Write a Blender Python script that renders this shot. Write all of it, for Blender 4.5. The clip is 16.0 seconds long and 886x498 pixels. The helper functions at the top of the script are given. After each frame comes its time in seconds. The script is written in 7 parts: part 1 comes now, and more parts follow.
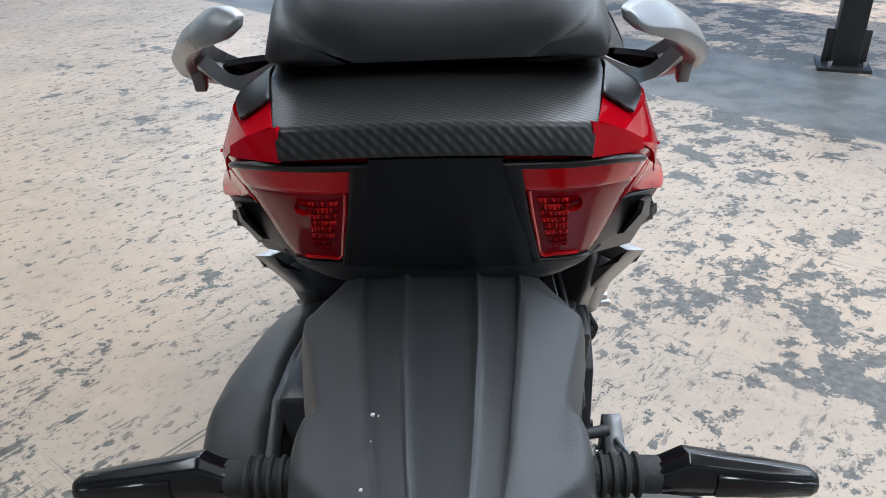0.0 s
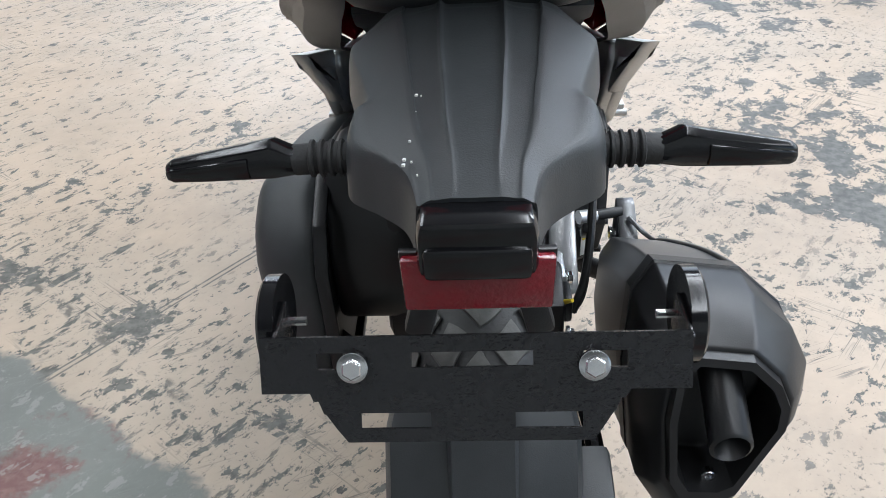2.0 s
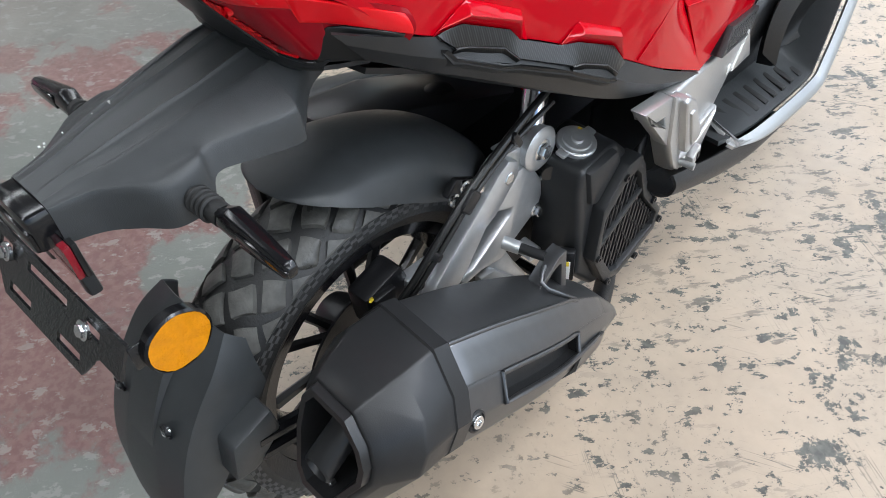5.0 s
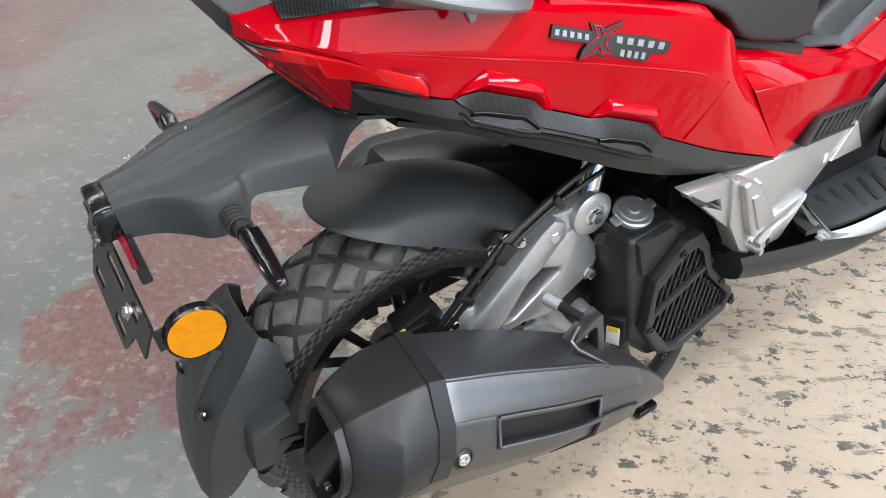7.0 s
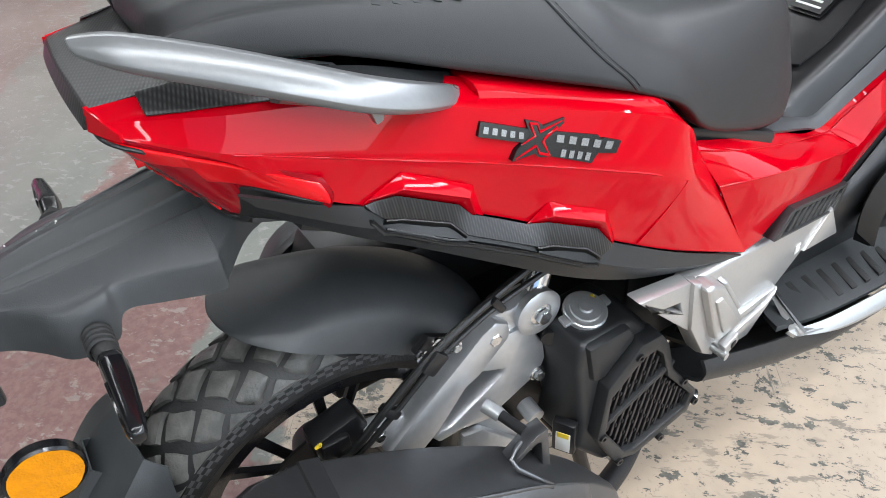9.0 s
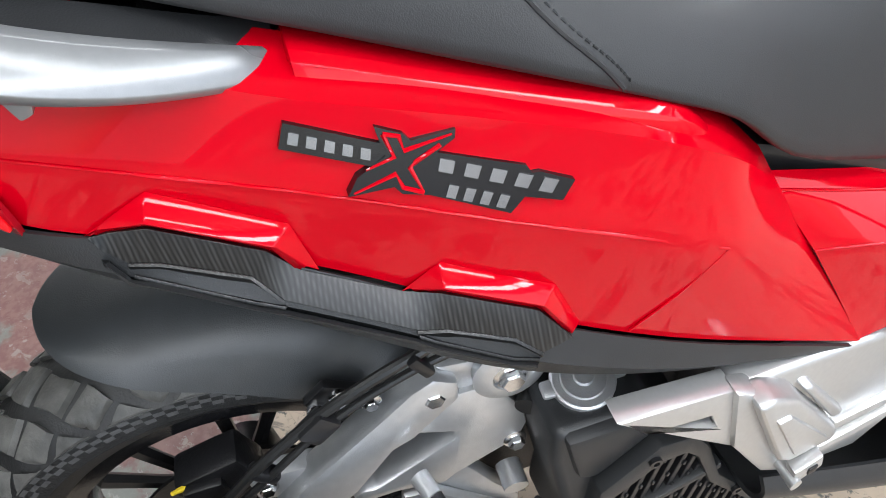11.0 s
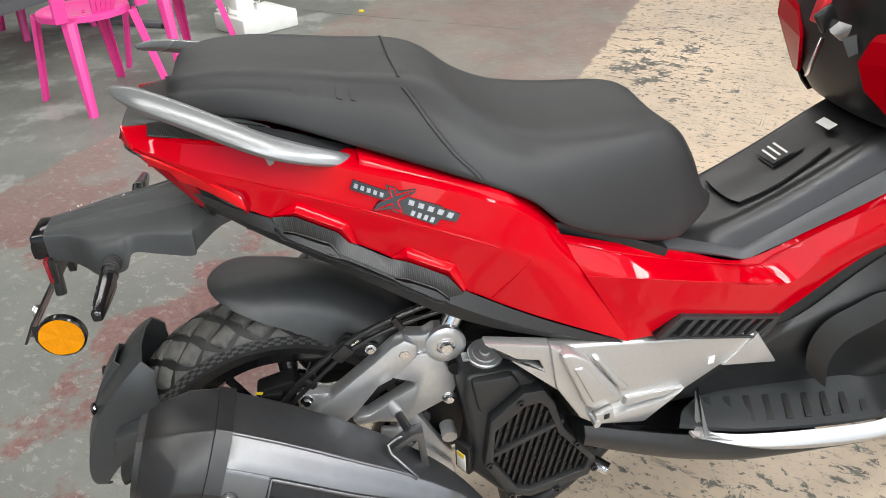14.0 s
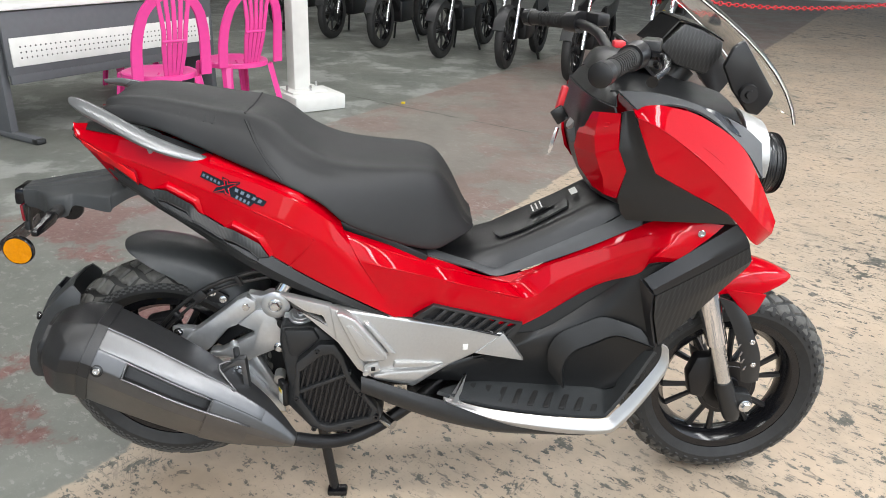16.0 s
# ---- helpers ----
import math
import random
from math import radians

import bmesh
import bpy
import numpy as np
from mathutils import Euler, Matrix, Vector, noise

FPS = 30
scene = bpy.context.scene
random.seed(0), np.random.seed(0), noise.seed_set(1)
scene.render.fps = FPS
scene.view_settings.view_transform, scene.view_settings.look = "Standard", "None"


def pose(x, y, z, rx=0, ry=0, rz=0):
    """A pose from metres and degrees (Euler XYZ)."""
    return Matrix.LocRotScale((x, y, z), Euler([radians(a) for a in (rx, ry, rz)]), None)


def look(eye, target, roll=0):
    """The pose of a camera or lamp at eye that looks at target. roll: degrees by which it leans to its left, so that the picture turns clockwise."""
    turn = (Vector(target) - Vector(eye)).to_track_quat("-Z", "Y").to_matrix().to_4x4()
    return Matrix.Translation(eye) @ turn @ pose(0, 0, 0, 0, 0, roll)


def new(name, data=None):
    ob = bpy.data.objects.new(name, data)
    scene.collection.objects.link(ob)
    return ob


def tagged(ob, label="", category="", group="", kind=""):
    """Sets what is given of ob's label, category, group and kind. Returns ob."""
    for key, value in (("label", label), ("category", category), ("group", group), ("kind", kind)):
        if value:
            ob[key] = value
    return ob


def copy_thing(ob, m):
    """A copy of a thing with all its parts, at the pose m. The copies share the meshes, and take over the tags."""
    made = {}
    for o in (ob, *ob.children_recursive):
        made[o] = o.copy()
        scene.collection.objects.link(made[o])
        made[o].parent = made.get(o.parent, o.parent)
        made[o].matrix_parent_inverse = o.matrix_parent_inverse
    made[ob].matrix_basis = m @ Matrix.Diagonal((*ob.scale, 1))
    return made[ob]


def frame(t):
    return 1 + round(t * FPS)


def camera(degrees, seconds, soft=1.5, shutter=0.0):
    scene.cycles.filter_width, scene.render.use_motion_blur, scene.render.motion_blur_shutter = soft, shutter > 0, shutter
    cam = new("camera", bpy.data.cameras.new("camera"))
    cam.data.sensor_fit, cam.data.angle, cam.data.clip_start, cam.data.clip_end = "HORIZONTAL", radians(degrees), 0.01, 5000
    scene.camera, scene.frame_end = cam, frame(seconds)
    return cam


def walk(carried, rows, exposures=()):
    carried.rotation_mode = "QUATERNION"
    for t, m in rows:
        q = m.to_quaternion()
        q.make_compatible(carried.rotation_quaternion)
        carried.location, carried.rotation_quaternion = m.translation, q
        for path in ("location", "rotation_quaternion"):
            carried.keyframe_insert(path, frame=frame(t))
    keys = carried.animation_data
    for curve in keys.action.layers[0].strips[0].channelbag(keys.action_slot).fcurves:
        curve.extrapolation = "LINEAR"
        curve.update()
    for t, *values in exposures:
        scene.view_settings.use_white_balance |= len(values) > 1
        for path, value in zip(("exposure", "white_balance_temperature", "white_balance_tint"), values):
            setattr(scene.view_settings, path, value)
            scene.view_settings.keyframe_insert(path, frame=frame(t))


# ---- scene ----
cam = camera(60.9, 16.0, 0.9)
PATH = [
    (0, (0.011, -0.443, 1.029), (-0.029, 1.314, 0.075), -1.5),
    (0.5, (0.01, -0.457, 1.021), (-0.033, 1.279, 0.03), -1.7),
    (1, (0.004, -0.476, 1.001), (-0.046, 1.223, -0.052), -2.3),
    (1.5, (0.002, -0.521, 0.971), (-0.061, 1.128, -0.159), -2.9),
    (2, (0.001, -0.569, 0.965), (-0.095, 1.03, -0.232), -3.5),
    (2.5, (0.001, -0.734, 1.041), (-0.158, 0.825, -0.202), -3.5),
    (3, (0.071, -0.87, 1.15), (-0.167, 0.655, -0.123), -3.1),
    (3.5, (0.281, -0.827, 1.167), (-0.104, 0.659, -0.115), -2.5),
    (4, (0.388, -0.667, 1.141), (-0.206, 0.703, -0.19), -2.1),
    (4.2, (0.421, -0.56, 1.13), (-0.259, 0.739, -0.23), -2.1),
    (6.3, (0.707, -0.247, 1.117), (-0.585, 0.392, -0.27), -8.5),
    (6.5, (0.706, -0.241, 1.122), (-0.602, 0.414, -0.243), -8.1),
    (7, (0.705, -0.235, 1.15), (-0.64, 0.471, -0.15), -7.3),
    (7.5, (0.707, -0.236, 1.169), (-0.666, 0.526, -0.071), -6.6),
    (8, (0.712, -0.233, 1.179), (-0.67, 0.575, -0.02), -5.7),
    (8.5, (0.712, -0.211, 1.179), (-0.667, 0.615, -0.011), -5.1),
    (9, (0.622, -0.111, 1.138), (-0.736, 0.668, -0.106), -4.5),
    (9.5, (0.509, 0.05, 1.095), (-0.868, 0.681, -0.21), -4.9),
    (9.7, (0.478, 0.086, 1.081), (-0.901, 0.656, -0.25), -5.2),
    (11.8, (0.463, 0.225, 1.017), (-0.973, 0.383, -0.366), -9.8),
    (12, (0.464, 0.227, 1.017), (-0.985, 0.381, -0.352), -9.8),
    (12.5, (0.492, 0.222, 1.036), (-0.989, 0.373, -0.3), -9.5),
    (13, (0.611, 0.201, 1.095), (-0.937, 0.374, -0.16), -8.4),
    (13.5, (0.849, 0.147, 1.174), (-0.797, 0.386, 0.063), -5.7),
    (14, (1.016, 0.157, 1.234), (-0.675, 0.443, 0.205), -2.8),
    (14.5, (1.203, 0.258, 1.242), (-0.536, 0.552, 0.299), -0.8),
    (15, (1.392, 0.326, 1.265), (-0.382, 0.632, 0.394), 0.7),
    (15.5, (1.535, 0.39, 1.292), (-0.275, 0.627, 0.477), 1.6),
    (16, (1.599, 0.587, 1.297), (-0.234, 0.691, 0.504), 2.3),
]
walk(cam, [(t, look(eye, target, roll)) for t, eye, target, roll in PATH],
     exposures=[(0.0, 0.22, 6080, 10), (1.5, 0.42, 6150, 10), (3.0, 0.36, 6400, 10), (4.2, 0.28, 6250, 10), (6.3, 0.6, 6560, 10), (8.5, 0.62, 6500, 10), (9.7, 0.72, 6500, 11), (11.8, 0.72, 6650, 11), (13.0, 0.76, 6900, 11), (14.0, 0.58, 7050, 11), (15.0, 0.45, 6950, 11), (16.0, 0.42, 6880, 11)])

# ---- world and light ----
world = bpy.data.worlds.new("sky")
scene.world = world
world.use_nodes = True
wn = world.node_tree
sky = wn.nodes.new("ShaderNodeTexSky")
sky.sky_type, sky.sun_disc = "NISHITA", False
sky.sun_elevation, sky.sun_rotation = radians(79), radians(220)
wn.links.new(sky.outputs[0], wn.nodes["Background"].inputs[0])
wn.nodes["Background"].inputs[1].default_value = 0.15

sun_data = bpy.data.lights.new("sun", "SUN")
sun_data.energy, sun_data.angle, sun_data.color = 4.0, radians(0.6), (1.0, 0.95, 0.88)
sun = new("sun", sun_data)
sun.matrix_world = look((-2.0, -2.4, 16), (0, 0, 0))

ROOF_Z, ROOF_EDGE = 4.6, 5.4
strips = []
# added lamps under the solid roof; hall opens to sky past the dark strip
for x, y, length, watts in ((1.6, -0.4, 7.4, 130), (4.2, -2.2, 6.0, 90), (-2.6, 1.2, 9.0, 130), (-6.4, 1.2, 9.0, 160)):
    place, aim, lx, ly = (x, y, ROOF_Z - 0.03), (x, y, 0), 0.4, length
    strips.append((place, aim, lx, ly, watts))
# added sky-light lamps: a narrow one high in the open side, another below
strips.append(((2.2, 3.35, 3.9), (-0.2, 0.78, 3.0), 14.0, 0.38, 330))
strips.append(((2.2, 3.35, 2.1), (-0.2, 0.78, 1.9), 14.0, 2.2, 130))
for place, aim, lx, ly, watts in strips:
    d = bpy.data.lights.new("daylight_fill", "AREA")
    d.shape, d.size, d.size_y, d.energy, d.color = "RECTANGLE", lx, ly, watts, (0.93, 0.97, 1.0)
    o = new("daylight_fill", d)
    o.matrix_world = look(place, aim)


# ---- materials ----
def mat(name, color, rough=0.5, metal=0.0, vary=0.12, scale=40.0, bump=0.0, bump_scale=600.0, coat=0.0, spec=0.5, big=3.0, sheen=0.03):
    """A surface with two scales of tone, uneven gloss and fine relief."""
    m = bpy.data.materials.new(name)
    m.use_nodes = True
    nt = m.node_tree
    b = nt.nodes["Principled BSDF"]
    co = nt.nodes.new("ShaderNodeTexCoord")
    n1 = nt.nodes.new("ShaderNodeTexNoise")
    n2 = nt.nodes.new("ShaderNodeTexNoise")
    for n, s in ((n1, scale), (n2, big)):
        n.inputs["Scale"].default_value = s
        n.inputs["Detail"].default_value = 5
        nt.links.new(co.outputs["Object"], n.inputs["Vector"])
    add = nt.nodes.new("ShaderNodeMath")
    add.operation = "ADD"
    nt.links.new(n1.outputs["Fac"], add.inputs[0])
    nt.links.new(n2.outputs["Fac"], add.inputs[1])
    mr = nt.nodes.new("ShaderNodeMapRange")
    mr.inputs["From Min"].default_value, mr.inputs["From Max"].default_value = 0.6, 1.4
    mr.inputs["To Min"].default_value, mr.inputs["To Max"].default_value = 1 - vary, 1 + vary
    nt.links.new(add.outputs[0], mr.inputs["Value"])
    mul = nt.nodes.new("ShaderNodeVectorMath")
    mul.operation = "SCALE"
    mul.inputs[0].default_value = color
    nt.links.new(mr.outputs[0], mul.inputs["Scale"])
    nt.links.new(mul.outputs[0], b.inputs["Base Color"])
    rr = nt.nodes.new("ShaderNodeMapRange")
    rr.inputs["From Min"].default_value, rr.inputs["From Max"].default_value = 0.3, 0.7
    rr.inputs["To Min"].default_value, rr.inputs["To Max"].default_value = max(0.02, rough * (1 - vary)), min(1, rough * (1 + vary))
    nt.links.new(n2.outputs["Fac"], rr.inputs["Value"])
    nt.links.new(rr.outputs[0], b.inputs["Roughness"])
    b.inputs["Metallic"].default_value = metal
    b.inputs["Coat Weight"].default_value = coat
    b.inputs["Coat Roughness"].default_value = sheen
    b.inputs["Specular IOR Level"].default_value = spec
    if bump:
        n3 = nt.nodes.new("ShaderNodeTexNoise")
        n3.inputs["Scale"].default_value = bump_scale
        n3.inputs["Detail"].default_value = 2
        nt.links.new(co.outputs["Object"], n3.inputs["Vector"])
        bp = nt.nodes.new("ShaderNodeBump")
        bp.inputs["Strength"].default_value, bp.inputs["Distance"].default_value = bump, 0.002
        nt.links.new(n3.outputs["Fac"], bp.inputs["Height"])
        nt.links.new(bp.outputs[0], b.inputs["Normal"])
    return m


def clear(name, color, rough=0.03, ior=1.45):
    m = bpy.data.materials.new(name)
    m.use_nodes = True
    b = m.node_tree.nodes["Principled BSDF"]
    b.inputs["Base Color"].default_value = (*color, 1)
    b.inputs["Roughness"].default_value = rough
    b.inputs["IOR"].default_value = ior
    b.inputs["Transmission Weight"].default_value = 1.0
    return m


def carbon_mat(name, dark=0.010, light=0.055, size=0.0026):
    """Twill weave: slanting stripes broken into short steps, with relief."""
    m = bpy.data.materials.new(name)
    m.use_nodes = True
    nt = m.node_tree
    b = nt.nodes["Principled BSDF"]
    co = nt.nodes.new("ShaderNodeTexCoord")
    waves = []
    for turn, k in (((0.0, 0.35, 0.55), 1.0), ((0.3, 0.0, -0.9), 0.62)):
        mp = nt.nodes.new("ShaderNodeMapping")
        mp.inputs["Rotation"].default_value = turn
        nt.links.new(co.outputs["Object"], mp.inputs["Vector"])
        wv = nt.nodes.new("ShaderNodeTexWave")
        wv.bands_direction = "Y"
        wv.inputs["Scale"].default_value = k * 0.314 / size
        nt.links.new(mp.outputs[0], wv.inputs["Vector"])
        waves.append(wv.outputs["Fac"])
    mx = nt.nodes.new("ShaderNodeMath")
    mx.operation = "MULTIPLY"
    half = nt.nodes.new("ShaderNodeMapRange")
    half.inputs["To Min"].default_value = 0.45
    nt.links.new(waves[1], half.inputs["Value"])
    nt.links.new(waves[0], mx.inputs[0])
    nt.links.new(half.outputs[0], mx.inputs[1])
    mr = nt.nodes.new("ShaderNodeMapRange")
    mr.inputs["To Min"].default_value, mr.inputs["To Max"].default_value = dark, light
    nt.links.new(mx.outputs[0], mr.inputs["Value"])
    nt.links.new(mr.outputs[0], b.inputs["Base Color"])
    b.inputs["Roughness"].default_value = 0.36
    bp = nt.nodes.new("ShaderNodeBump")
    bp.inputs["Strength"].default_value, bp.inputs["Distance"].default_value = 0.25, 0.0004
    nt.links.new(mx.outputs[0], bp.inputs["Height"])
    nt.links.new(bp.outputs[0], b.inputs["Normal"])
    return m


RED = mat("red_paint", (0.46, 0.0003, 0.007), 0.45, 0.0, 0.03, 30, coat=0.55, spec=0.0, sheen=0.0)
BLACK = mat("matte_black_plastic", (0.017, 0.0178, 0.019), 0.40, 0, 0.18, 60, 0.12, 900)
BLACK_MID = mat("fairing_black_plastic", (0.010, 0.0104, 0.011), 0.38, 0, 0.18, 60, 0.12, 900)
MATTE_GREY = mat("dull_black_plastic", (0.036, 0.039, 0.041), 0.44, 0, 0.16, 60, 0.14, 900)
BLACK_SATIN = mat("satin_black_plastic", (0.010, 0.010, 0.011), 0.33, 0, 0.2, 40, 0.05, 900)
GLOSS_BLACK = mat("gloss_black_paint", (0.006, 0.006, 0.007), 0.16, 0, 0.2, 60, 0.02, 400)
PLATE_BLACK = mat("powder_coat_black", (0.014, 0.014, 0.015), 0.24, 0, 0.2, 60, 0.5, 260)
GREY_PLASTIC = mat("grey_plastic", (0.068, 0.071, 0.075), 0.5, 0, 0.1, 60, 0.15, 900)
SEAT = mat("seat_vinyl", (0.021, 0.0215, 0.0225), 0.48, 0, 0.10, 50, 0.14, 1400, spec=0.38)
SILVER = mat("silver_paint", (0.50, 0.50, 0.495), 0.33, 0.72, 0.06, 200, 0.04, 1500)
RAIL_SILVER = mat("rail_silver", (0.22, 0.225, 0.23), 0.28, 0.5, 0.06, 200, 0.04, 1500)
ALLOY = mat("cast_alloy", (0.60, 0.61, 0.62), 0.34, 0.75, 0.1, 80, 0.18, 700)
STEEL = mat("zinc_steel", (0.70, 0.71, 0.72), 0.22, 1.0, 0.12, 120)
CHROME = mat("chrome", (0.82, 0.82, 0.84), 0.09, 1.0, 0.06, 60)
MUFFLER = mat("muffler_dark_grey", (0.140, 0.141, 0.145), 0.34, 0.85, 0.08, 60, 0.03, 900)
SHIELD = mat("heat_shield_satin", (0.158, 0.159, 0.163), 0.34, 0.88, 0.08, 60, 0.03, 900)
MUFFLER_CAP = mat("muffler_cap_black", (0.022, 0.022, 0.023), 0.36, 0.2, 0.15, 60, 0.06, 800)
TREAD = mat("dusty_tread", (0.074, 0.072, 0.066), 0.50, 0, 0.6, 70, 0.3, 300, big=14)
RUBBER = mat("tyre_rubber", (0.019, 0.019, 0.019), 0.62, 0, 0.35, 50, 0.3, 300)
SIDE_PALE = mat("tyre_dust", (0.075, 0.075, 0.075), 0.7, 0, 0.3, 60, 0.2, 300)
CABLE = mat("cable_sheath", (0.012, 0.012, 0.012), 0.35, 0, 0.2, 80)
DARK = mat("engine_dark", (0.006, 0.006, 0.007), 0.45, 0.1, 0.3, 40, 0.2, 300)
AMBER = mat("amber_reflector", (0.62, 0.225, 0.002), 0.16, 0, 0.12, 200, 0.5, 420, spec=0.25)
RED_REFLECTOR = mat("red_reflector", (0.20, 0.004, 0.012), 0.14, 0, 0.12, 200, 0.6, 300, coat=0.6)
BULB_RED = mat("lamp_reflector_red", (0.85, 0.012, 0.012), 0.22, 0.5, 0.35, 300, 0.8, 250)
SMOKE = mat("smoked_lens", (0.006, 0.006, 0.007), 0.12, 0, 0.1, 60, coat=0.2, spec=0.4)
STICKER = mat("label_white", (0.75, 0.75, 0.72), 0.45, 0, 0.05)
YELLOW = mat("yellow_mark", (0.75, 0.55, 0.03), 0.4, 0, 0.1)
BADGE_SILVER = mat("badge_silver", (0.30, 0.30, 0.31), 0.22, 0.9, 0.1)
PINK = mat("pink_plastic", (0.78, 0.055, 0.30), 0.32, 0, 0.06, 20, 0.03)
WHITE = mat("white_paint", (0.72, 0.72, 0.69), 0.5, 0, 0.08, 12, 0.1, 100)
DESK_GREY = mat("desk_grey_metal", (0.12, 0.125, 0.135), 0.5, 0.1, 0.08, 30, 0.1, 300)
CHAIN_RED = mat("red_chain_plastic", (0.62, 0.03, 0.04), 0.4, 0, 0.1)
GOLD = mat("gold_chain", (0.7, 0.45, 0.08), 0.3, 0.9, 0.2)
WALL = mat("wall_paint", (0.62, 0.62, 0.60), 0.7, 0, 0.08, 3, 0.1, 60)
YARD = mat("yard_concrete", (0.36, 0.35, 0.33), 0.8, 0, 0.15, 2, 0.2, 40)
ROOFM = mat("roof_sheet", (0.16, 0.165, 0.17), 0.55, 0.2, 0.1, 4)
CLEAR = clear("clear_screen", (0.93, 0.95, 0.95), 0.02)
CARBON = carbon_mat("carbon_weave", 0.002, 0.036, 0.0030)
CARBON_FINE = carbon_mat("carbon_weave_fine", 0.004, 0.034, 0.0023)
# fine weave darkened for the vent mouths, recess shade put into the colour
CARBON_SHADED = carbon_mat("carbon_weave_shaded", 0.002, 0.012, 0.0023)


LENS_RED = mat("red_lens", (0.74, 0.006, 0.012), 0.10, 0, 0.06, 60, coat=0.45, spec=0.2)
LENS_DEEP = mat("deep_red_lens", (0.30, 0.003, 0.010), 0.10, 0, 0.10, 60, coat=0.25, spec=0.1)


def floor_mat():
    m = bpy.data.materials.new("worn_painted_floor")
    m.use_nodes = True
    nt = m.node_tree
    b = nt.nodes["Principled BSDF"]
    L = nt.links.new
    co = nt.nodes.new("ShaderNodeTexCoord")
    sep = nt.nodes.new("ShaderNodeSeparateXYZ")
    L(co.outputs["Object"], sep.inputs[0])

    def math_(op, a, c, d=None):
        n = nt.nodes.new("ShaderNodeMath")
        n.operation = op
        for i, v in enumerate((a, c, d)):
            if v is None:
                continue
            if isinstance(v, (int, float)):
                n.inputs[i].default_value = v
            else:
                L(v, n.inputs[i])
        return n.outputs[0]

    def noise_(scale, detail=6, rough=0.6, stretch=None, dist=0.0):
        n = nt.nodes.new("ShaderNodeTexNoise")
        n.inputs["Scale"].default_value, n.inputs["Detail"].default_value = scale, detail
        n.inputs["Roughness"].default_value, n.inputs["Distortion"].default_value = rough, dist
        if stretch:
            mp = nt.nodes.new("ShaderNodeMapping")
            turn = nt.nodes.new("ShaderNodeMapping")
            turn.inputs["Rotation"].default_value = (0, 0, stretch[0])
            mp.inputs["Scale"].default_value = (stretch[1], stretch[2], 1)
            L(co.outputs["Object"], turn.inputs[0])
            L(turn.outputs[0], mp.inputs[0])
            L(mp.outputs[0], n.inputs["Vector"])
        else:
            L(co.outputs["Object"], n.inputs["Vector"])
        return n.outputs["Fac"]

    def step(v, lo, hi):
        n = nt.nodes.new("ShaderNodeMapRange")
        n.interpolation_type = "SMOOTHSTEP"
        n.inputs["From Min"].default_value, n.inputs["From Max"].default_value = lo, hi
        L(v, n.inputs["Value"])
        return n.outputs[0]

    def mix(f, a, c):
        n = nt.nodes.new("ShaderNodeMixRGB")
        L(f, n.inputs[0])
        for i, v in ((1, a), (2, c)):
            if isinstance(v, tuple):
                n.inputs[i].default_value = (*v, 1)
            else:
                L(v, n.inputs[i])
        return n.outputs[0]

    x, y = sep.outputs[0], sep.outputs[1]
    wob = math_("MULTIPLY", math_("SUBTRACT", noise_(9, 5), 0.5), 0.12)
    # painted lanes: beige bay, red lane, grey bay; then a darker grey strip
    lane = math_("ADD", math_("ADD", y, math_("MULTIPLY", x, 0.665)), wob)
    is_red = math_("SUBTRACT", 1.0, step(lane, -0.175, -0.155))
    is_grey = math_("SUBTRACT", 1.0, step(lane, -2.33, -2.30))
    strip = math_("ADD", math_("ADD", y, math_("MULTIPLY", x, 0.93)), wob)
    is_strip = math_("MULTIPLY", step(strip, 3.68, 3.74), math_("SUBTRACT", 1.0, step(strip, 4.85, 5.0)))
    tone = noise_(1.3, 5)
    fine = noise_(55, 5)
    beige = mix(step(tone, 0.3, 0.7), (0.50, 0.388, 0.286), (0.43, 0.352, 0.272))
    red = mix(step(fine, 0.4, 0.6), (0.150, 0.070, 0.062), (0.190, 0.104, 0.092))
    grey = mix(step(tone, 0.3, 0.7), (0.132, 0.141, 0.126), (0.185, 0.190, 0.170))
    bare = mix(step(fine, 0.35, 0.65), (0.078, 0.076, 0.066), (0.145, 0.140, 0.121))
    # chips: blotches, fine flecks and drag streaks
    blot = math_("ADD", math_("MULTIPLY", noise_(6.5, 13, 0.74), 0.66), math_("MULTIPLY", noise_(0.9, 3), 0.34))
    chips = step(math_("ADD", blot, math_("MULTIPLY", math_("SUBTRACT", step(x, 0.2, 0.9), 0.36), 0.066)), 0.548, 0.556)
    fleck = math_("MULTIPLY", step(noise_(30, 9, 0.70, (-0.80, 0.75, 1.15)), 0.572, 0.582), step(noise_(1.7, 4), 0.30, 0.50))
    streak = math_("MULTIPLY", step(noise_(9, 9, 0.72, (-0.88, 0.6, 1.6)), 0.59, 0.605), step(noise_(0.8, 3), 0.42, 0.55))
    speck = math_("MULTIPLY", step(noise_(75, 6, 0.7), 0.585, 0.61), step(noise_(2.6, 5), 0.42, 0.6))
    scratch = 0.0
    for turn, sc in ((-0.88, 5.0), (0.65, 4.0), (-0.35, 6.0)):
        n = noise_(sc, 3, 0.5, (turn, 0.16, 7.0), 0.15)
        line = math_("SUBTRACT", 1.0, step(math_("ABSOLUTE", math_("SUBTRACT", n, 0.5), 0), 0.003, 0.010))
        scratch = math_("MAXIMUM", scratch, math_("MULTIPLY", line, step(noise_(2.0 + sc * 0.3, 5), 0.55, 0.66)))
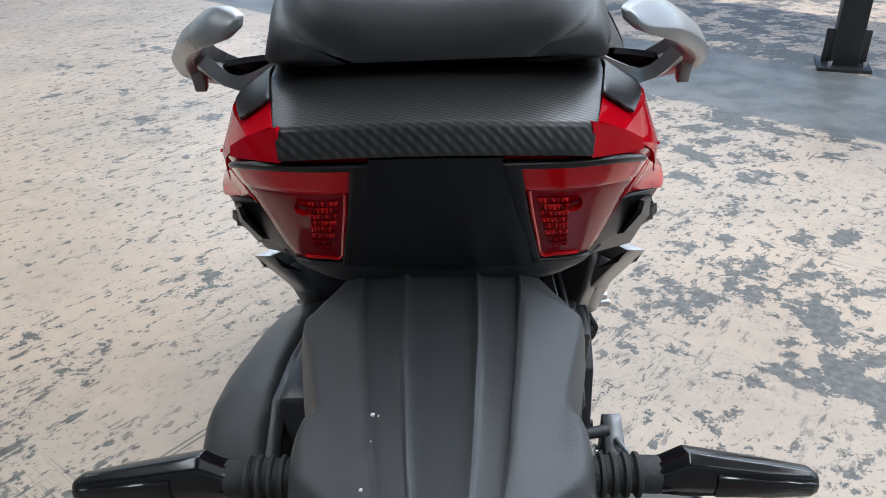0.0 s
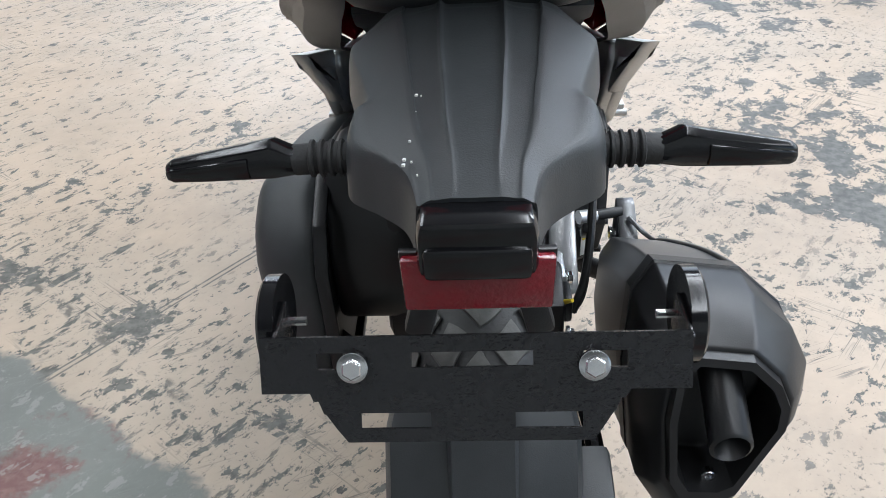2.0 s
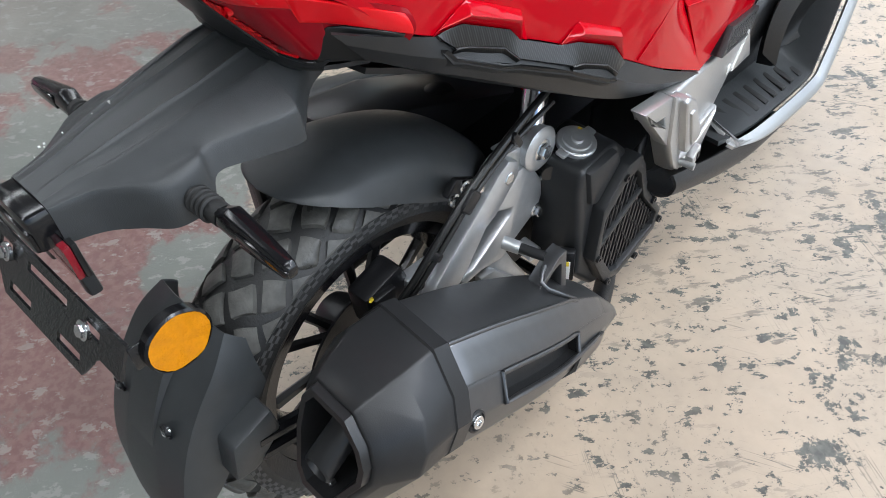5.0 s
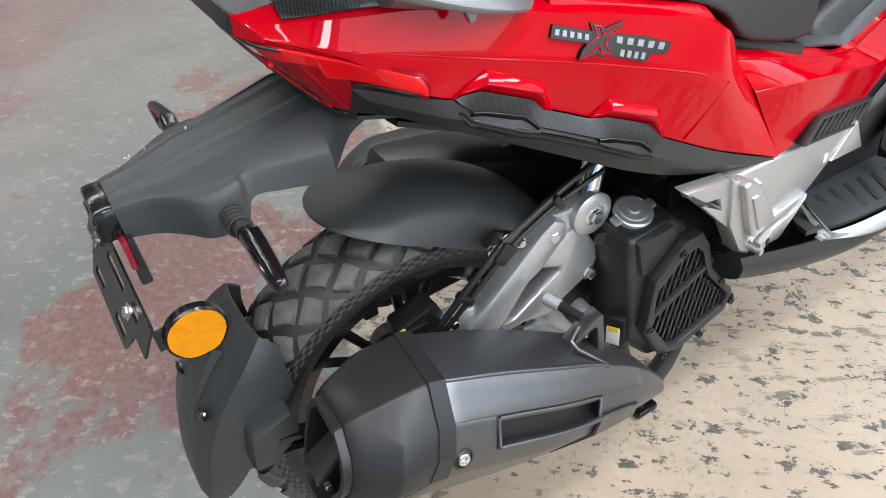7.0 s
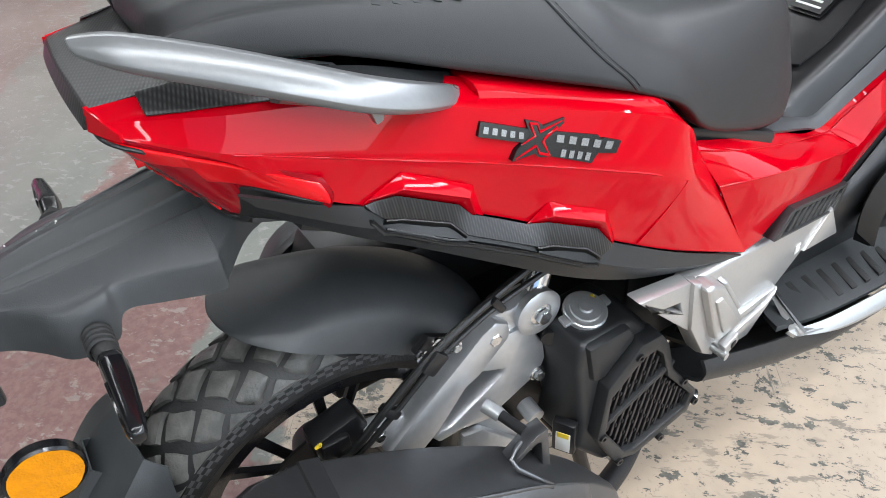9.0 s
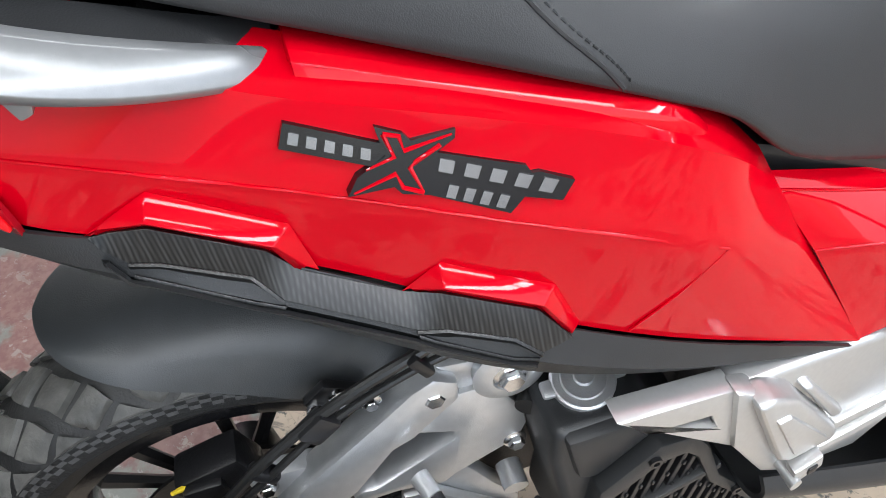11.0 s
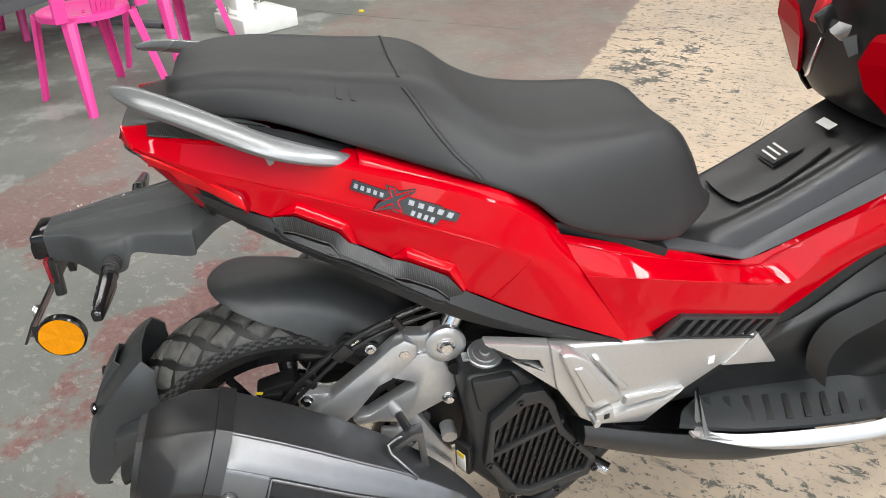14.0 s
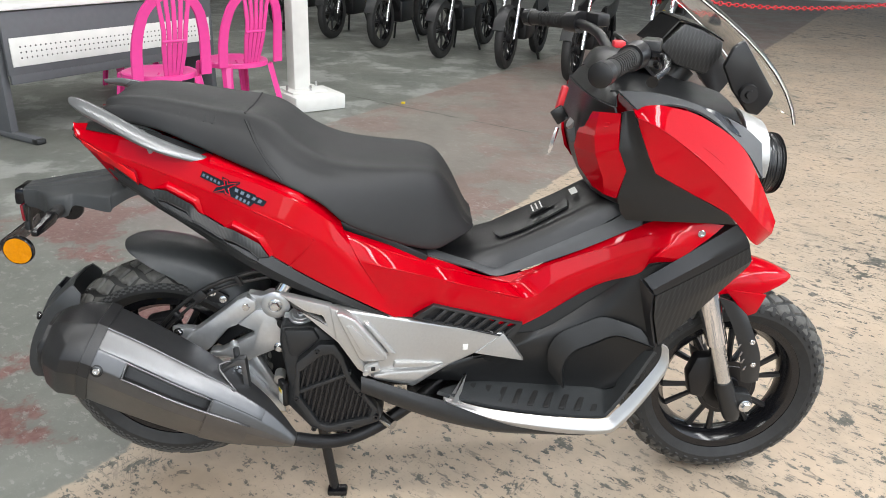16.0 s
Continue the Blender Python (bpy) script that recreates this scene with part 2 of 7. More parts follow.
    # two long drag marks and one crack across the beige bay
    for ax, ay, off, s0, s1, wide, gap in ((0.637, 0.770, 0.838, -0.26, 0.75, 0.0022, 0.36), (0.637, 0.770, 0.826, -0.26, 0.75, 0.0022, 0.36), (0.793, -0.610, -0.071, -1.42, -0.55, 0.011, 0.50)):
        across = math_("ADD", math_("ADD", math_("MULTIPLY", x, -ay), math_("MULTIPLY", y, ax)), -off)
        along = math_("ADD", math_("MULTIPLY", x, ax), math_("MULTIPLY", y, ay))
        across = math_("ADD", across, math_("MULTIPLY", wob, 0.12 if wide > 0.005 else 0.03))
        hit = math_("SUBTRACT", 1.0, step(math_("ABSOLUTE", across, 0), wide * 0.6, wide * 1.5))
        hit = math_("MULTIPLY", hit, math_("MULTIPLY", step(along, s0, s0 + 0.05), math_("SUBTRACT", 1.0, step(along, s1 - 0.1, s1))))
        scratch = math_("MAXIMUM", scratch, math_("MULTIPLY", hit, step(noise_(16, 6, 0.7), gap, gap + 0.06)))
    drag = math_("MULTIPLY", step(noise_(24, 8, 0.72, (-0.88, 0.40, 1.5)), 0.585, 0.600), step(noise_(1.1, 4), 0.44, 0.58))
    scratch = math_("MAXIMUM", scratch, drag)
    wear = math_("MAXIMUM", math_("MAXIMUM", chips, math_("MULTIPLY", scratch, 0.85)), math_("MAXIMUM", fleck, math_("MAXIMUM", streak, math_("MULTIPLY", speck, 0.8))))
    band = math_("MULTIPLY", math_("MULTIPLY", step(lane, -1.85, -1.50), math_("SUBTRACT", 1.0, step(lane, -1.20, -0.90))), step(x, -3.8, -2.8))
    red_gone = step(math_("ADD", math_("ADD", math_("MULTIPLY", noise_(1.9, 8, 0.66), 0.7), math_("MULTIPLY", noise_(0.55, 3), 0.3)), math_("MULTIPLY", band, 0.10)), 0.495, 0.530)
    col = mix(wear, beige, bare)
    redc = mix(red_gone, red, grey)
    redc = mix(math_("MULTIPLY", math_("SUBTRACT", 1.0, step(x, -2.6, -1.0)), math_("ADD", math_("MULTIPLY", noise_(3.1, 6), 0.5), 0.38)), redc, (0.245, 0.208, 0.182))
    col = mix(is_red, col, mix(math_("MULTIPLY", fleck, 0.55), redc, (0.30, 0.295, 0.27)))
    pale = mix(step(noise_(2.2, 8, 0.65), 0.5, 0.6), grey, (0.29, 0.297, 0.278))
    col = mix(is_grey, col, mix(math_("MULTIPLY", red_gone, 0.0), pale, red))
    col = mix(is_strip, col, mix(step(noise_(5, 7), 0.4, 0.6), (0.11, 0.115, 0.11), (0.17, 0.17, 0.16)))
    across = math_("ADD", math_("ADD", math_("MULTIPLY", x, -0.790), math_("MULTIPLY", y, 0.614)), -3.607)
    along = math_("ADD", math_("MULTIPLY", x, 0.614), math_("MULTIPLY", y, 0.790))
    across = math_("ADD", across, math_("MULTIPLY", wob, 0.25))
    crack = math_("SUBTRACT", 1.0, step(math_("ABSOLUTE", across, 0), 0.005, 0.011))
    crack = math_("MULTIPLY", crack, math_("MULTIPLY", step(along, -2.80, -2.70), math_("SUBTRACT", 1.0, step(along, -0.95, -0.85))))
    col = mix(math_("MULTIPLY", crack, step(noise_(7, 5), 0.40, 0.52)), col, (0.075, 0.070, 0.062))
    hsv = nt.nodes.new("ShaderNodeHueSaturation")
    L(col, hsv.inputs["Color"])
    L(math_("ADD", math_("ADD", math_("MULTIPLY", noise_(14, 7, 0.7), 0.34), math_("MULTIPLY", noise_(1.6, 6, 0.6), 0.75)), 0.43), hsv.inputs["Value"])
    L(hsv.outputs[0], b.inputs["Base Color"])
    L(math_("ADD", math_("MULTIPLY", noise_(6, 6), 0.35), 0.26), b.inputs["Roughness"])
    bp = nt.nodes.new("ShaderNodeBump")
    bp.inputs["Strength"].default_value, bp.inputs["Distance"].default_value = 0.4, 0.002
    L(math_("ADD", math_("MULTIPLY", wear, -1.0), math_("MULTIPLY", fine, 0.4)), bp.inputs["Height"])
    L(bp.outputs[0], b.inputs["Normal"])
    return m


FLOOR = floor_mat()


# ---- mesh helpers ----
def finish(name, bm, material, smooth=35.0):
    me = bpy.data.meshes.new(name)
    bm.normal_update()
    bm.to_mesh(me)
    bm.free()
    me.materials.append(material)
    if smooth:
        for p in me.polygons:
            p.use_smooth = True
        me.set_sharp_from_angle(angle=radians(smooth))
    return me


def thing(name, at, label, category, group="", kind=""):
    ob = new(name)
    ob.empty_display_size = 0.1
    ob.location = at
    return tagged(ob, label, category, group, kind)


def part(name, bm, material, parent, label="", smooth=35.0):
    """One mesh object under a thing or a part; the mesh is in world coordinates."""
    ob = new(name, finish(name, bm, material, smooth))
    ob.parent = parent
    if parent.parent is None:
        ob.matrix_parent_inverse = Matrix.Translation(-parent.location)
    return tagged(ob, label) if label else ob


def solo(name, bm, material, label, category, kind="", smooth=35.0, group=""):
    return tagged(new(name, finish(name, bm, material, smooth)), label, category, group, kind)


def spline(pts, n):
    """n + 1 points along a smooth curve through pts."""
    pts = [Vector(p) for p in pts]
    out = []
    k = len(pts) - 1
    for i in range(n + 1):
        f = i / n * k
        j = min(int(f), k - 1)
        u = f - j
        a, b, c, d = pts[max(j - 1, 0)], pts[j], pts[j + 1], pts[min(j + 2, k)]
        out.append(0.5 * ((2 * b) + (c - a) * u + (2 * a - 5 * b + 4 * c - d) * u * u + (3 * b - a - 3 * c + d) * u ** 3))
    return out


def mirror_bm(bm):
    bmesh.ops.scale(bm, vec=(-1, 1, 1), verts=bm.verts)
    bmesh.ops.reverse_faces(bm, faces=bm.faces)
    return bm


def loft(rows, nu=0, nv=0, thick=0.0, close=False, caps=False):
    """A skin over rows of points; nu and nv smooth it along and across. thick: given depth, inwards."""
    if nu:
        rows = [spline(r, nu) for r in rows]
    if nv:
        cols = [spline([r[i] for r in rows], nv) for i in range(len(rows[0]))]
        rows = [[c[j] for c in cols] for j in range(nv + 1)]
    bm = bmesh.new()
    vs = [[bm.verts.new(p) for p in r] for r in rows]
    m = len(vs[0])
    for a, b in zip(vs, vs[1:]):
        for i in range(m if close else m - 1):
            q = [a[i], a[(i + 1) % m], b[(i + 1) % m], b[i]]
            try:
                bm.faces.new(q)
            except ValueError:
                pass
    if caps:
        bm.faces.new(vs[0][::-1])
        bm.faces.new(vs[-1])
    bmesh.ops.remove_doubles(bm, verts=bm.verts, dist=1e-5)
    bmesh.ops.recalc_face_normals(bm, faces=bm.faces)
    if thick:
        bmesh.ops.solidify(bm, geom=bm.faces[:], thickness=thick)
        bmesh.ops.recalc_face_normals(bm, faces=bm.faces)
    return bm


def bevel(bm, w, seg=2, angle=30):
    if w:
        es = [e for e in bm.edges if len(e.link_faces) == 2 and e.calc_face_angle(0) > radians(angle)]
        bmesh.ops.bevel(bm, geom=es, offset=w, segments=seg, affect="EDGES", profile=0.5, clamp_overlap=True)
    return bm


def prism(outline, a, b, axis="x", w=0.004, seg=2, taper=1.0):
    """A plate from an outline in the two other axes, from a to b along axis; taper shrinks the b side."""
    bm = bmesh.new()
    cx = sum(p[0] for p in outline) / len(outline)
    cy = sum(p[1] for p in outline) / len(outline)

    def put(p, h, s):
        u, v = cx + (p[0] - cx) * s, cy + (p[1] - cy) * s
        return {"x": (h, u, v), "y": (u, h, v), "z": (u, v, h)}[axis]

    lo = [bm.verts.new(put(p, a, 1)) for p in outline]
    hi = [bm.verts.new(put(p, b, taper)) for p in outline]
    n = len(outline)
    bm.faces.new(lo)
    bm.faces.new(hi[::-1])
    for i in range(n):
        bm.faces.new((lo[i], hi[i], hi[(i + 1) % n], lo[(i + 1) % n]))
    bmesh.ops.recalc_face_normals(bm, faces=bm.faces)
    return bevel(bm, w, seg)


def frame_prism(outer, inner, a, b, axis="x", w=0.003):
    """A ring plate between two outlines of equal count."""
    bm = bmesh.new()

    def put(p, h):
        return {"x": (h, p[0], p[1]), "y": (p[0], h, p[1]), "z": (p[0], p[1], h)}[axis]

    n = len(outer)
    vo = [[bm.verts.new(put(p, h)) for p in ring] for h in (a, b) for ring in (outer, inner)]
    oa, ia, ob, ib = vo
    for i in range(n):
        j = (i + 1) % n
        bm.faces.new((oa[i], oa[j], ia[j], ia[i]))
        bm.faces.new((ob[i], ib[i], ib[j], ob[j]))
        bm.faces.new((oa[i], ob[i], ob[j], oa[j]))
        bm.faces.new((ia[i], ia[j], ib[j], ib[i]))
    bmesh.ops.recalc_face_normals(bm, faces=bm.faces)
    return bevel(bm, w, 2)


def box(cx, cy, cz, sx, sy, sz, w=0.004, rot=None):
    bm = bmesh.new()
    bmesh.ops.create_cube(bm, size=1)
    bmesh.ops.scale(bm, vec=(sx, sy, sz), verts=bm.verts)
    bevel(bm, w, 2)
    if rot:
        bmesh.ops.rotate(bm, cent=(0, 0, 0), matrix=Euler([radians(a) for a in rot]).to_matrix(), verts=bm.verts)
    bmesh.ops.translate(bm, vec=(cx, cy, cz), verts=bm.verts)
    return bm


def tube(pts, r, seg=10, n=0, flat=None):
    """A round bar along points; r may be a list, one radius a point."""
    rs = r if isinstance(r, (list, tuple)) else [r] * len(pts)
    if n:
        k = len(pts) - 1
        rs = [rs[min(int(i / n * k), k - 1)] * (1 - (i / n * k - min(int(i / n * k), k - 1))) + rs[min(int(i / n * k), k - 1) + 1] * (i / n * k - min(int(i / n * k), k - 1)) for i in range(n + 1)]
        pts = spline(pts, n)
    pts = [Vector(p) for p in pts]
    up = Vector((0.31, 0.2, 0.93))
    rows = []
    for i, p in enumerate(pts):
        d = (pts[min(i + 1, len(pts) - 1)] - pts[max(i - 1, 0)]).normalized()
        s = d.cross(up).normalized()
        t = s.cross(d)
        rows.append([p + rs[i] * (math.cos(a) * s + math.sin(a) * t) for a in (2 * math.pi * j / seg for j in range(seg))])
    return loft(rows, close=True, caps=True)


def revolve(profile, center, axis="x", seg=48, start=0.0, end=360.0):
    """Turns a profile of (radius, height along axis) round an axis through center."""
    full = abs(end - start) >= 359.9
    rows = []
    n = seg if full else seg + 1
    for i in range(n):
        a = radians(start + (end - start) * i / seg)
        row = []
        for r, h in profile:
            u, v = r * math.cos(a), r * math.sin(a)
            p = {"x": (h, u, v), "y": (u, h, v), "z": (u, v, h)}[axis]
            row.append(Vector(p) + Vector(center))
        rows.append(row)
    if full:
        rows.append(rows[0])
    return loft(rows)


def merge(*bms):
    out = bmesh.new()
    for b in bms:
        me = bpy.data.meshes.new("tmp")
        b.to_mesh(me)
        b.free()
        out.from_mesh(me)
        bpy.data.meshes.remove(me)
    return out


def turned(bm, direction, at):
    """Turns a mesh built along +x to a direction and moves it."""
    q = Vector((1, 0, 0)).rotation_difference(Vector(direction).normalized())
    bmesh.ops.rotate(bm, cent=(0, 0, 0), matrix=q.to_matrix(), verts=bm.verts)
    bmesh.ops.translate(bm, vec=at, verts=bm.verts)
    return bm


def bolt_bm(r, h):
    """A hex head on a flange."""
    flange = revolve([(0, -0.002), (r * 1.45, -0.002), (r * 1.45, h * 0.2), (r * 1.1, h * 0.35), (0, h * 0.35)], (0, 0, 0), "x", 16)
    head = revolve([(r, 0), (r, h * 0.85), (r * 0.85, h), (0, h)], (0, 0, 0), "x", 6)
    return merge(flange, head)


def socket_bm(r, h):
    """A round screw head with a recessed socket."""
    return revolve([(0, h * 0.4), (r * 0.45, h * 0.4), (r * 0.5, h), (r * 0.9, h), (r, h * 0.8), (r, -0.002), (0, -0.002)], (0, 0, 0), "x", 16)


def bolt(at, parent, direction=(1, 0, 0), r=0.007, h=0.008, material=None, kind="hex", name="bolt"):
    bm = bolt_bm(r, h) if kind == "hex" else socket_bm(r, h)
    return part(name, turned(bm, direction, at), material or STEEL, parent, smooth=30)


# ---- hall ----
solo("floor", prism([(-16, -10), (8, -10), (8, 16), (-16, 16)], -0.2, 0.0, "z", 0), FLOOR, "worn hall floor of beige, red and grey paint lanes", "floor", "structure", 0)
solo("ground", merge(prism([(8, -400), (400, -400), (400, 400), (8, 400)], -0.25, -0.02, "z", 0), prism([(-16, 16), (8, 16), (8, 400), (-16, 400)], -0.25, -0.02, "z", 0)), YARD, "pale concrete yard outside the hall", "ground", "structure", 0)
# walls and roof are unseen, added to enclose and shape the light
solo("wall_west", box(-16.1, 3, 2.3, 0.2, 26, 4.6, 0), WALL, "unseen plain pale painted hall wall", "wall", "structure", 0)
solo("wall_south", box(-4, -10.1, 2.3, 24, 0.2, 4.6, 0), WALL, "unseen plain pale painted hall wall", "wall", "structure", 0)
roof_bits = [prism([(a, -10), (b, -10), (b, min(16, ROOF_EDGE - 0.93 * b)), (a, min(16, ROOF_EDGE - 0.93 * a))], ROOF_Z, ROOF_Z + 0.1, "z", 0) for a, b in ((-16, -11.4), (-11.4, -6.6), (-6.6, -2.6), (-2.6, 1.4), (1.4, 4.4), (4.4, 8))]
solo("ceiling", merge(*roof_bits), ROOFM, "unseen solid sheet metal roof over the hall", "ceiling", "structure", 0)

# ---- the scooter ----
bike = thing("motor_scooter", (0, 0.7, 0), "red and black adventure scooter on its centre stand", "scooter")
RW, FW = Vector((0, 0.045, 0.306)), Vector((0, 1.395, 0.262))


def pair(name, make, material, parent, label="", smooth=35.0):
    """A part and its mirror image."""
    return part(name, make(), material, parent, label, smooth), part(name, mirror_bm(make()), material, parent, label, smooth)


# red tail side panels
PANEL = [
    [(0.083, -0.078, 0.903), (0.100, 0.0, 0.906), (0.108, 0.06, 0.898), (0.113, 0.13, 0.880), (0.124, 0.20, 0.856), (0.150, 0.28, 0.836), (0.165, 0.35, 0.815), (0.162, 0.41, 0.782), (0.160, 0.457, 0.733)],
    [(0.098, -0.072, 0.896), (0.125, 0.0, 0.888), (0.136, 0.06, 0.880), (0.150, 0.13, 0.866), (0.168, 0.20, 0.844), (0.187, 0.28, 0.823), (0.201, 0.35, 0.801), (0.202, 0.41, 0.769), (0.170, 0.467, 0.711)],
    [(0.108, -0.066, 0.887), (0.136, 0.0, 0.861), (0.149, 0.06, 0.842), (0.163, 0.13, 0.819), (0.179, 0.20, 0.797), (0.201, 0.28, 0.771), (0.213, 0.35, 0.744), (0.212, 0.41, 0.712), (0.181, 0.497, 0.655)],
    [(0.110, -0.064, 0.885), (0.135, 0.0, 0.852), (0.149, 0.058, 0.803), (0.158, 0.13, 0.771), (0.176, 0.20, 0.741), (0.197, 0.28, 0.698), (0.202, 0.35, 0.654), (0.198, 0.43, 0.604), (0.188, 0.572, 0.526)],
]


def creased(rows, nu, per=6, thick=0.003):
    """Smooth along the rows, with a soft crease at each of them."""
    rows = [spline(r, nu) for r in rows]
    fine = []
    for a, b in zip(rows, rows[1:]):
        for k in range(per):
            u = k / per
            fine.append([p.lerp(q, u) for p, q in zip(a, b)])
    fine.append(rows[-1])
    return loft(fine, thick=thick)


tail_r, tail_l = pair("tail_side_panel", lambda: creased(PANEL, 40), RED, bike, "glossy red painted side panel", 22)


TRIM = [
    [(0.128, -0.003, 0.824), (0.149, 0.058, 0.800), (0.158, 0.13, 0.769), (0.177, 0.20, 0.739), (0.198, 0.28, 0.695), (0.203, 0.35, 0.652), (0.199, 0.43, 0.602), (0.189, 0.56, 0.530)],
    [(0.130, 0.008, 0.811), (0.152, 0.070, 0.778), (0.168, 0.13, 0.750), (0.188, 0.20, 0.717), (0.208, 0.28, 0.672), (0.210, 0.35, 0.630), (0.203, 0.43, 0.586), (0.189, 0.54, 0.532)],
    [(0.126, 0.030, 0.786), (0.146, 0.085, 0.755), (0.158, 0.14, 0.724), (0.178, 0.21, 0.684), (0.193, 0.28, 0.643), (0.196, 0.35, 0.606), (0.194, 0.43, 0.572), (0.185, 0.52, 0.535)],
    [(0.100, 0.036, 0.778), (0.112, 0.090, 0.742), (0.125, 0.14, 0.712), (0.140, 0.21, 0.672), (0.155, 0.28, 0.632), (0.160, 0.35, 0.600), (0.160, 0.43, 0.567), (0.165, 0.51, 0.535)],
]
trim_r, trim_l = pair("lower_trim", lambda: creased(TRIM, 32, 4), BLACK, bike, "matte black lower trim with carbon-look vents", 25)



from mathutils.bvhtree import BVHTree


def skin_of(*obs):
    """A search tree over meshes that stand at the origin."""
    vs, ps = [], []
    for o in obs:
        k = len(vs)
        vs += [v.co.copy() for v in o.data.vertices]
        ps += [[i + k for i in p.vertices] for p in o.data.polygons]
    return BVHTree.FromPolygons(vs, ps)


SIDE = skin_of(tail_r, trim_r)


def snap(y, z, lift=0.0):
    """The place on the right flank at (y, z), lifted outwards."""
    hit = SIDE.ray_cast(Vector((0.5, y, z)), Vector((-1, 0, 0)))[0]
    return Vector(((hit.x if hit else 0.19) + lift, y, z))


def along(row, y):
    """x and z of a row of points at y."""
    for a, b in zip(row, row[1:]):
        if a[1] <= y <= b[1]:
            u = (y - a[1]) / (b[1] - a[1])
            return a[2] + (b[2] - a[2]) * u, a[0] + (b[0] - a[0]) * u
    return (row[0][2], row[0][0]) if y < row[0][1] else (row[-1][2], row[-1][0])


def base_x(y, z):
    """Smooth flank without its joints, for what is moulded over them."""
    pts = sorted([along(r, y) for r in (PANEL[2], PANEL[3], TRIM[1], TRIM[2])])
    for a, b in zip(pts, pts[1:]):
        if a[0] <= z <= b[0]:
            return a[1] + (b[1] - a[1]) * (z - a[0]) / (b[0] - a[0])
    return pts[0][1] if z < pts[0][0] else pts[-1][1]


def skin_x(y, z):
    """The outermost of the flank's skin and its smooth form."""
    hit = SIDE.ray_cast(Vector((0.5, y, z)), Vector((-1, 0, 0)))[0]
    return max(base_x(y, z), hit.x if hit and hit.x > 0.1 else 0.0)


def moulded(name, rows, material, parent_r, parent_l, label="", thick=0.004, smooth=25, w=0.0015):
    """A raised form on the flank from rows of (y, z, lift), and its mirror image."""
    for mirrored, owner in ((False, parent_r), (True, parent_l)):
        bm = bevel(loft([[Vector((skin_x(y, z) + h, y, z)) for y, z, h in r] for r in rows], 0, 0, thick), w, 2, 22)
        part(name, mirror_bm(bm) if mirrored else bm, material, owner, label, smooth)


for form in ([[(0.083, 0.790, -0.001), (0.121, 0.811, 0.000), (0.181, 0.780, 0.000), (0.189, 0.745, -0.001)],
              [(0.092, 0.793, 0.003), (0.117, 0.800, 0.012), (0.171, 0.776, 0.013), (0.182, 0.749, 0.002)],
              [(0.093, 0.786, -0.004), (0.113, 0.785, -0.004), (0.166, 0.759, -0.004), (0.179, 0.742, -0.004)]],
             [[(0.224, 0.724, -0.001), (0.250, 0.744, 0.000), (0.310, 0.715, 0.000), (0.327, 0.673, -0.001)],
              [(0.232, 0.726, 0.003), (0.248, 0.734, 0.012), (0.299, 0.712, 0.013), (0.320, 0.672, 0.002)],
              [(0.236, 0.718, -0.004), (0.249, 0.716, -0.004), (0.301, 0.691, -0.004), (0.319, 0.664, -0.004)]]):
    moulded("vent_hood", form, RED, tail_r, tail_l, w=0.0022)
moulded("vent_band", [[(0.085, 0.787, -0.003), (0.094, 0.787, -0.003), (0.113, 0.787, -0.003), (0.165, 0.761, -0.003), (0.179, 0.745, -0.003), (0.228, 0.722, -0.003), (0.249, 0.718, -0.003), (0.301, 0.693, -0.003), (0.320, 0.666, -0.003)],
                      [(0.086, 0.791, 0.005), (0.096, 0.792, 0.005), (0.114, 0.791, 0.005), (0.166, 0.766, 0.005), (0.179, 0.750, 0.005), (0.227, 0.727, 0.005), (0.248, 0.723, 0.005), (0.299, 0.699, 0.005), (0.318, 0.672, 0.005)],
                      [(0.090, 0.785, 0.005), (0.100, 0.775, 0.005), (0.114, 0.771, 0.005), (0.155, 0.754, 0.005), (0.167, 0.739, 0.005), (0.230, 0.707, 0.005), (0.247, 0.703, 0.005), (0.283, 0.686, 0.005), (0.298, 0.671, 0.005)]], CARBON_FINE, trim_r, trim_l, "carbon-look band framing two vent mouths")
moulded("vent_sill", [[(0.091, 0.776, 0.002), (0.098, 0.764, 0.002), (0.107, 0.761, 0.002), (0.151, 0.736, 0.002), (0.166, 0.732, 0.002), (0.230, 0.700, 0.002), (0.239, 0.694, 0.002), (0.280, 0.670, 0.002), (0.295, 0.664, 0.002)],
                      [(0.090, 0.778, 0.007), (0.098, 0.766, 0.007), (0.106, 0.762, 0.007), (0.150, 0.738, 0.007), (0.165, 0.734, 0.007), (0.228, 0.703, 0.007), (0.238, 0.696, 0.007), (0.278, 0.673, 0.007), (0.293, 0.667, 0.007)],
                      [(0.085, 0.765, -0.002), (0.093, 0.752, -0.002), (0.102, 0.749, -0.002), (0.147, 0.724, -0.002), (0.162, 0.719, -0.002), (0.227, 0.687, -0.002), (0.237, 0.681, -0.002), (0.278, 0.656, -0.002), (0.294, 0.650, -0.002)]], BLACK, trim_r, trim_l, "matte black lip under the vents")
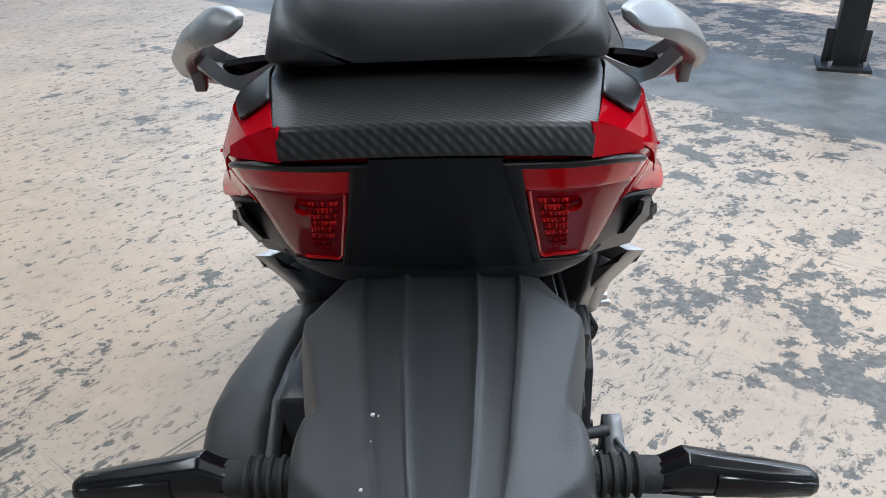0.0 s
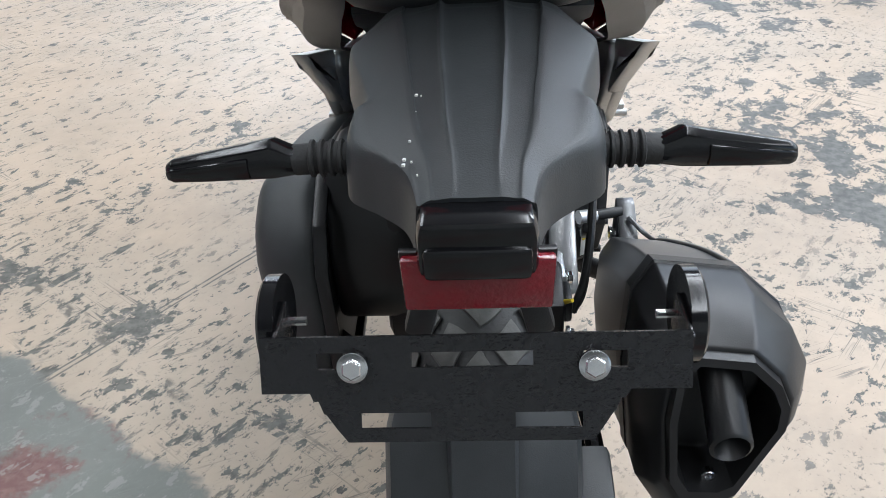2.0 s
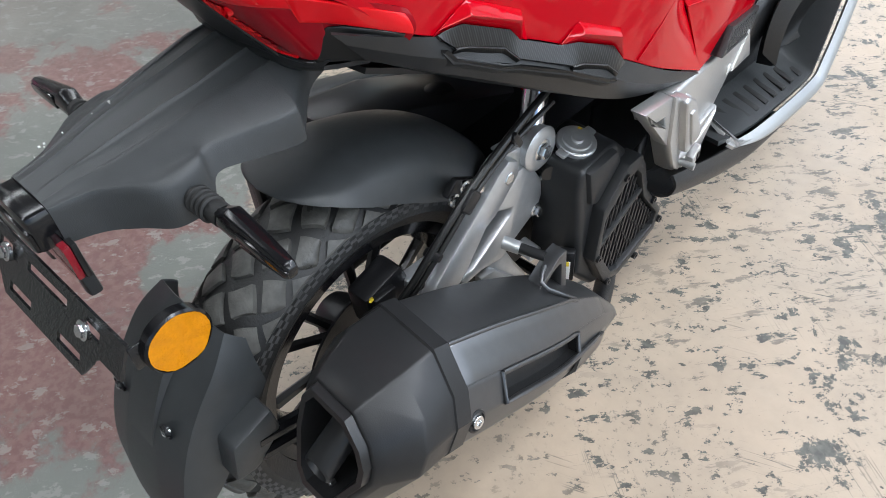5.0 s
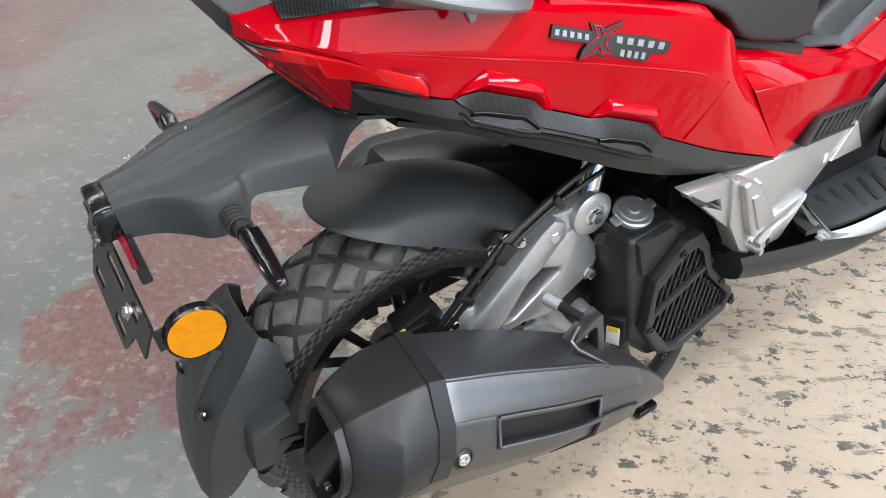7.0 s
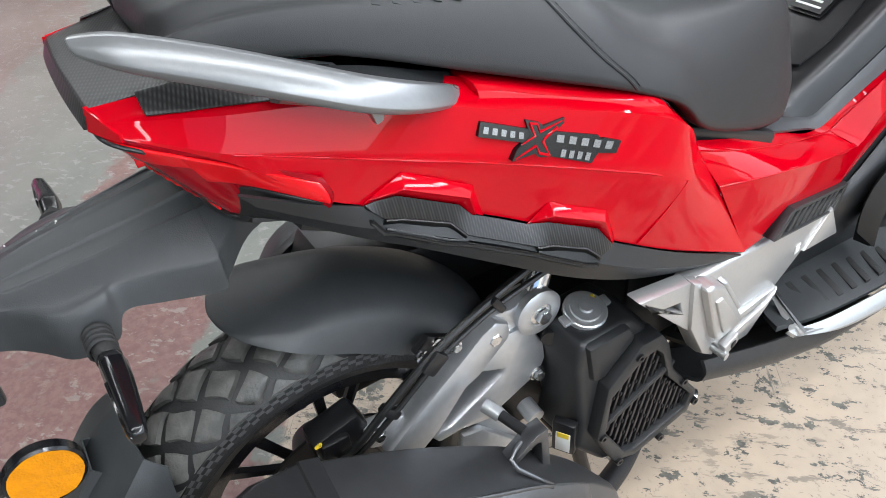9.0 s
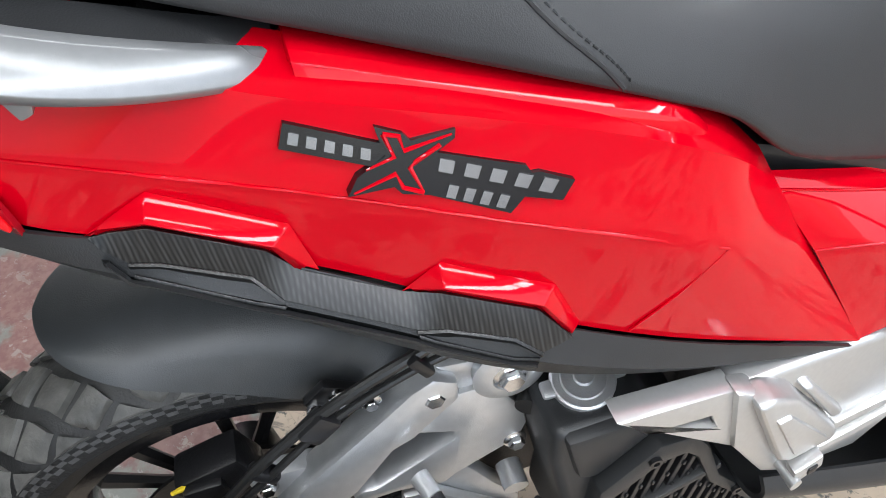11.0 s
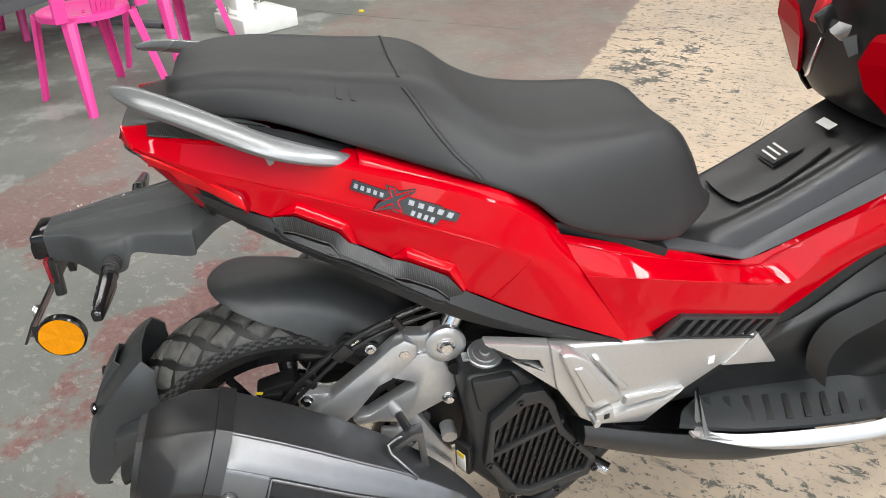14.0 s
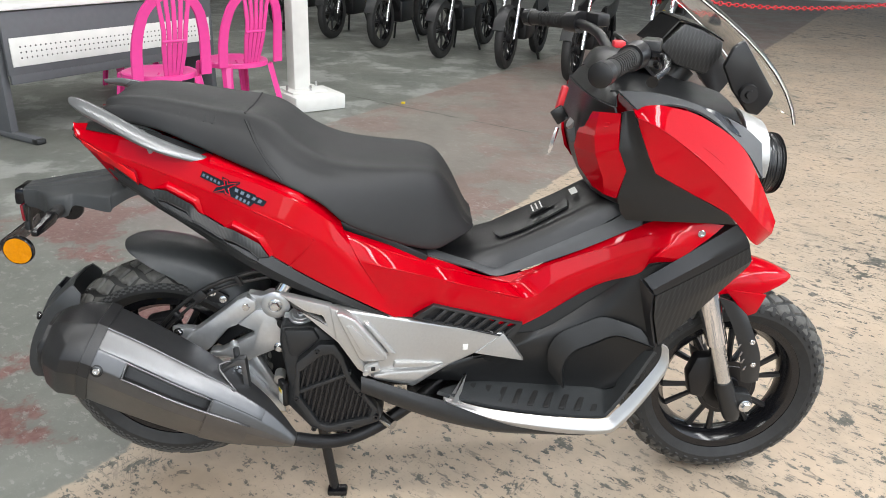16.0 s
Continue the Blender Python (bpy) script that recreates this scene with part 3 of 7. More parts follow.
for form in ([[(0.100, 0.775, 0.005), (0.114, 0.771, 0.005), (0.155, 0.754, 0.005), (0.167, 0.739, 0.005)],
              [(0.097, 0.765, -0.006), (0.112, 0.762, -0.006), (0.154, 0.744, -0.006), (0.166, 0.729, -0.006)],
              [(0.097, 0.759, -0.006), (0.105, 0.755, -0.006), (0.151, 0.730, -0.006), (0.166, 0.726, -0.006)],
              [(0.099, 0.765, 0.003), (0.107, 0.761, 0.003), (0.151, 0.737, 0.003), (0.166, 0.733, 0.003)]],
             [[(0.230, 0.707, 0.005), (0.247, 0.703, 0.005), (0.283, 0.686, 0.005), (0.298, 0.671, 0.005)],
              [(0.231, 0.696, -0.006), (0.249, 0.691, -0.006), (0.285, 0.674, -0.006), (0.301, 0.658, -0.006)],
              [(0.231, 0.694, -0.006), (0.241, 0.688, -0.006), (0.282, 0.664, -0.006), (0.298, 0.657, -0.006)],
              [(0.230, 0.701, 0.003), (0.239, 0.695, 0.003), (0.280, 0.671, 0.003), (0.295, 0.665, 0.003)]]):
    moulded("vent_mouth", form, CARBON_SHADED, trim_r, trim_l, "dark recessed vent mouth", 0.002, w=0.0005)
rows = []
for y, x, z in ((0.203, 0.152, 0.856), (0.230, 0.158, 0.848), (0.262, 0.167, 0.838), (0.315, 0.182, 0.823), (0.360, 0.192, 0.809), (0.385, 0.194, 0.797), (0.402, 0.190, 0.780)):
    rows.append([(x - 0.040, y, z + 0.004), (x - 0.006, y, z + 0.001), (x, y, z - 0.003), (x + 0.002, y, z - 0.008), (x + 0.004, y, z - 0.016), (x + 0.002, y, z - 0.022)])
pair("seat_ledge", lambda: bevel(loft(rows, 0, 20, 0.008), 0.0018, 2, 25), RED, bike, "red raised ledge along the seat", 35)


# raised tubes along panel and fairing creases, shaped to catch a highlight line
def crease(name, pts, r, owner_r, owner_l, n):
    part(name, tube(pts, r, 6, n), RED, owner_r, smooth=60)
    part(name, mirror_bm(tube(pts, r, 6, n)), RED, owner_l, smooth=60)


crease("panel_crease", PANEL[2][1:8], 0.0011, tail_r, tail_l, 40)
crease("panel_crease", [PANEL[2][7], (0.2085, 0.385, 0.680), (0.2035, 0.358, 0.652)], 0.0010, tail_r, tail_l, 14)

# maker's badge: dark plates with plain bars and a crossed emblem
B0, B1, B2 = snap(0.200, 0.832), snap(0.315, 0.790), snap(0.250, 0.800)
BN = (B1 - B0).cross(B2 - B0)
BN = BN / BN.x


def badge_at(y, z, lift):
    """A place on the badge's flat ground, lifted outwards."""
    z -= 0.009
    return Vector((B0.x - (BN.y * (y - B0.y) + BN.z * (z - B0.z)) + lift, y, z))


def decal(pts, lift, name, material, label=""):
    bm = bmesh.new()
    a = [bm.verts.new(badge_at(y, z, lift - 0.012)) for y, z in pts]
    b = [bm.verts.new(badge_at(y, z, lift)) for y, z in pts]
    bm.faces.new(b)
    for i in range(len(a)):
        j = (i + 1) % len(a)
        bm.faces.new((a[i], a[j], b[j], b[i]))
    bmesh.ops.recalc_face_normals(bm, faces=bm.faces)
    bmesh.ops.triangulate(bm, faces=[f for f in bm.faces if len(f.verts) > 4])
    return part(name, bm, material, tail_r, label, 0)


def word(quad, count, fill=0.56):
    """A row of plain leaning bars between four corners of a word."""
    tl, tr, br, bl = [Vector(p) for p in quad]
    for i in range(count):
        u0, u1 = i / count, (i + fill) / count
        a, b, c, d = tl.lerp(tr, u0), tl.lerp(tr, u1), bl.lerp(br, u1), bl.lerp(br, u0)
        pts = [a.lerp(d, 0.14), b.lerp(c, 0.14), c.lerp(b, 0.14), d.lerp(a, 0.14)]
        decal([(p.x, p.y) for p in pts], 0.0039, "badge_bar", BADGE_SILVER)


decal([(0.192, 0.845), (0.232, 0.829), (0.234, 0.824), (0.226, 0.819), (0.187, 0.834)], 0.0030, "badge_plate", GLOSS_BLACK, "black raised badge plate")
decal([(0.255, 0.821), (0.297, 0.807), (0.299, 0.803), (0.303, 0.803), (0.319, 0.796), (0.312, 0.787), (0.294, 0.792), (0.286, 0.785), (0.247, 0.802), (0.246, 0.815)], 0.0030, "badge_plate", GLOSS_BLACK, "black raised badge plate")
decal([(0.231, 0.837), (0.243, 0.832), (0.246, 0.828), (0.267, 0.830), (0.266, 0.826), (0.255, 0.820), (0.249, 0.815), (0.251, 0.801), (0.237, 0.804), (0.234, 0.808), (0.212, 0.807), (0.218, 0.815), (0.233, 0.823), (0.232, 0.830)], 0.0036, "emblem_plate", GLOSS_BLACK, "black raised emblem plate")
for run in ([(0.234, 0.833), (0.237, 0.822), (0.223, 0.818)], [(0.234, 0.833), (0.241, 0.831), (0.242, 0.824), (0.265, 0.828)], [(0.259, 0.824), (0.246, 0.818), (0.243, 0.816), (0.247, 0.803)], [(0.247, 0.803), (0.238, 0.807), (0.236, 0.814), (0.215, 0.808)]):
    part("emblem_stroke", tube([badge_at(y, z, 0.0036) for y, z in run], [0.0013] * (len(run) - 1) + [0.0006], 6), RED, tail_r, "red emblem stroke", 40)
word([(0.194, 0.842), (0.231, 0.827), (0.229, 0.820), (0.191, 0.835)], 5)
word([(0.258, 0.819), (0.317, 0.797), (0.311, 0.789), (0.255, 0.811)], 5)
word([(0.260, 0.806), (0.291, 0.794), (0.286, 0.786), (0.256, 0.798)], 4)

# tail lights
LIGHT = [
    [(0.034, -0.080, 0.886), (0.070, -0.077, 0.885), (0.106, -0.066, 0.883), (0.131, 0.0, 0.853), (0.151, 0.055, 0.825)],
    [(0.045, -0.050, 0.842), (0.072, -0.048, 0.840), (0.102, -0.036, 0.840), (0.120, 0.004, 0.829), (0.156, 0.060, 0.806)],
    [(0.060, -0.010, 0.788), (0.078, -0.006, 0.786), (0.094, 0.000, 0.785), (0.106, 0.018, 0.783), (0.134, 0.050, 0.776)],
]
def light_at(u, v, lift=0.0):
    """A place on the lens: u from the middle outwards, v downwards."""
    cols = [spline([r[i] for r in LIGHT], 80)[round(v * 80)] for i in range(5)]
    p = spline(cols, 200)[round(u * 200)]
    return p + Vector((0.12, -0.81, -0.56)) * lift


def lens_patch(u0, u1, v0, v1, lift, thick=0.003):
    nu_, nv_ = max(2, round((u1 - u0) * 40)), max(2, round((v1 - v0) * 20))
    return loft([[light_at(u0 + (u1 - u0) * i / nu_, v0 + (v1 - v0) * j / nv_, lift) for i in range(nu_ + 1)] for j in range(nv_ + 1)], thick=thick)


for s in (1, -1):
    def side(bm):
        return bm if s > 0 else mirror_bm(bm)

    light = part("tail_light", side(lens_patch(0.0, 1.0, 0.0, 1.0, -0.003)), LENS_DEEP, bike, "red tail light with a bright upper band and dark rim", 30)
    part("upper_lens", side(merge(bevel(lens_patch(0.075, 0.64, 0.05, 0.30, 0.0006), 0.0012), bevel(lens_patch(0.63, 1.0, 0.05, 0.50, 0.0012), 0.0012))), LENS_RED, light, "bright red lens band", 30)
    part("lower_lens", side(bevel(lens_patch(0.10, 0.72, 0.30, 0.95, -0.0006), 0.0012)), LENS_DEEP, light, "deep red clear lens", 30)
    part("lens_bezel", side(merge(bevel(lens_patch(0.0, 0.085, 0.0, 1.0, 0.003), 0.001), bevel(lens_patch(0.0, 0.56, -0.0, 0.07, 0.0028), 0.001), bevel(lens_patch(0.0, 0.55, 0.95, 1.0, 0.0018), 0.001))), BLACK_SATIN, light)
    glow = tube([light_at(0.10, v, 0.0030) for v in (0.30, 0.5, 0.7, 0.9)] + [light_at(u, 0.9, 0.0030) for u in (0.2, 0.3, 0.4)], 0.0013, 6, 24)
    wedge = [[light_at(a + (0.97 - a) * k / 10, v, 0.002) + Vector((0.005 * math.sin(math.pi * k / 10), 0, 0)) for k in range(11)] for a, v in ((0.80, 0.52), (0.74, 0.58), (0.68, 0.68), (0.62, 0.82), (0.54, 0.93), (0.50, 1.0))]
    part("side_frame", side(bevel(loft(wedge, 0, 0, 0.004), 0.001)), BLACK_MID, light, "matte black frame under the lens", 40)
    part("light_guide", side(glow), LENS_RED, light, "thin bright edge of the lens")
    for i in range(7):
        for j in range(8):
            u, v = 0.130 + 0.0195 * i + 0.004 * j, 0.36 + 0.058 * j
            q = [light_at(u + du, v + dv, 0.0032) for du, dv in ((0, 0), (0.018, 0), (0.018, 0.040), (0, 0.040))]
            bm = bmesh.new()
            ring = [bm.verts.new(p) for p in q]
            tip = bm.verts.new(sum(q, Vector()) / 4 + Vector((0, -0.0016, -0.0006)))
            for k in range(4):
                bm.faces.new((ring[k], ring[(k + 1) % 4], tip))
            bmesh.ops.recalc_face_normals(bm, faces=bm.faces)
            part("reflector_cell", side(bm), BULB_RED if j < 6 and (i * 3 + j * 5) % 7 < 5 else LENS_DEEP, light, smooth=0)
    c = light_at(0.285, 0.40, 0.0030)
    part("bulb_ring", side(revolve([(0.0050, -0.003), (0.0050, 0.002), (0.0036, 0.002), (0.0030, -0.003)], c, "y", 18)), LENS_RED, light)
pair("panel_rear", lambda: loft([[(0.080, -0.0805, 0.9035), (0.098, -0.0735, 0.8965), (0.109, -0.0670, 0.8890)], [(0.080, -0.0830, 0.8850), (0.098, -0.0745, 0.8840), (0.110, -0.0665, 0.8830)]], 6, 3, 0.003), RED, bike, "glossy red panel end above the tail light")

# tail centre, carbon top cover and underside lip
part("tail_centre", loft([[(-0.034, -0.081, 0.8885), (0, -0.082, 0.8890), (0.034, -0.081, 0.8885)], [(-0.046, -0.052, 0.842), (0, -0.056, 0.842), (0.046, -0.052, 0.842)], [(-0.060, -0.012, 0.786), (0, -0.016, 0.784), (0.060, -0.012, 0.786)]], 8, 8, 0.004), BLACK_SATIN, bike, "dark smooth centre cover between the tail lights")
part("tail_lip", loft([[(-0.106, 0.010, 0.787), (-0.060, -0.012, 0.788), (0, -0.017, 0.786), (0.060, -0.012, 0.788), (0.106, 0.010, 0.787)], [(-0.090, 0.012, 0.772), (-0.062, -0.004, 0.772), (0, -0.008, 0.772), (0.062, -0.004, 0.772), (0.090, 0.012, 0.772)], [(-0.095, 0.06, 0.758), (-0.065, 0.04, 0.758), (0, 0.03, 0.758), (0.065, 0.04, 0.758), (0.095, 0.06, 0.758)]], 24, 6, 0.004), BLACK, bike)
rows = []
for y, z, w in ((-0.0885, 0.8895, 0.0800), (-0.0870, 0.8930, 0.0805), (-0.0825, 0.9030, 0.0820), (-0.0800, 0.9045, 0.0830), (-0.035, 0.9095, 0.0925), (-0.010, 0.9125, 0.0970), (0.05, 0.9120, 0.1020), (0.14, 0.8940, 0.1080)):
    rows.append([(w * u, y + 0.003 * u * u, z - 0.0025 * u * u) for u in [-1 + k / 6 for k in range(13)]])
part("tail_top_cover", bevel(loft(rows, 0, 0, 0.003), 0.0012, 2, 14), CARBON, bike, "carbon-weave cover behind the seat")


def on_panel(y, u):
    """A place over the tail panel, u rows down from its upper edge."""
    k = 0 if u < 1 else 1
    (za, xa), (zb, xb) = along(PANEL[k], y), along(PANEL[k + 1], y)
    f = u - k
    return Vector((xa + (xb - xa) * f + 0.0025, y, za + (zb - za) * f + 0.003))


flap = lambda: bevel(loft([[on_panel(y, -0.12 + (top + 0.12) * k / 6) for k in range(7)] for y, top in ((-0.046, 0.90), (-0.02, 0.86), (0.0, 0.80), (0.03, 0.80), (0.06, 0.80), (0.095, 0.55))], 0, 0, 0.002), 0.0008, 2, 20)
pair("cover_side", flap, CARBON, bike, "carbon-weave side of the tail cover", 30)

# seat: sections along its length
SEAT_ST = (  # y, half width at the base, base z, half width at the top, top z
    (-0.022, 0.075, 0.922, 0.040, 0.934), (-0.012, 0.097, 0.918, 0.072, 0.952), (0.03, 0.106, 0.914, 0.086, 0.962), (0.10, 0.122, 0.902, 0.094, 0.960),
    (0.20, 0.142, 0.866, 0.100, 0.946), (0.28, 0.168, 0.840, 0.104, 0.936), (0.325, 0.184, 0.826, 0.108, 0.918), (0.37, 0.188, 0.806, 0.118, 0.882),
    (0.42, 0.186, 0.778, 0.128, 0.856), (0.47, 0.178, 0.732, 0.130, 0.844), (0.54, 0.166, 0.698, 0.124, 0.838), (0.61, 0.152, 0.672, 0.112, 0.836),
    (0.655, 0.140, 0.664, 0.100, 0.822), (0.69, 0.120, 0.674, 0.084, 0.778), (0.72, 0.098, 0.685, 0.066, 0.722), (0.738, 0.070, 0.690, 0.045, 0.698))
rows = []
for y, wb, zb, wt, zt in SEAT_ST:
    h = zt - zb
    half = [(0, zt - 0.006), (wt * 0.5, zt - 0.004), (wt * 0.92, zt - 0.003), (wt + (wb - wt) * 0.28, zt - 0.014 - h * 0.04), (wt + (wb - wt) * 0.66, zt - h * 0.42), (wb * 0.995, zb + h * 0.12), (wb - 0.004, zb), (wb - 0.03, zb - 0.002)]
    rows.append([(-x, y, z) for x, z in half[:0:-1]] + [(x, y, z) for x, z in half])
seat = part("seat", loft(rows, 42, 60, 0, caps=True), SEAT, bike, "dark grey vinyl two-level seat", 60)


part("seat_pan", prism([(0.16, 0.845), (0.30, 0.800), (0.44, 0.735), (0.56, 0.690), (0.64, 0.655), (0.62, 0.600), (0.40, 0.640), (0.20, 0.720)], -0.150, 0.150, "x", 0.006), BLACK_SATIN, bike, "black seat pan and storage tub", 35)
SEAT_SKIN = skin_of(seat)


def seat_at(y, z, side, lift):
    hit = SEAT_SKIN.ray_cast(Vector((side * 0.5, y, z)), Vector((-side, 0, 0)))[0]
    return Vector(((hit.x if hit else 0) + side * lift, y, z))


for s in (1, -1):
    run = [(0.268, 0.926), (0.280, 0.910), (0.297, 0.884), (0.318, 0.856), (0.340, 0.833), (0.350, 0.820)]
    yz = spline([(y, z, 0) for y, z in run], 36)
    part("seam", tube([seat_at(p.x, p.y, s, 0.0003) for p in yz], 0.0015, 6), SEAT, seat)
    st = [seat_at(p.x + 0.005, p.y + 0.001, s, 0.0004) for p in yz]
    part("stitching", merge(*[tube([st[i], st[i].lerp(st[i + 1], 0.62)], 0.0007, 5) for i in range(1, 35)]), BLACK_SATIN, seat)
down = []
for k in range(13):
    x = -0.098 + 0.196 * k / 12
    hit = SEAT_SKIN.ray_cast(Vector((x, 0.266, 1.3)), Vector((0, 0, -1)))[0]
    if hit:
        down.append(hit + Vector((0, 0, 0.0004)))
part("seam", tube(down, 0.0022, 6), SEAT, seat)
for i in range(5):
    y = 0.135 + i * 0.017
    zz = 0.932 - i * 0.003
    part("embossed_bar", loft([[seat_at(y, zz + 0.012, 1, 0.0006), seat_at(y + 0.006, zz + 0.010, 1, 0.0006)], [seat_at(y, zz, 1, 0.0006), seat_at(y + 0.006, zz - 0.002, 1, 0.0006)]], 0, 0, 0.0012), SEAT, seat, smooth=0)

# grab rails
def rail():
    st = (((0.095, -0.076, 0.953), 0.004, 0.0025), ((0.099, -0.070, 0.951), 0.009, 0.0050), ((0.117, -0.045, 0.946), 0.014, 0.0090), ((0.142, 0.005, 0.930), 0.015, 0.0105), ((0.164, 0.055, 0.911), 0.015, 0.0105), ((0.174, 0.095, 0.894), 0.0145, 0.0095), ((0.168, 0.135, 0.876), 0.013, 0.008), ((0.153, 0.172, 0.859), 0.010, 0.0065), ((0.138, 0.196, 0.847), 0.007, 0.005), ((0.130, 0.206, 0.842), 0.003, 0.003))
    rows = []
    for (x, y, z), w, h in st:
        prof = [(-w, h * 0.65), (-w * 0.3, h), (w * 0.55, h * 0.60), (w, -h * 0.15), (w * 0.75, -h * 0.95), (0, -h), (-w * 0.8, -h * 0.45)]
        rows.append([(x + a * 0.9, y, z + b - a * 0.35) for a, b in prof])
    cols = [spline([r[i] for r in rows], 36) for i in range(7)]
    rows = [[c[j] for c in cols] for j in range(37)]
    return bevel(loft(rows, close=True, caps=True), 0.0012, 2, 28)


for s in (1, -1):
    bm, hook = rail(), prism([(0.088, 0.893), (0.108, 0.890), (0.102, 0.872), (0.096, 0.870)], 0.171, 0.180, "x", 0.0015)
    arm = loft([[(0.150, 0.045, 0.910), (0.162, 0.080, 0.898), (0.160, 0.11, 0.888)], [(0.130, 0.040, 0.897), (0.140, 0.08, 0.886), (0.138, 0.11, 0.878)], [(0.095, 0.02, 0.914), (0.100, 0.06, 0.906), (0.106, 0.10, 0.892)]], 8, 8, 0.009)
    if s < 0:
        for b_ in (bm, hook, arm):
            mirror_bm(b_)
    r_ = part("grab_rail", bm, RAIL_SILVER, bike, "silver painted passenger grab rail", 40)
    part("luggage_hook", hook, RAIL_SILVER, r_)
    part("rail_arm", arm, RAIL_SILVER, r_)

insert = lambda: loft([[(0.120, 0.075, 0.902), (0.124, 0.12, 0.890), (0.122, 0.165, 0.872), (0.116, 0.198, 0.858)], [(0.150, 0.080, 0.897), (0.153, 0.12, 0.883), (0.142, 0.165, 0.864), (0.128, 0.198, 0.850)], [(0.152, 0.085, 0.888), (0.152, 0.12, 0.875), (0.142, 0.165, 0.857), (0.128, 0.198, 0.846)]], 16, 4, 0.004)
pair("rail_insert", insert, BLACK, bike, "dark plastic insert between rail and seat", 40)

# long black mudguard with number plate carrier
MG = (
    (0.055, [(0, 0.789), (0.018, 0.789), (0.023, 0.793), (0.028, 0.789), (0.044, 0.785), (0.049, 0.787), (0.056, 0.776), (0.059, 0.768), (0.060, 0.752)]),
    (0.012, [(0, 0.781), (0.018, 0.781), (0.023, 0.785), (0.028, 0.781), (0.046, 0.778), (0.051, 0.780), (0.060, 0.768), (0.064, 0.760), (0.066, 0.742)]),
    (-0.020, [(0, 0.777), (0.018, 0.777), (0.023, 0.781), (0.028, 0.777), (0.048, 0.773), (0.053, 0.775), (0.080, 0.758), (0.087, 0.749), (0.091, 0.726)]),
    (-0.030, [(0, 0.776), (0.018, 0.776), (0.023, 0.780), (0.028, 0.776), (0.048, 0.772), (0.053, 0.774), (0.086, 0.753), (0.093, 0.743), (0.096, 0.717)]),
    (-0.075, [(0, 0.769), (0.017, 0.769), (0.022, 0.772), (0.026, 0.769), (0.043, 0.766), (0.048, 0.767), (0.074, 0.752), (0.081, 0.744), (0.087, 0.722)]),
    (-0.108, [(0, 0.765), (0.016, 0.765), (0.020, 0.768), (0.024, 0.764), (0.039, 0.761), (0.044, 0.762), (0.066, 0.750), (0.073, 0.744), (0.080, 0.724)]),
    (-0.122, [(0, 0.763), (0.015, 0.763), (0.019, 0.765), (0.023, 0.762), (0.037, 0.759), (0.042, 0.760), (0.064, 0.749), (0.080, 0.742), (0.085, 0.702)]),
    (-0.155, [(0, 0.758), (0.014, 0.758), (0.017, 0.760), (0.020, 0.757), (0.033, 0.754), (0.038, 0.755), (0.058, 0.746), (0.078, 0.737), (0.083, 0.698)]),
    (-0.178, [(0, 0.754), (0.012, 0.754), (0.015, 0.755), (0.018, 0.753), (0.029, 0.751), (0.034, 0.751), (0.048, 0.745), (0.057, 0.738), (0.061, 0.700)]),
    (-0.200, [(0, 0.750), (0.010, 0.750), (0.013, 0.751), (0.016, 0.750), (0.025, 0.748), (0.028, 0.748), (0.036, 0.743), (0.041, 0.738), (0.043, 0.702)]),
    (-0.230, [(0, 0.745), (0.009, 0.745), (0.012, 0.745), (0.015, 0.745), (0.022, 0.744), (0.025, 0.744), (0.030, 0.741), (0.033, 0.737), (0.034, 0.705)]),
)
rows = []
for y, half in MG:
    rows.append([(-x, y, z) for x, z in half[:0:-1]] + [(x, y, z) for x, z in half])
mud = part("rear_mudguard", loft(rows, 56, 54, 0.003), MATTE_GREY, bike, "long matte black tail mudguard with fine white scuffs", 40)
random.seed(5)
scuff = [prism([(cx - r, cy - r * 0.6), (cx + r * 0.7, cy - r), (cx + r, cy + r * 0.8), (cx - r * 0.4, cy + r)], 0.0, 0.0012, "z", 0) for cx, cy, r in [(-0.034 + random.gauss(0, 0.006), -0.13 - random.random() * 0.085, random.uniform(0.0004, 0.0012)) for _ in range(11)]]
for b_ in scuff:
    yy = sum(v.co.y for v in b_.verts) / len(b_.verts)
    bmesh.ops.translate(b_, vec=(0, 0, 0.7578 + (yy + 0.13) * 0.165), verts=b_.verts)
for b_ in scuff:
    part("scuff", b_, STICKER, mud, "", 0)
endb = part("number_plate_lamp", merge(prism([(-0.031, 0.742), (0.031, 0.742), (0.033, 0.730), (0.033, 0.705), (-0.033, 0.705), (-0.033, 0.730)], -0.250, -0.220, "y", 0.005), box(0, -0.246, 0.716, 0.060, 0.014, 0.022, 0.004)), GLOSS_BLACK, bike, "black number plate lamp housing")
refl = part("rear_reflector", prism([(-0.044, 0.709), (0.044, 0.709), (0.043, 0.672), (-0.043, 0.672)], -0.238, -0.231, "y", 0.002), RED_REFLECTOR, bike, "wide red rear reflector")
part("reflector_back", prism([(-0.045, 0.710), (0.045, 0.710), (0.044, 0.671), (-0.044, 0.671)], -0.231, -0.226, "y", 0.001), BLACK_SATIN, refl)
for s in (1, -1):
    part("plate_bracket", prism([(s * 0.016, 0.70), (s * 0.034, 0.70), (s * 0.046, 0.652), (s * 0.030, 0.645)], -0.236, -0.224, "y", 0.003), BLACK, bike)


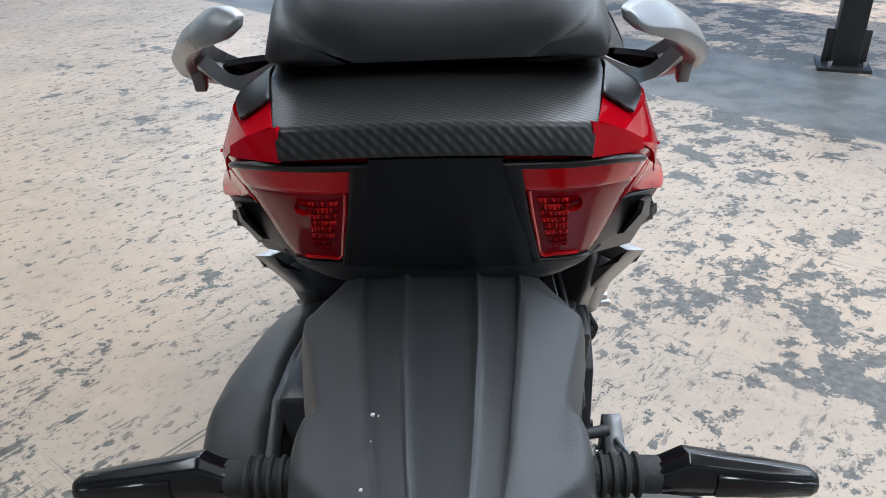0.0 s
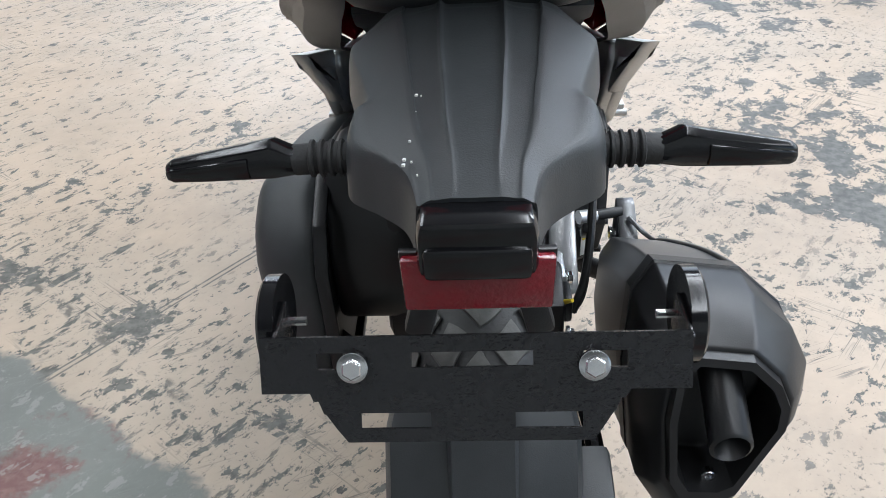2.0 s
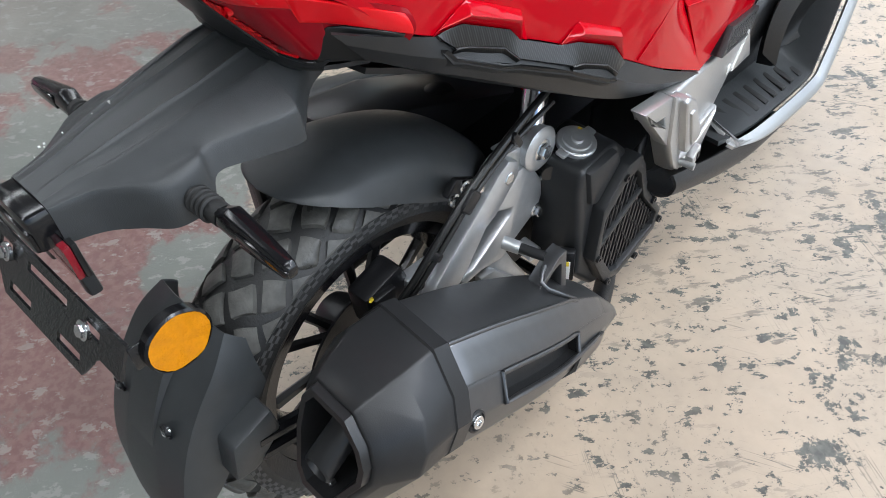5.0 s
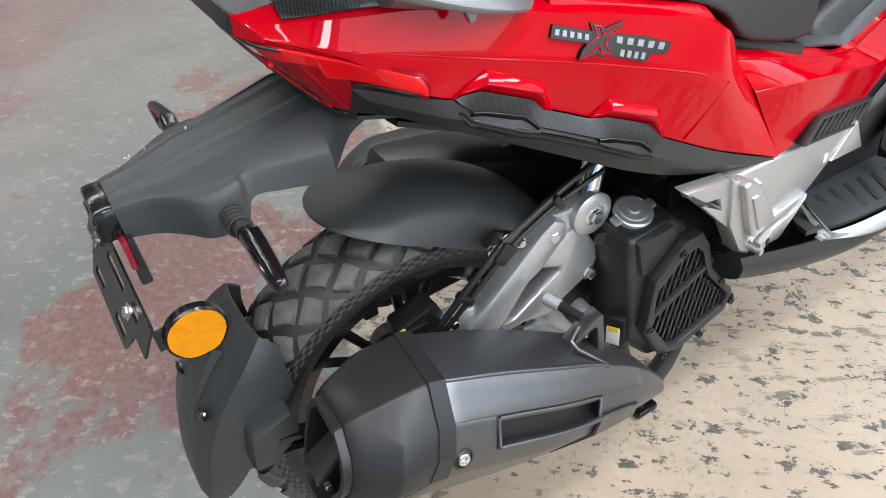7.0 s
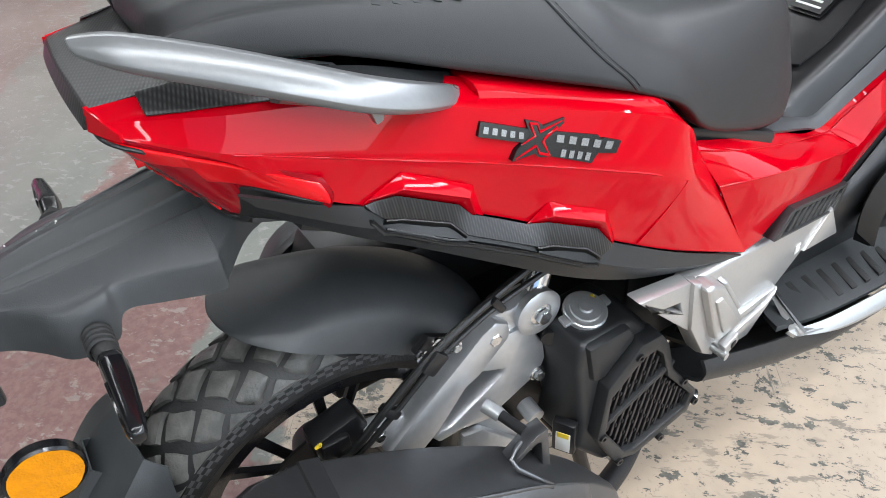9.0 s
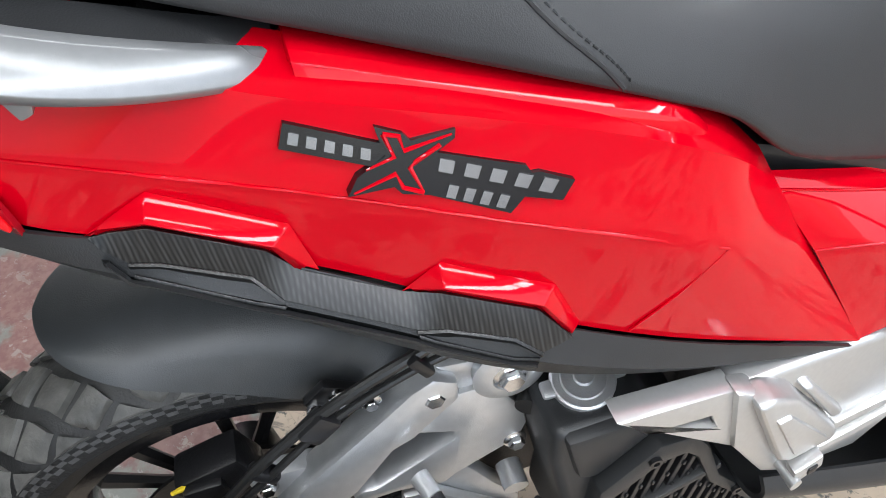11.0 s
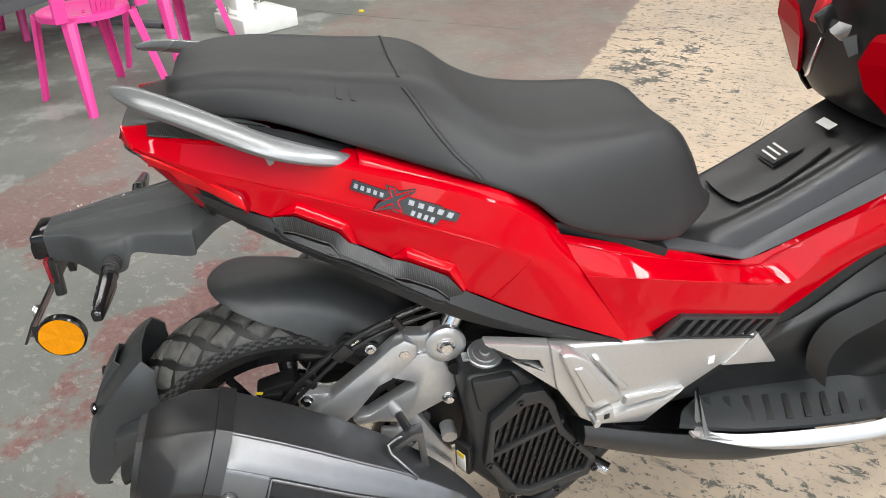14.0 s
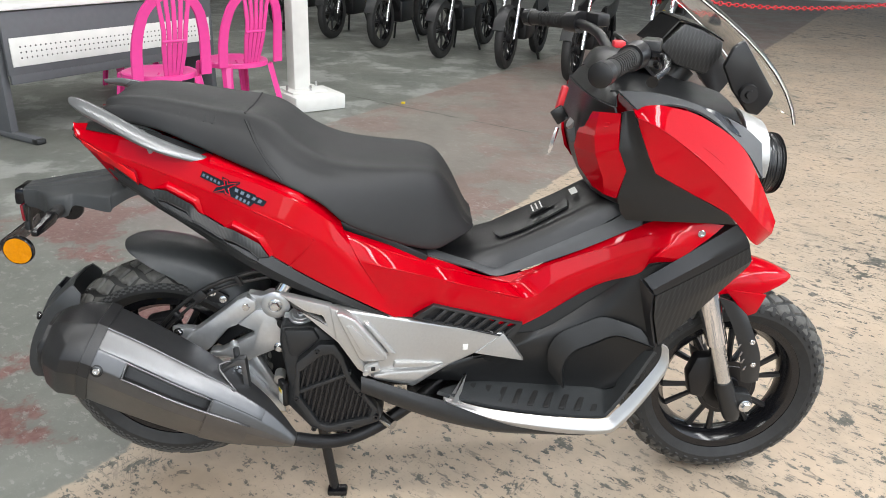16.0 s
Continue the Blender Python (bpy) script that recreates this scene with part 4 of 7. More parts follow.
def slot_plate():
    """The number plate carrier: a sheet with slots cut through it."""
    slots = [(-0.041, 0.031, 0.648, 0.0042), (-0.097, -0.072, 0.648, 0.0045), (0.060, 0.086, 0.647, 0.0045), (-0.072, -0.030, 0.6155, 0.0044), (0.020, 0.060, 0.615, 0.0044)]
    xs = sorted({-0.131, -0.102, -0.080, 0.066, 0.088, 0.123, *[v for a, b, _, _ in slots for v in (a, b)]})
    zs = sorted({0.604, 0.608, 0.6265, 0.661, 0.6310, *[v for _, _, c, h in slots for v in (c - h, c + h)]})
    bm = bmesh.new()

    def inside(x, z):
        if any(a < x < b and c - h < z < c + h for a, b, c, h in slots):
            return False
        if z > 0.6310:
            return True
        f = (0.6310 - z) / 0.027
        return -0.106 + 0.024 * f < x < 0.090 - 0.022 * f

    for i in range(len(xs) - 1):
        n = max(1, round((xs[i + 1] - xs[i]) / 0.004))
        for k in range(n):
            x0, x1 = xs[i] + (xs[i + 1] - xs[i]) * k / n, xs[i] + (xs[i + 1] - xs[i]) * (k + 1) / n
            for j in range(len(zs) - 1):
                if inside((x0 + x1) / 2, (zs[j] + zs[j + 1]) / 2):
                    vs = []
                    for x, z in ((x0, zs[j]), (x1, zs[j]), (x1, zs[j + 1]), (x0, zs[j + 1])):
                        f = max(0.0, (0.6310 - z) / 0.027)
                        if f:
                            x = max(-0.104 + 0.024 * f, min(0.088 - 0.022 * f, x))
                        tilt = (0.661 - z) * 0.55
                        vs.append(bm.verts.new((x, -0.247 - tilt, z)))
                    bm.faces.new(vs)
    bmesh.ops.remove_doubles(bm, verts=bm.verts, dist=1e-5)
    bmesh.ops.recalc_face_normals(bm, faces=bm.faces)
    bmesh.ops.solidify(bm, geom=bm.faces[:], thickness=0.003)
    return bm


carrier = part("number_plate_carrier", slot_plate(), PLATE_BLACK, bike, "black powder-coated slotted number plate carrier", 25)
for x, z in ((-0.075, 0.6475), (0.066, 0.6465)):
    part("washer", turned(revolve([(0, 0), (0.0092, 0), (0.0092, 0.0015), (0, 0.0015)], (0, 0, 0), "x", 24), (0, -1, 0.5), (x, -0.2585, z)), STEEL, carrier)
    bolt((x, -0.259, z), carrier, (0, -1, 0.5), 0.0064, 0.005, STEEL)
for s in (1, -1):
    tab = box(s * 0.1235, -0.228, 0.644, 0.003, 0.040, 0.026, 0.001)
    part("reflector_tab", tab, PLATE_BLACK, carrier)
    rr = 0.031
    c = Vector((s * 0.131, -0.211, 0.642))
    house = revolve([(0, -0.006 * s), (rr, -0.006 * s), (rr, 0.003 * s), (rr * 0.93, 0.005 * s), (rr * 0.93, 0.0035 * s), (0, 0.0035 * s)], c, "x", 40)
    h_ = part("side_reflector", house, GLOSS_BLACK, bike, "round amber side reflector in a black ring")
    rows = []
    lensm = bmesh.new()
    hub = lensm.verts.new(c + Vector((0.0045 * s, 0, 0)))
    rim = [lensm.verts.new(c + Vector((s * (0.0052 if k % 4 == 0 else 0.0036 if k % 4 == 2 else 0.0044), rr * 0.915 * math.cos(math.pi * k / 12), rr * 0.915 * math.sin(math.pi * k / 12)))) for k in range(24)]
    for k in range(24):
        lensm.faces.new((hub, rim[k], rim[(k + 1) % 24]) if s > 0 else (hub, rim[(k + 1) % 24], rim[k]))
    part("amber_lens", lensm, AMBER, h_, "amber prismatic lens", 0)
    part("stud", tube([c + Vector((-s * 0.020, 0, 0)), c], 0.003, 8), STEEL, h_)

# rear indicators
def indicator():
    stem = tube([(0.078, -0.136, 0.718), (0.096, -0.134, 0.718), (0.120, -0.133, 0.716)], 0.0105, 14)
    rings = [revolve([(0.0105, 0.0), (0.0125, 0.001), (0.0125, 0.003), (0.0105, 0.004)], (0.086 + 0.0065 * i, -0.135, 0.718), "x", 16) for i in range(4)]
    rows, win = [], []
    for x, y, z, h, d in ((0.112, -0.133, 0.717, 0.008, 0.008), (0.122, -0.133, 0.717, 0.010, 0.010), (0.134, -0.132, 0.719, 0.0145, 0.011), (0.150, -0.132, 0.717, 0.0130, 0.0105), (0.180, -0.133, 0.714, 0.0105, 0.009), (0.203, -0.134, 0.712, 0.0085, 0.007), (0.208, -0.134, 0.711, 0.0055, 0.005)):
        rows.append([(x, y + a * d, z + b * h) for a, b in ((-0.75, 0.75), (-0.2, 1.0), (0.8, 0.7), (1.0, 0.0), (0.7, -0.9), (-0.75, -0.9), (-1.0, -0.2))])
        if x > 0.14:
            win.append([(x, y - d * 1.08 + 0.1 * d * abs(b), z + b * h) for b in (0.45, 0.0, -0.75)])
    body = bevel(loft(rows, close=True, caps=True), 0.0015, 2, 20)
    lens = bevel(loft(win, 0, 0, 0.0035), 0.001)
    return stem, rings, body, lens


for s in (1, -1):
    stem, rings, body, lens = indicator()
    for b_ in (stem, body, lens, *rings):
        if s < 0:
            mirror_bm(b_)
    ind = part("rear_indicator", body, GLOSS_BLACK, bike, "slim black indicator with smoked lens", 25)
    part("rubber_stem", merge(stem, *rings), RUBBER, ind)
    part("indicator_lens", lens, SMOKE, ind, "dark smoked lens", 25)


# ---- wheels ----
def crown_at(u, R, half, rim_r):
    """Half profile of a tyre: place across and radius at u from -1 to 1."""
    a = u * 1.25
    return half * math.sin(a) / math.sin(1.25), R - (R - rim_r) * 0.46 * (1 - math.cos(a)) / (1 - math.cos(1.25))


def tyre_bm(c, R, half, rim_r, seg=120):
    """The smooth carcass under the tread blocks."""
    prof = [(rim_r, -half * 0.78), (rim_r + 0.022, -half * 1.02)]
    for i in range(29):
        x, r = crown_at(-1 + i / 14, R, half, rim_r)
        prof.append((r - 0.0065 * min(1, (1 - abs(-1 + i / 14)) * 6), x))
    prof += [(rim_r + 0.022, half * 1.02), (rim_r, half * 0.78)]
    return revolve(prof, c, "x", seg)


def tread_bm(c, R, half, rim_r, n, gap=0.095, reach=1.5):
    """Diamond blocks between crossing wavy grooves, rounded to the crown."""
    verts, faces = [], []
    m = 5

    def place(p, q, sink):
        f, g = (p + q) / 2, (p - q) / 2
        u = max(-0.96, min(0.96, g / reach))
        f += 0.05 * math.sin(g * 7) + 0.28 * abs(u)
        x, r = crown_at(u, R - sink, half, rim_r)
        th = 2 * math.pi * f / n
        return c + Vector((x, r * math.cos(th), r * math.sin(th)))

    for i in range(-4, 5):
        for k in range(n):
            p0, q0 = k + i, k
            lo, hi = gap, 1 - gap
            mid = (p0 - q0) / 2 / reach
            if abs(mid) > 1.12:
                continue
            ring = len(verts)
            for a in range(m + 1):
                for b in range(m + 1):
                    u, v = lo + (hi - lo) * a / m, lo + (hi - lo) * b / m
                    edge = a in (0, m) or b in (0, m)
                    verts.append(place(p0 + u, q0 + v, 0.0012 if edge else 0.0))
            for a in range(m):
                for b in range(m):
                    s = ring + a * (m + 1) + b
                    faces.append((s, s + 1, s + m + 2, s + m + 1))
            loop = [(a, 0) for a in range(m)] + [(m, b) for b in range(m)] + [(a, m) for a in range(m, 0, -1)] + [(0, b) for b in range(m, 0, -1)]
            top = [ring + a * (m + 1) + b for a, b in loop]
            base = len(verts)
            for a, b in loop:
                u, v = lo + (hi - lo) * a / m, lo + (hi - lo) * b / m
                u, v = u + (0.02 if a == m else -0.02 if a == 0 else 0), v + (0.02 if b == m else -0.02 if b == 0 else 0)
                verts.append(place(p0 + u, q0 + v, 0.0085))
            for t in range(len(loop)):
                t2 = (t + 1) % len(loop)
                faces.append((top[t], top[t2], base + t2, base + t))
    me = bpy.data.meshes.new("tmp")
    me.from_pydata(verts, [], faces)
    bm = bmesh.new()
    bm.from_mesh(me)
    bpy.data.meshes.remove(me)
    bmesh.ops.dissolve_degenerate(bm, dist=1e-5, edges=bm.edges)
    bmesh.ops.recalc_face_normals(bm, faces=bm.faces)
    return bm


def wheel(name, c, R, half, rim_r, spokes, label):
    w = part(name, tyre_bm(c, R, half, rim_r), RUBBER, bike, label, 28)
    part("tread", tread_bm(c, R, half, rim_r, 26, 0.155), TREAD, w, "dusty rubber tread blocks", 40)
    if name == "front_wheel":
        for sx in (1, -1):
            me = finish("shoulder_lug", box(sx * half * 0.90, R - 0.034, 0, 0.010, 0.022, 0.013, 0.003, (0, 0, sx * 24)), RUBBER, 30)
            for k in range(48):
                lug = new("shoulder_lug", me)
                lug.parent = w
                lug.matrix_basis = Matrix.Translation(c) @ Matrix.Rotation(2 * math.pi * (k + (0.5 if sx > 0 else 0)) / 48, 4, "X")
    rimw = half * 0.72
    prof = [(rim_r - 0.018, -rimw), (rim_r + 0.004, -rimw - 0.002), (rim_r + 0.004, -rimw + 0.004), (rim_r - 0.010, -rimw + 0.006), (rim_r - 0.026, -rimw * 0.35), (rim_r - 0.030, 0), (rim_r - 0.026, rimw * 0.35), (rim_r - 0.010, rimw - 0.006), (rim_r + 0.004, rimw - 0.004), (rim_r + 0.004, rimw + 0.002), (rim_r - 0.018, rimw), (rim_r - 0.036, rimw * 0.4), (rim_r - 0.038, 0), (rim_r - 0.036, -rimw * 0.4), (rim_r - 0.018, -rimw)]
    rim = part("rim", revolve(prof, c, "x", 96), GLOSS_BLACK, w, "black cast rim")
    hub = part("hub", revolve([(0.0, -0.050), (0.030, -0.050), (0.038, -0.030), (0.042, 0), (0.038, 0.030), (0.030, 0.050), (0.0, 0.050)], c, "x", 32), BLACK_SATIN, w)
    for i in range(spokes):
        a0 = 2 * math.pi * i / spokes + 0.3
        for d in (-0.20, 0.20):
            p0 = c + Vector((0.012, 0.036 * math.cos(a0), 0.036 * math.sin(a0)))
            p1 = c + Vector((0.004, (rim_r - 0.03) * math.cos(a0 + d), (rim_r - 0.03) * math.sin(a0 + d)))
            part("spoke", tube([p0, p0.lerp(p1, 0.5), p1], [0.009, 0.007, 0.0085], 6), BLACK_SATIN, w, smooth=25)
    # woven marks moulded on the sidewall
    if name != "rear_wheel":
        return w
    bits = bmesh.new()
    n = 150
    for k in range(n):
        for j in range(3):
            if (k + j) % 2:
                continue
            r0 = rim_r + 0.030 + 0.0045 * j
            vs = []
            for dk, dr in ((0, 0), (1, 0), (1, 0.0045), (0, 0.0045)):
                th = 2 * math.pi * (k + dk) / n
                r = r0 + dr
                f = (r - rim_r - 0.022) / 0.03
                vs.append(bits.verts.new(c + Vector((half * (1.035 - 0.03 * f), r * math.cos(th), r * math.sin(th)))))
            bits.faces.new(vs)
    part("sidewall_band", bits, SIDE_PALE, w, "worn chequer marks on the tyre wall", 0)
    return w


rear_wheel = wheel("rear_wheel", RW, 0.266, 0.062, 0.187, 6, "black cast wheel with a block-tread tyre, off the floor")
front_wheel = wheel("front_wheel", FW, 0.2605, 0.050, 0.186, 6, "black cast wheel with a block-tread tyre")
for c, w, r0 in ((FW, front_wheel, 0.074), (RW, rear_wheel, 0.112)):
    part("brake_disc", merge(revolve([(0.062, 0.040), (r0, 0.040), (r0, 0.044), (0.062, 0.044), (0.062, 0.040)], c, "x", 64), revolve([(0.0, 0.042), (0.062, 0.046), (0.066, 0.041), (0.0, 0.038)], c, "x", 32)), DARK, w, "dark drilled brake disc")

# inner fender over the rear tyre
def arc_shell(c, prof, a0, a1, n, thick=0.003, wave=None):
    rows = []
    for i in range(n + 1):
        u = i / n
        a = radians(a0 + (a1 - a0) * u)
        k = 1.0 if wave is None else wave(u)
        rows.append([Vector((x * k, (r - (1 - k) * 0.09) * math.cos(a), (r - (1 - k) * 0.09) * math.sin(a))) + c for x, r in prof])
    return loft(rows, 0, 0, thick)


EDGE = ((105, 0.320), (98, 0.300), (89, 0.269), (79, 0.249), (70, 0.236), (60, 0.232), (40, 0.232))
rows = []
for i in range(37):
    u = i / 36
    a = 105 - 65 * u * u * (1.9 - 0.9 * u)
    u = (105 - a) / 65
    crown = 0.322 - 0.020 * u
    for (a1, r1), (a2, r2) in zip(EDGE, EDGE[1:]):
        if a2 <= a <= a1:
            rim_e = r1 + (r2 - r1) * (a1 - a) / (a1 - a2)
    w = 0.083 * math.sqrt(max(0.0005, 1 - (1 - min(1, u / 0.20)) ** 2))
    a = radians(a)
    row = []
    for k in range(21):
        v = -1 + 2 * k / 20
        drop = 1 - math.sqrt(max(0.0, 1 - abs(v) ** 2.6))
        r = crown - (crown - rim_e) * drop
        row.append(Vector((w * v, r * math.cos(a), r * math.sin(a))) + RW)
    rows.append(row)
part("inner_fender", loft(rows, 0, 0, 0.003), MATTE_GREY, bike, "matte black rounded inner fender over the tyre", 60)

# rear hugger flap behind the tyre
rows = []
for i in range(37):
    u = i / 36
    a = radians(131 + 55 * u)
    crown = 0.302 + 0.028 * u
    w = 0.078 * (0.80 + 0.20 * math.sin(min(u * 5, 1) * math.pi / 2)) * (1 if u < 0.72 else math.sqrt(max(0.05, 1 - ((u - 0.72) / 0.28) ** 2 * 0.75)))
    row = []
    deep = 0.018 + 0.062 * min(1.0, 0.25 + u * 4.0) * (1 if u < 0.55 else max(0.15, 1 - (u - 0.55) * 2.2))
    for x, d in ((-1.02, deep), (-1.0, 0.022), (-0.93, 0.008), (-0.45, 0.001), (-0.36, 0.0), (0, 0.0), (0.36, 0.0), (0.45, 0.001), (0.93, 0.008), (1.0, 0.022), (1.02, deep)):
        row.append(Vector((w * x, (crown - d) * math.cos(a), (crown - d) * math.sin(a))) + RW)
    rows.append(row)
hugger = part("hugger", loft(rows, 0, 0, 0.003), MATTE_GREY, bike, "matte black hugger flap behind the rear tyre", 40)
part("hugger_rib", arc_shell(RW, [(-0.028, 0.306), (-0.024, 0.3175), (0.024, 0.3175), (0.028, 0.306)], 140, 163, 16, 0.002), MATTE_GREY, hugger)
for s in (1, -1):
    part("screw_recess", revolve([(0.010, 0), (0.009, 0.003), (0.006, 0.003), (0.005, -0.002), (0, -0.002)], (s * 0.046, -0.242, 0.4425), "y", 20), DARK, hugger)
    bolt((s * 0.046, -0.240, 0.442), hugger, (0, -1, 0.4), 0.005, 0.004, STEEL, "socket", "screw")
side_lug = prism([(-0.205, 0.425), (-0.150, 0.44), (-0.145, 0.40), (-0.185, 0.365), (-0.215, 0.37)], 0.060, 0.108, "x", 0.006)
part("side_lug", side_lug, MATTE_GREY, hugger)
for z in (0.402, 0.376):
    arm = tube([(0.100, -0.175, z), (0.105, -0.10, z - 0.02), (0.105, -0.02, z - 0.05), (0.100, 0.03, z - 0.075)], [0.010, 0.009, 0.009, 0.011], 8, 12)
    part("hugger_arm", arm, GLOSS_BLACK, hugger, "gloss black hugger arm")

# ---- swingarm, shock and brake ----
swing = part("swingarm", prism([(0.084, 0.406), (0.129, 0.446), (0.197, 0.500), (0.224, 0.523), (0.244, 0.533), (0.264, 0.520), (0.264, 0.498), (0.219, 0.459), (0.199, 0.450), (0.159, 0.402), (0.132, 0.380)], 0.080, 0.113, "x", 0.006), ALLOY, bike, "cast alloy swingarm with a triangular window", 30)
part("swingarm_strut", prism([(0.219, 0.459), (0.262, 0.498), (0.292, 0.498), (0.319, 0.452), (0.322, 0.423), (0.313, 0.401), (0.249, 0.372), (0.237, 0.362), (0.192, 0.373), (0.158, 0.372), (0.150, 0.386), (0.162, 0.392), (0.175, 0.389), (0.254, 0.433), (0.256, 0.442)], 0.078, 0.108, "x", 0.005), ALLOY, swing)
part("swingarm_head", prism([(0.244, 0.535), (0.262, 0.518), (0.262, 0.492), (0.300, 0.470), (0.326, 0.479), (0.333, 0.518), (0.317, 0.536), (0.291, 0.537), (0.276, 0.529)], 0.074, 0.102, "x", 0.005), ALLOY, swing)
part("swingarm_web", prism([(0.200, 0.452), (0.220, 0.462), (0.254, 0.444), (0.176, 0.386), (0.160, 0.398)], 0.070, 0.078, "x", 0.002), DARK, swing)
part("swingarm_lower", prism([(0.222, 0.366), (0.252, 0.372), (0.289, 0.300), (0.316, 0.255), (0.312, 0.222), (0.290, 0.226), (0.222, 0.300)], 0.066, 0.090, "x", 0.006), ALLOY, swing)
part("swingarm_tail", prism([(0.195, 0.352), (0.225, 0.345), (0.312, 0.244), (0.316, 0.222), (0.280, 0.228), (0.190, 0.310)], 0.090, 0.104, "x", 0.005), ALLOY, swing)
part("shock_eye", merge(revolve([(0, 0.10), (0.030, 0.10), (0.032, 0.112), (0.026, 0.116), (0.016, 0.116), (0.014, 0.110), (0, 0.110)], (0, 0.307, 0.512), "x", 32)), ALLOY, swing)
bolt((0.112, 0.307, 0.512), swing, (1, 0, 0), 0.011, 0.012)
bolt((0.106, 0.242, 0.506), swing, (1, 0, 0), 0.009, 0.009)
for y, z in ((0.330, 0.452), (0.309, 0.402)):
    bolt((0.106, y, z), swing, (1, 0, 0), 0.008, 0.010)
for y, z in ((0.150, 0.528), (0.169, 0.536), (0.192, 0.520)):
    bolt((0.104, y, z), swing, (1, 0, 0), 0.006, 0.007)
part("bracket", prism([(0.140, 0.535), (0.160, 0.552), (0.205, 0.525), (0.195, 0.505), (0.165, 0.512)], 0.092, 0.102, "x", 0.003), BLACK_SATIN, swing)
bolt((0.096, 0.085, 0.432), swing, (1, 0, 0), 0.007, 0.008)
part("caliper_lug", prism([(0.070, 0.445), (0.130, 0.440), (0.150, 0.420), (0.100, 0.400), (0.072, 0.412)], 0.074, 0.096, "x", 0.005), ALLOY, swing)
cal = part("rear_brake_caliper", merge(prism([(0.010, 0.455), (0.070, 0.470), (0.085, 0.430), (0.060, 0.385), (0.015, 0.395)], 0.050, 0.088, "x", 0.006), box(0.09, 0.035, 0.44, 0.012, 0.035, 0.03, 0.004)), DARK, bike, "black rear brake caliper")
bolt((0.092, 0.012, 0.415), cal, (1, 0, 0), 0.006, 0.006)
part("bleed_nipple", tube([(0.086, 0.02, 0.452), (0.094, 0.012, 0.461)], [0.003, 0.002], 8), YELLOW, cal)
shock = part("shock_absorber", tube([(0.088, 0.315, 0.525), (0.075, 0.345, 0.575), (0.065, 0.375, 0.63)], [0.017, 0.018, 0.018], 16), CHROME, bike, "chromed shock absorber body")
sp = []
for i in range(97):
    a = i / 96 * 2 * math.pi * 8
    c0 = Vector((0.075, 0.345, 0.575)).lerp(Vector((0.06, 0.395, 0.67)), i / 96)
    sp.append(c0 + Vector((0.024 * math.cos(a), 0.024 * math.sin(a) * 0.8, 0.012 * math.sin(a))))
part("spring", tube(sp, 0.0042, 6), RED, shock, "red coil spring")

# cables down to the rear brake
for d, rr, nm in ((0.0, 0.0048, "brake_hose"), (0.016, 0.0036, "sensor_cable")):
    part(nm, tube([(0.118 + d * 0.4, 0.31, 0.605 - d), (0.124, 0.23, 0.586 - d), (0.126, 0.16, 0.556 - d), (0.122, 0.10, 0.508 - d * 1.3), (0.112, 0.055, 0.455 - d), (0.098, 0.035, 0.425)], rr, 10, 40), CABLE, bike, "black cable along the swingarm")
part("cable_clip", box(0.126, 0.150, 0.540, 0.016, 0.030, 0.022, 0.004, (40, 0, 0)), BLACK_SATIN, bike)
part("cable_clip", box(0.118, 0.095, 0.488, 0.014, 0.012, 0.026, 0.003, (40, 0, 0)), BLACK_SATIN, bike)
part("cable_clip", box(0.126, 0.235, 0.578, 0.014, 0.010, 0.026, 0.003, (30, 0, 0)), BLACK_SATIN, bike)

# ---- muffler ----
HEX = [(-0.072, 0.0), (-0.064, 0.062), (-0.045, 0.086), (0.030, 0.078), (0.066, 0.048), (0.080, 0.020), (0.078, -0.010), (0.022, -0.098), (-0.002, -0.108), (-0.048, -0.106), (-0.066, -0.080)]


def hex_at(y, cx, cz, sx, sz, lean=0.42):
    return [Vector((cx + a * sx, y + lean * b * sz, cz + b * sz)) for a, b in HEX]


def smooth_rows(rows, n):
    cols = [spline([r[i] for r in rows], n) for i in range(len(rows[0]))]
    return [[c[j] for c in cols] for j in range(n + 1)]


body_rows = smooth_rows([hex_at(-0.052, 0.205, 0.446, 1.0, 1.0), hex_at(0.03, 0.206, 0.404, 1.0, 0.98), hex_at(0.12, 0.207, 0.356, 0.95, 0.90), hex_at(0.20, 0.208, 0.314, 0.78, 0.78), hex_at(0.28, 0.212, 0.272, 0.52, 0.54), hex_at(0.352, 0.217, 0.228, 0.20, 0.16)], 24)
bm = loft(body_rows, close=True, caps=True)
cut = []
for f in bm.faces:
    m = f.calc_center_median()
    for j in range(4, 13):
        q = (body_rows[j][4], body_rows[j][5], body_rows[j + 1][4], body_rows[j + 1][5])
        if (sum(q, Vector()) / 4 - m).length < 0.001:
            cut.append(f)
bmesh.ops.delete(bm, geom=cut, context="FACES_ONLY")
muf = part("muffler", bevel(bm, 0.009, 3, 20), MUFFLER, bike, "satin dark grey muffler with a heat shield", 40)
cap_rows = [hex_at(-0.058, 0.205, 0.449, 1.015, 1.015), hex_at(-0.100, 0.205, 0.455, 1.01, 1.0), hex_at(-0.132, 0.203, 0.459, 0.80, 0.86, 0.34), hex_at(-0.142, 0.202, 0.461, 0.70, 0.76, 0.30), hex_at(-0.140, 0.202, 0.461, 0.62, 0.68, 0.30), hex_at(-0.090, 0.203, 0.455, 0.58, 0.64, 0.30)]
bm = loft(cap_rows, close=True, caps=True)
cap = part("end_cap", bevel(bm, 0.007, 3, 24), MUFFLER_CAP, muf, "black faceted muffler end cap", 50)
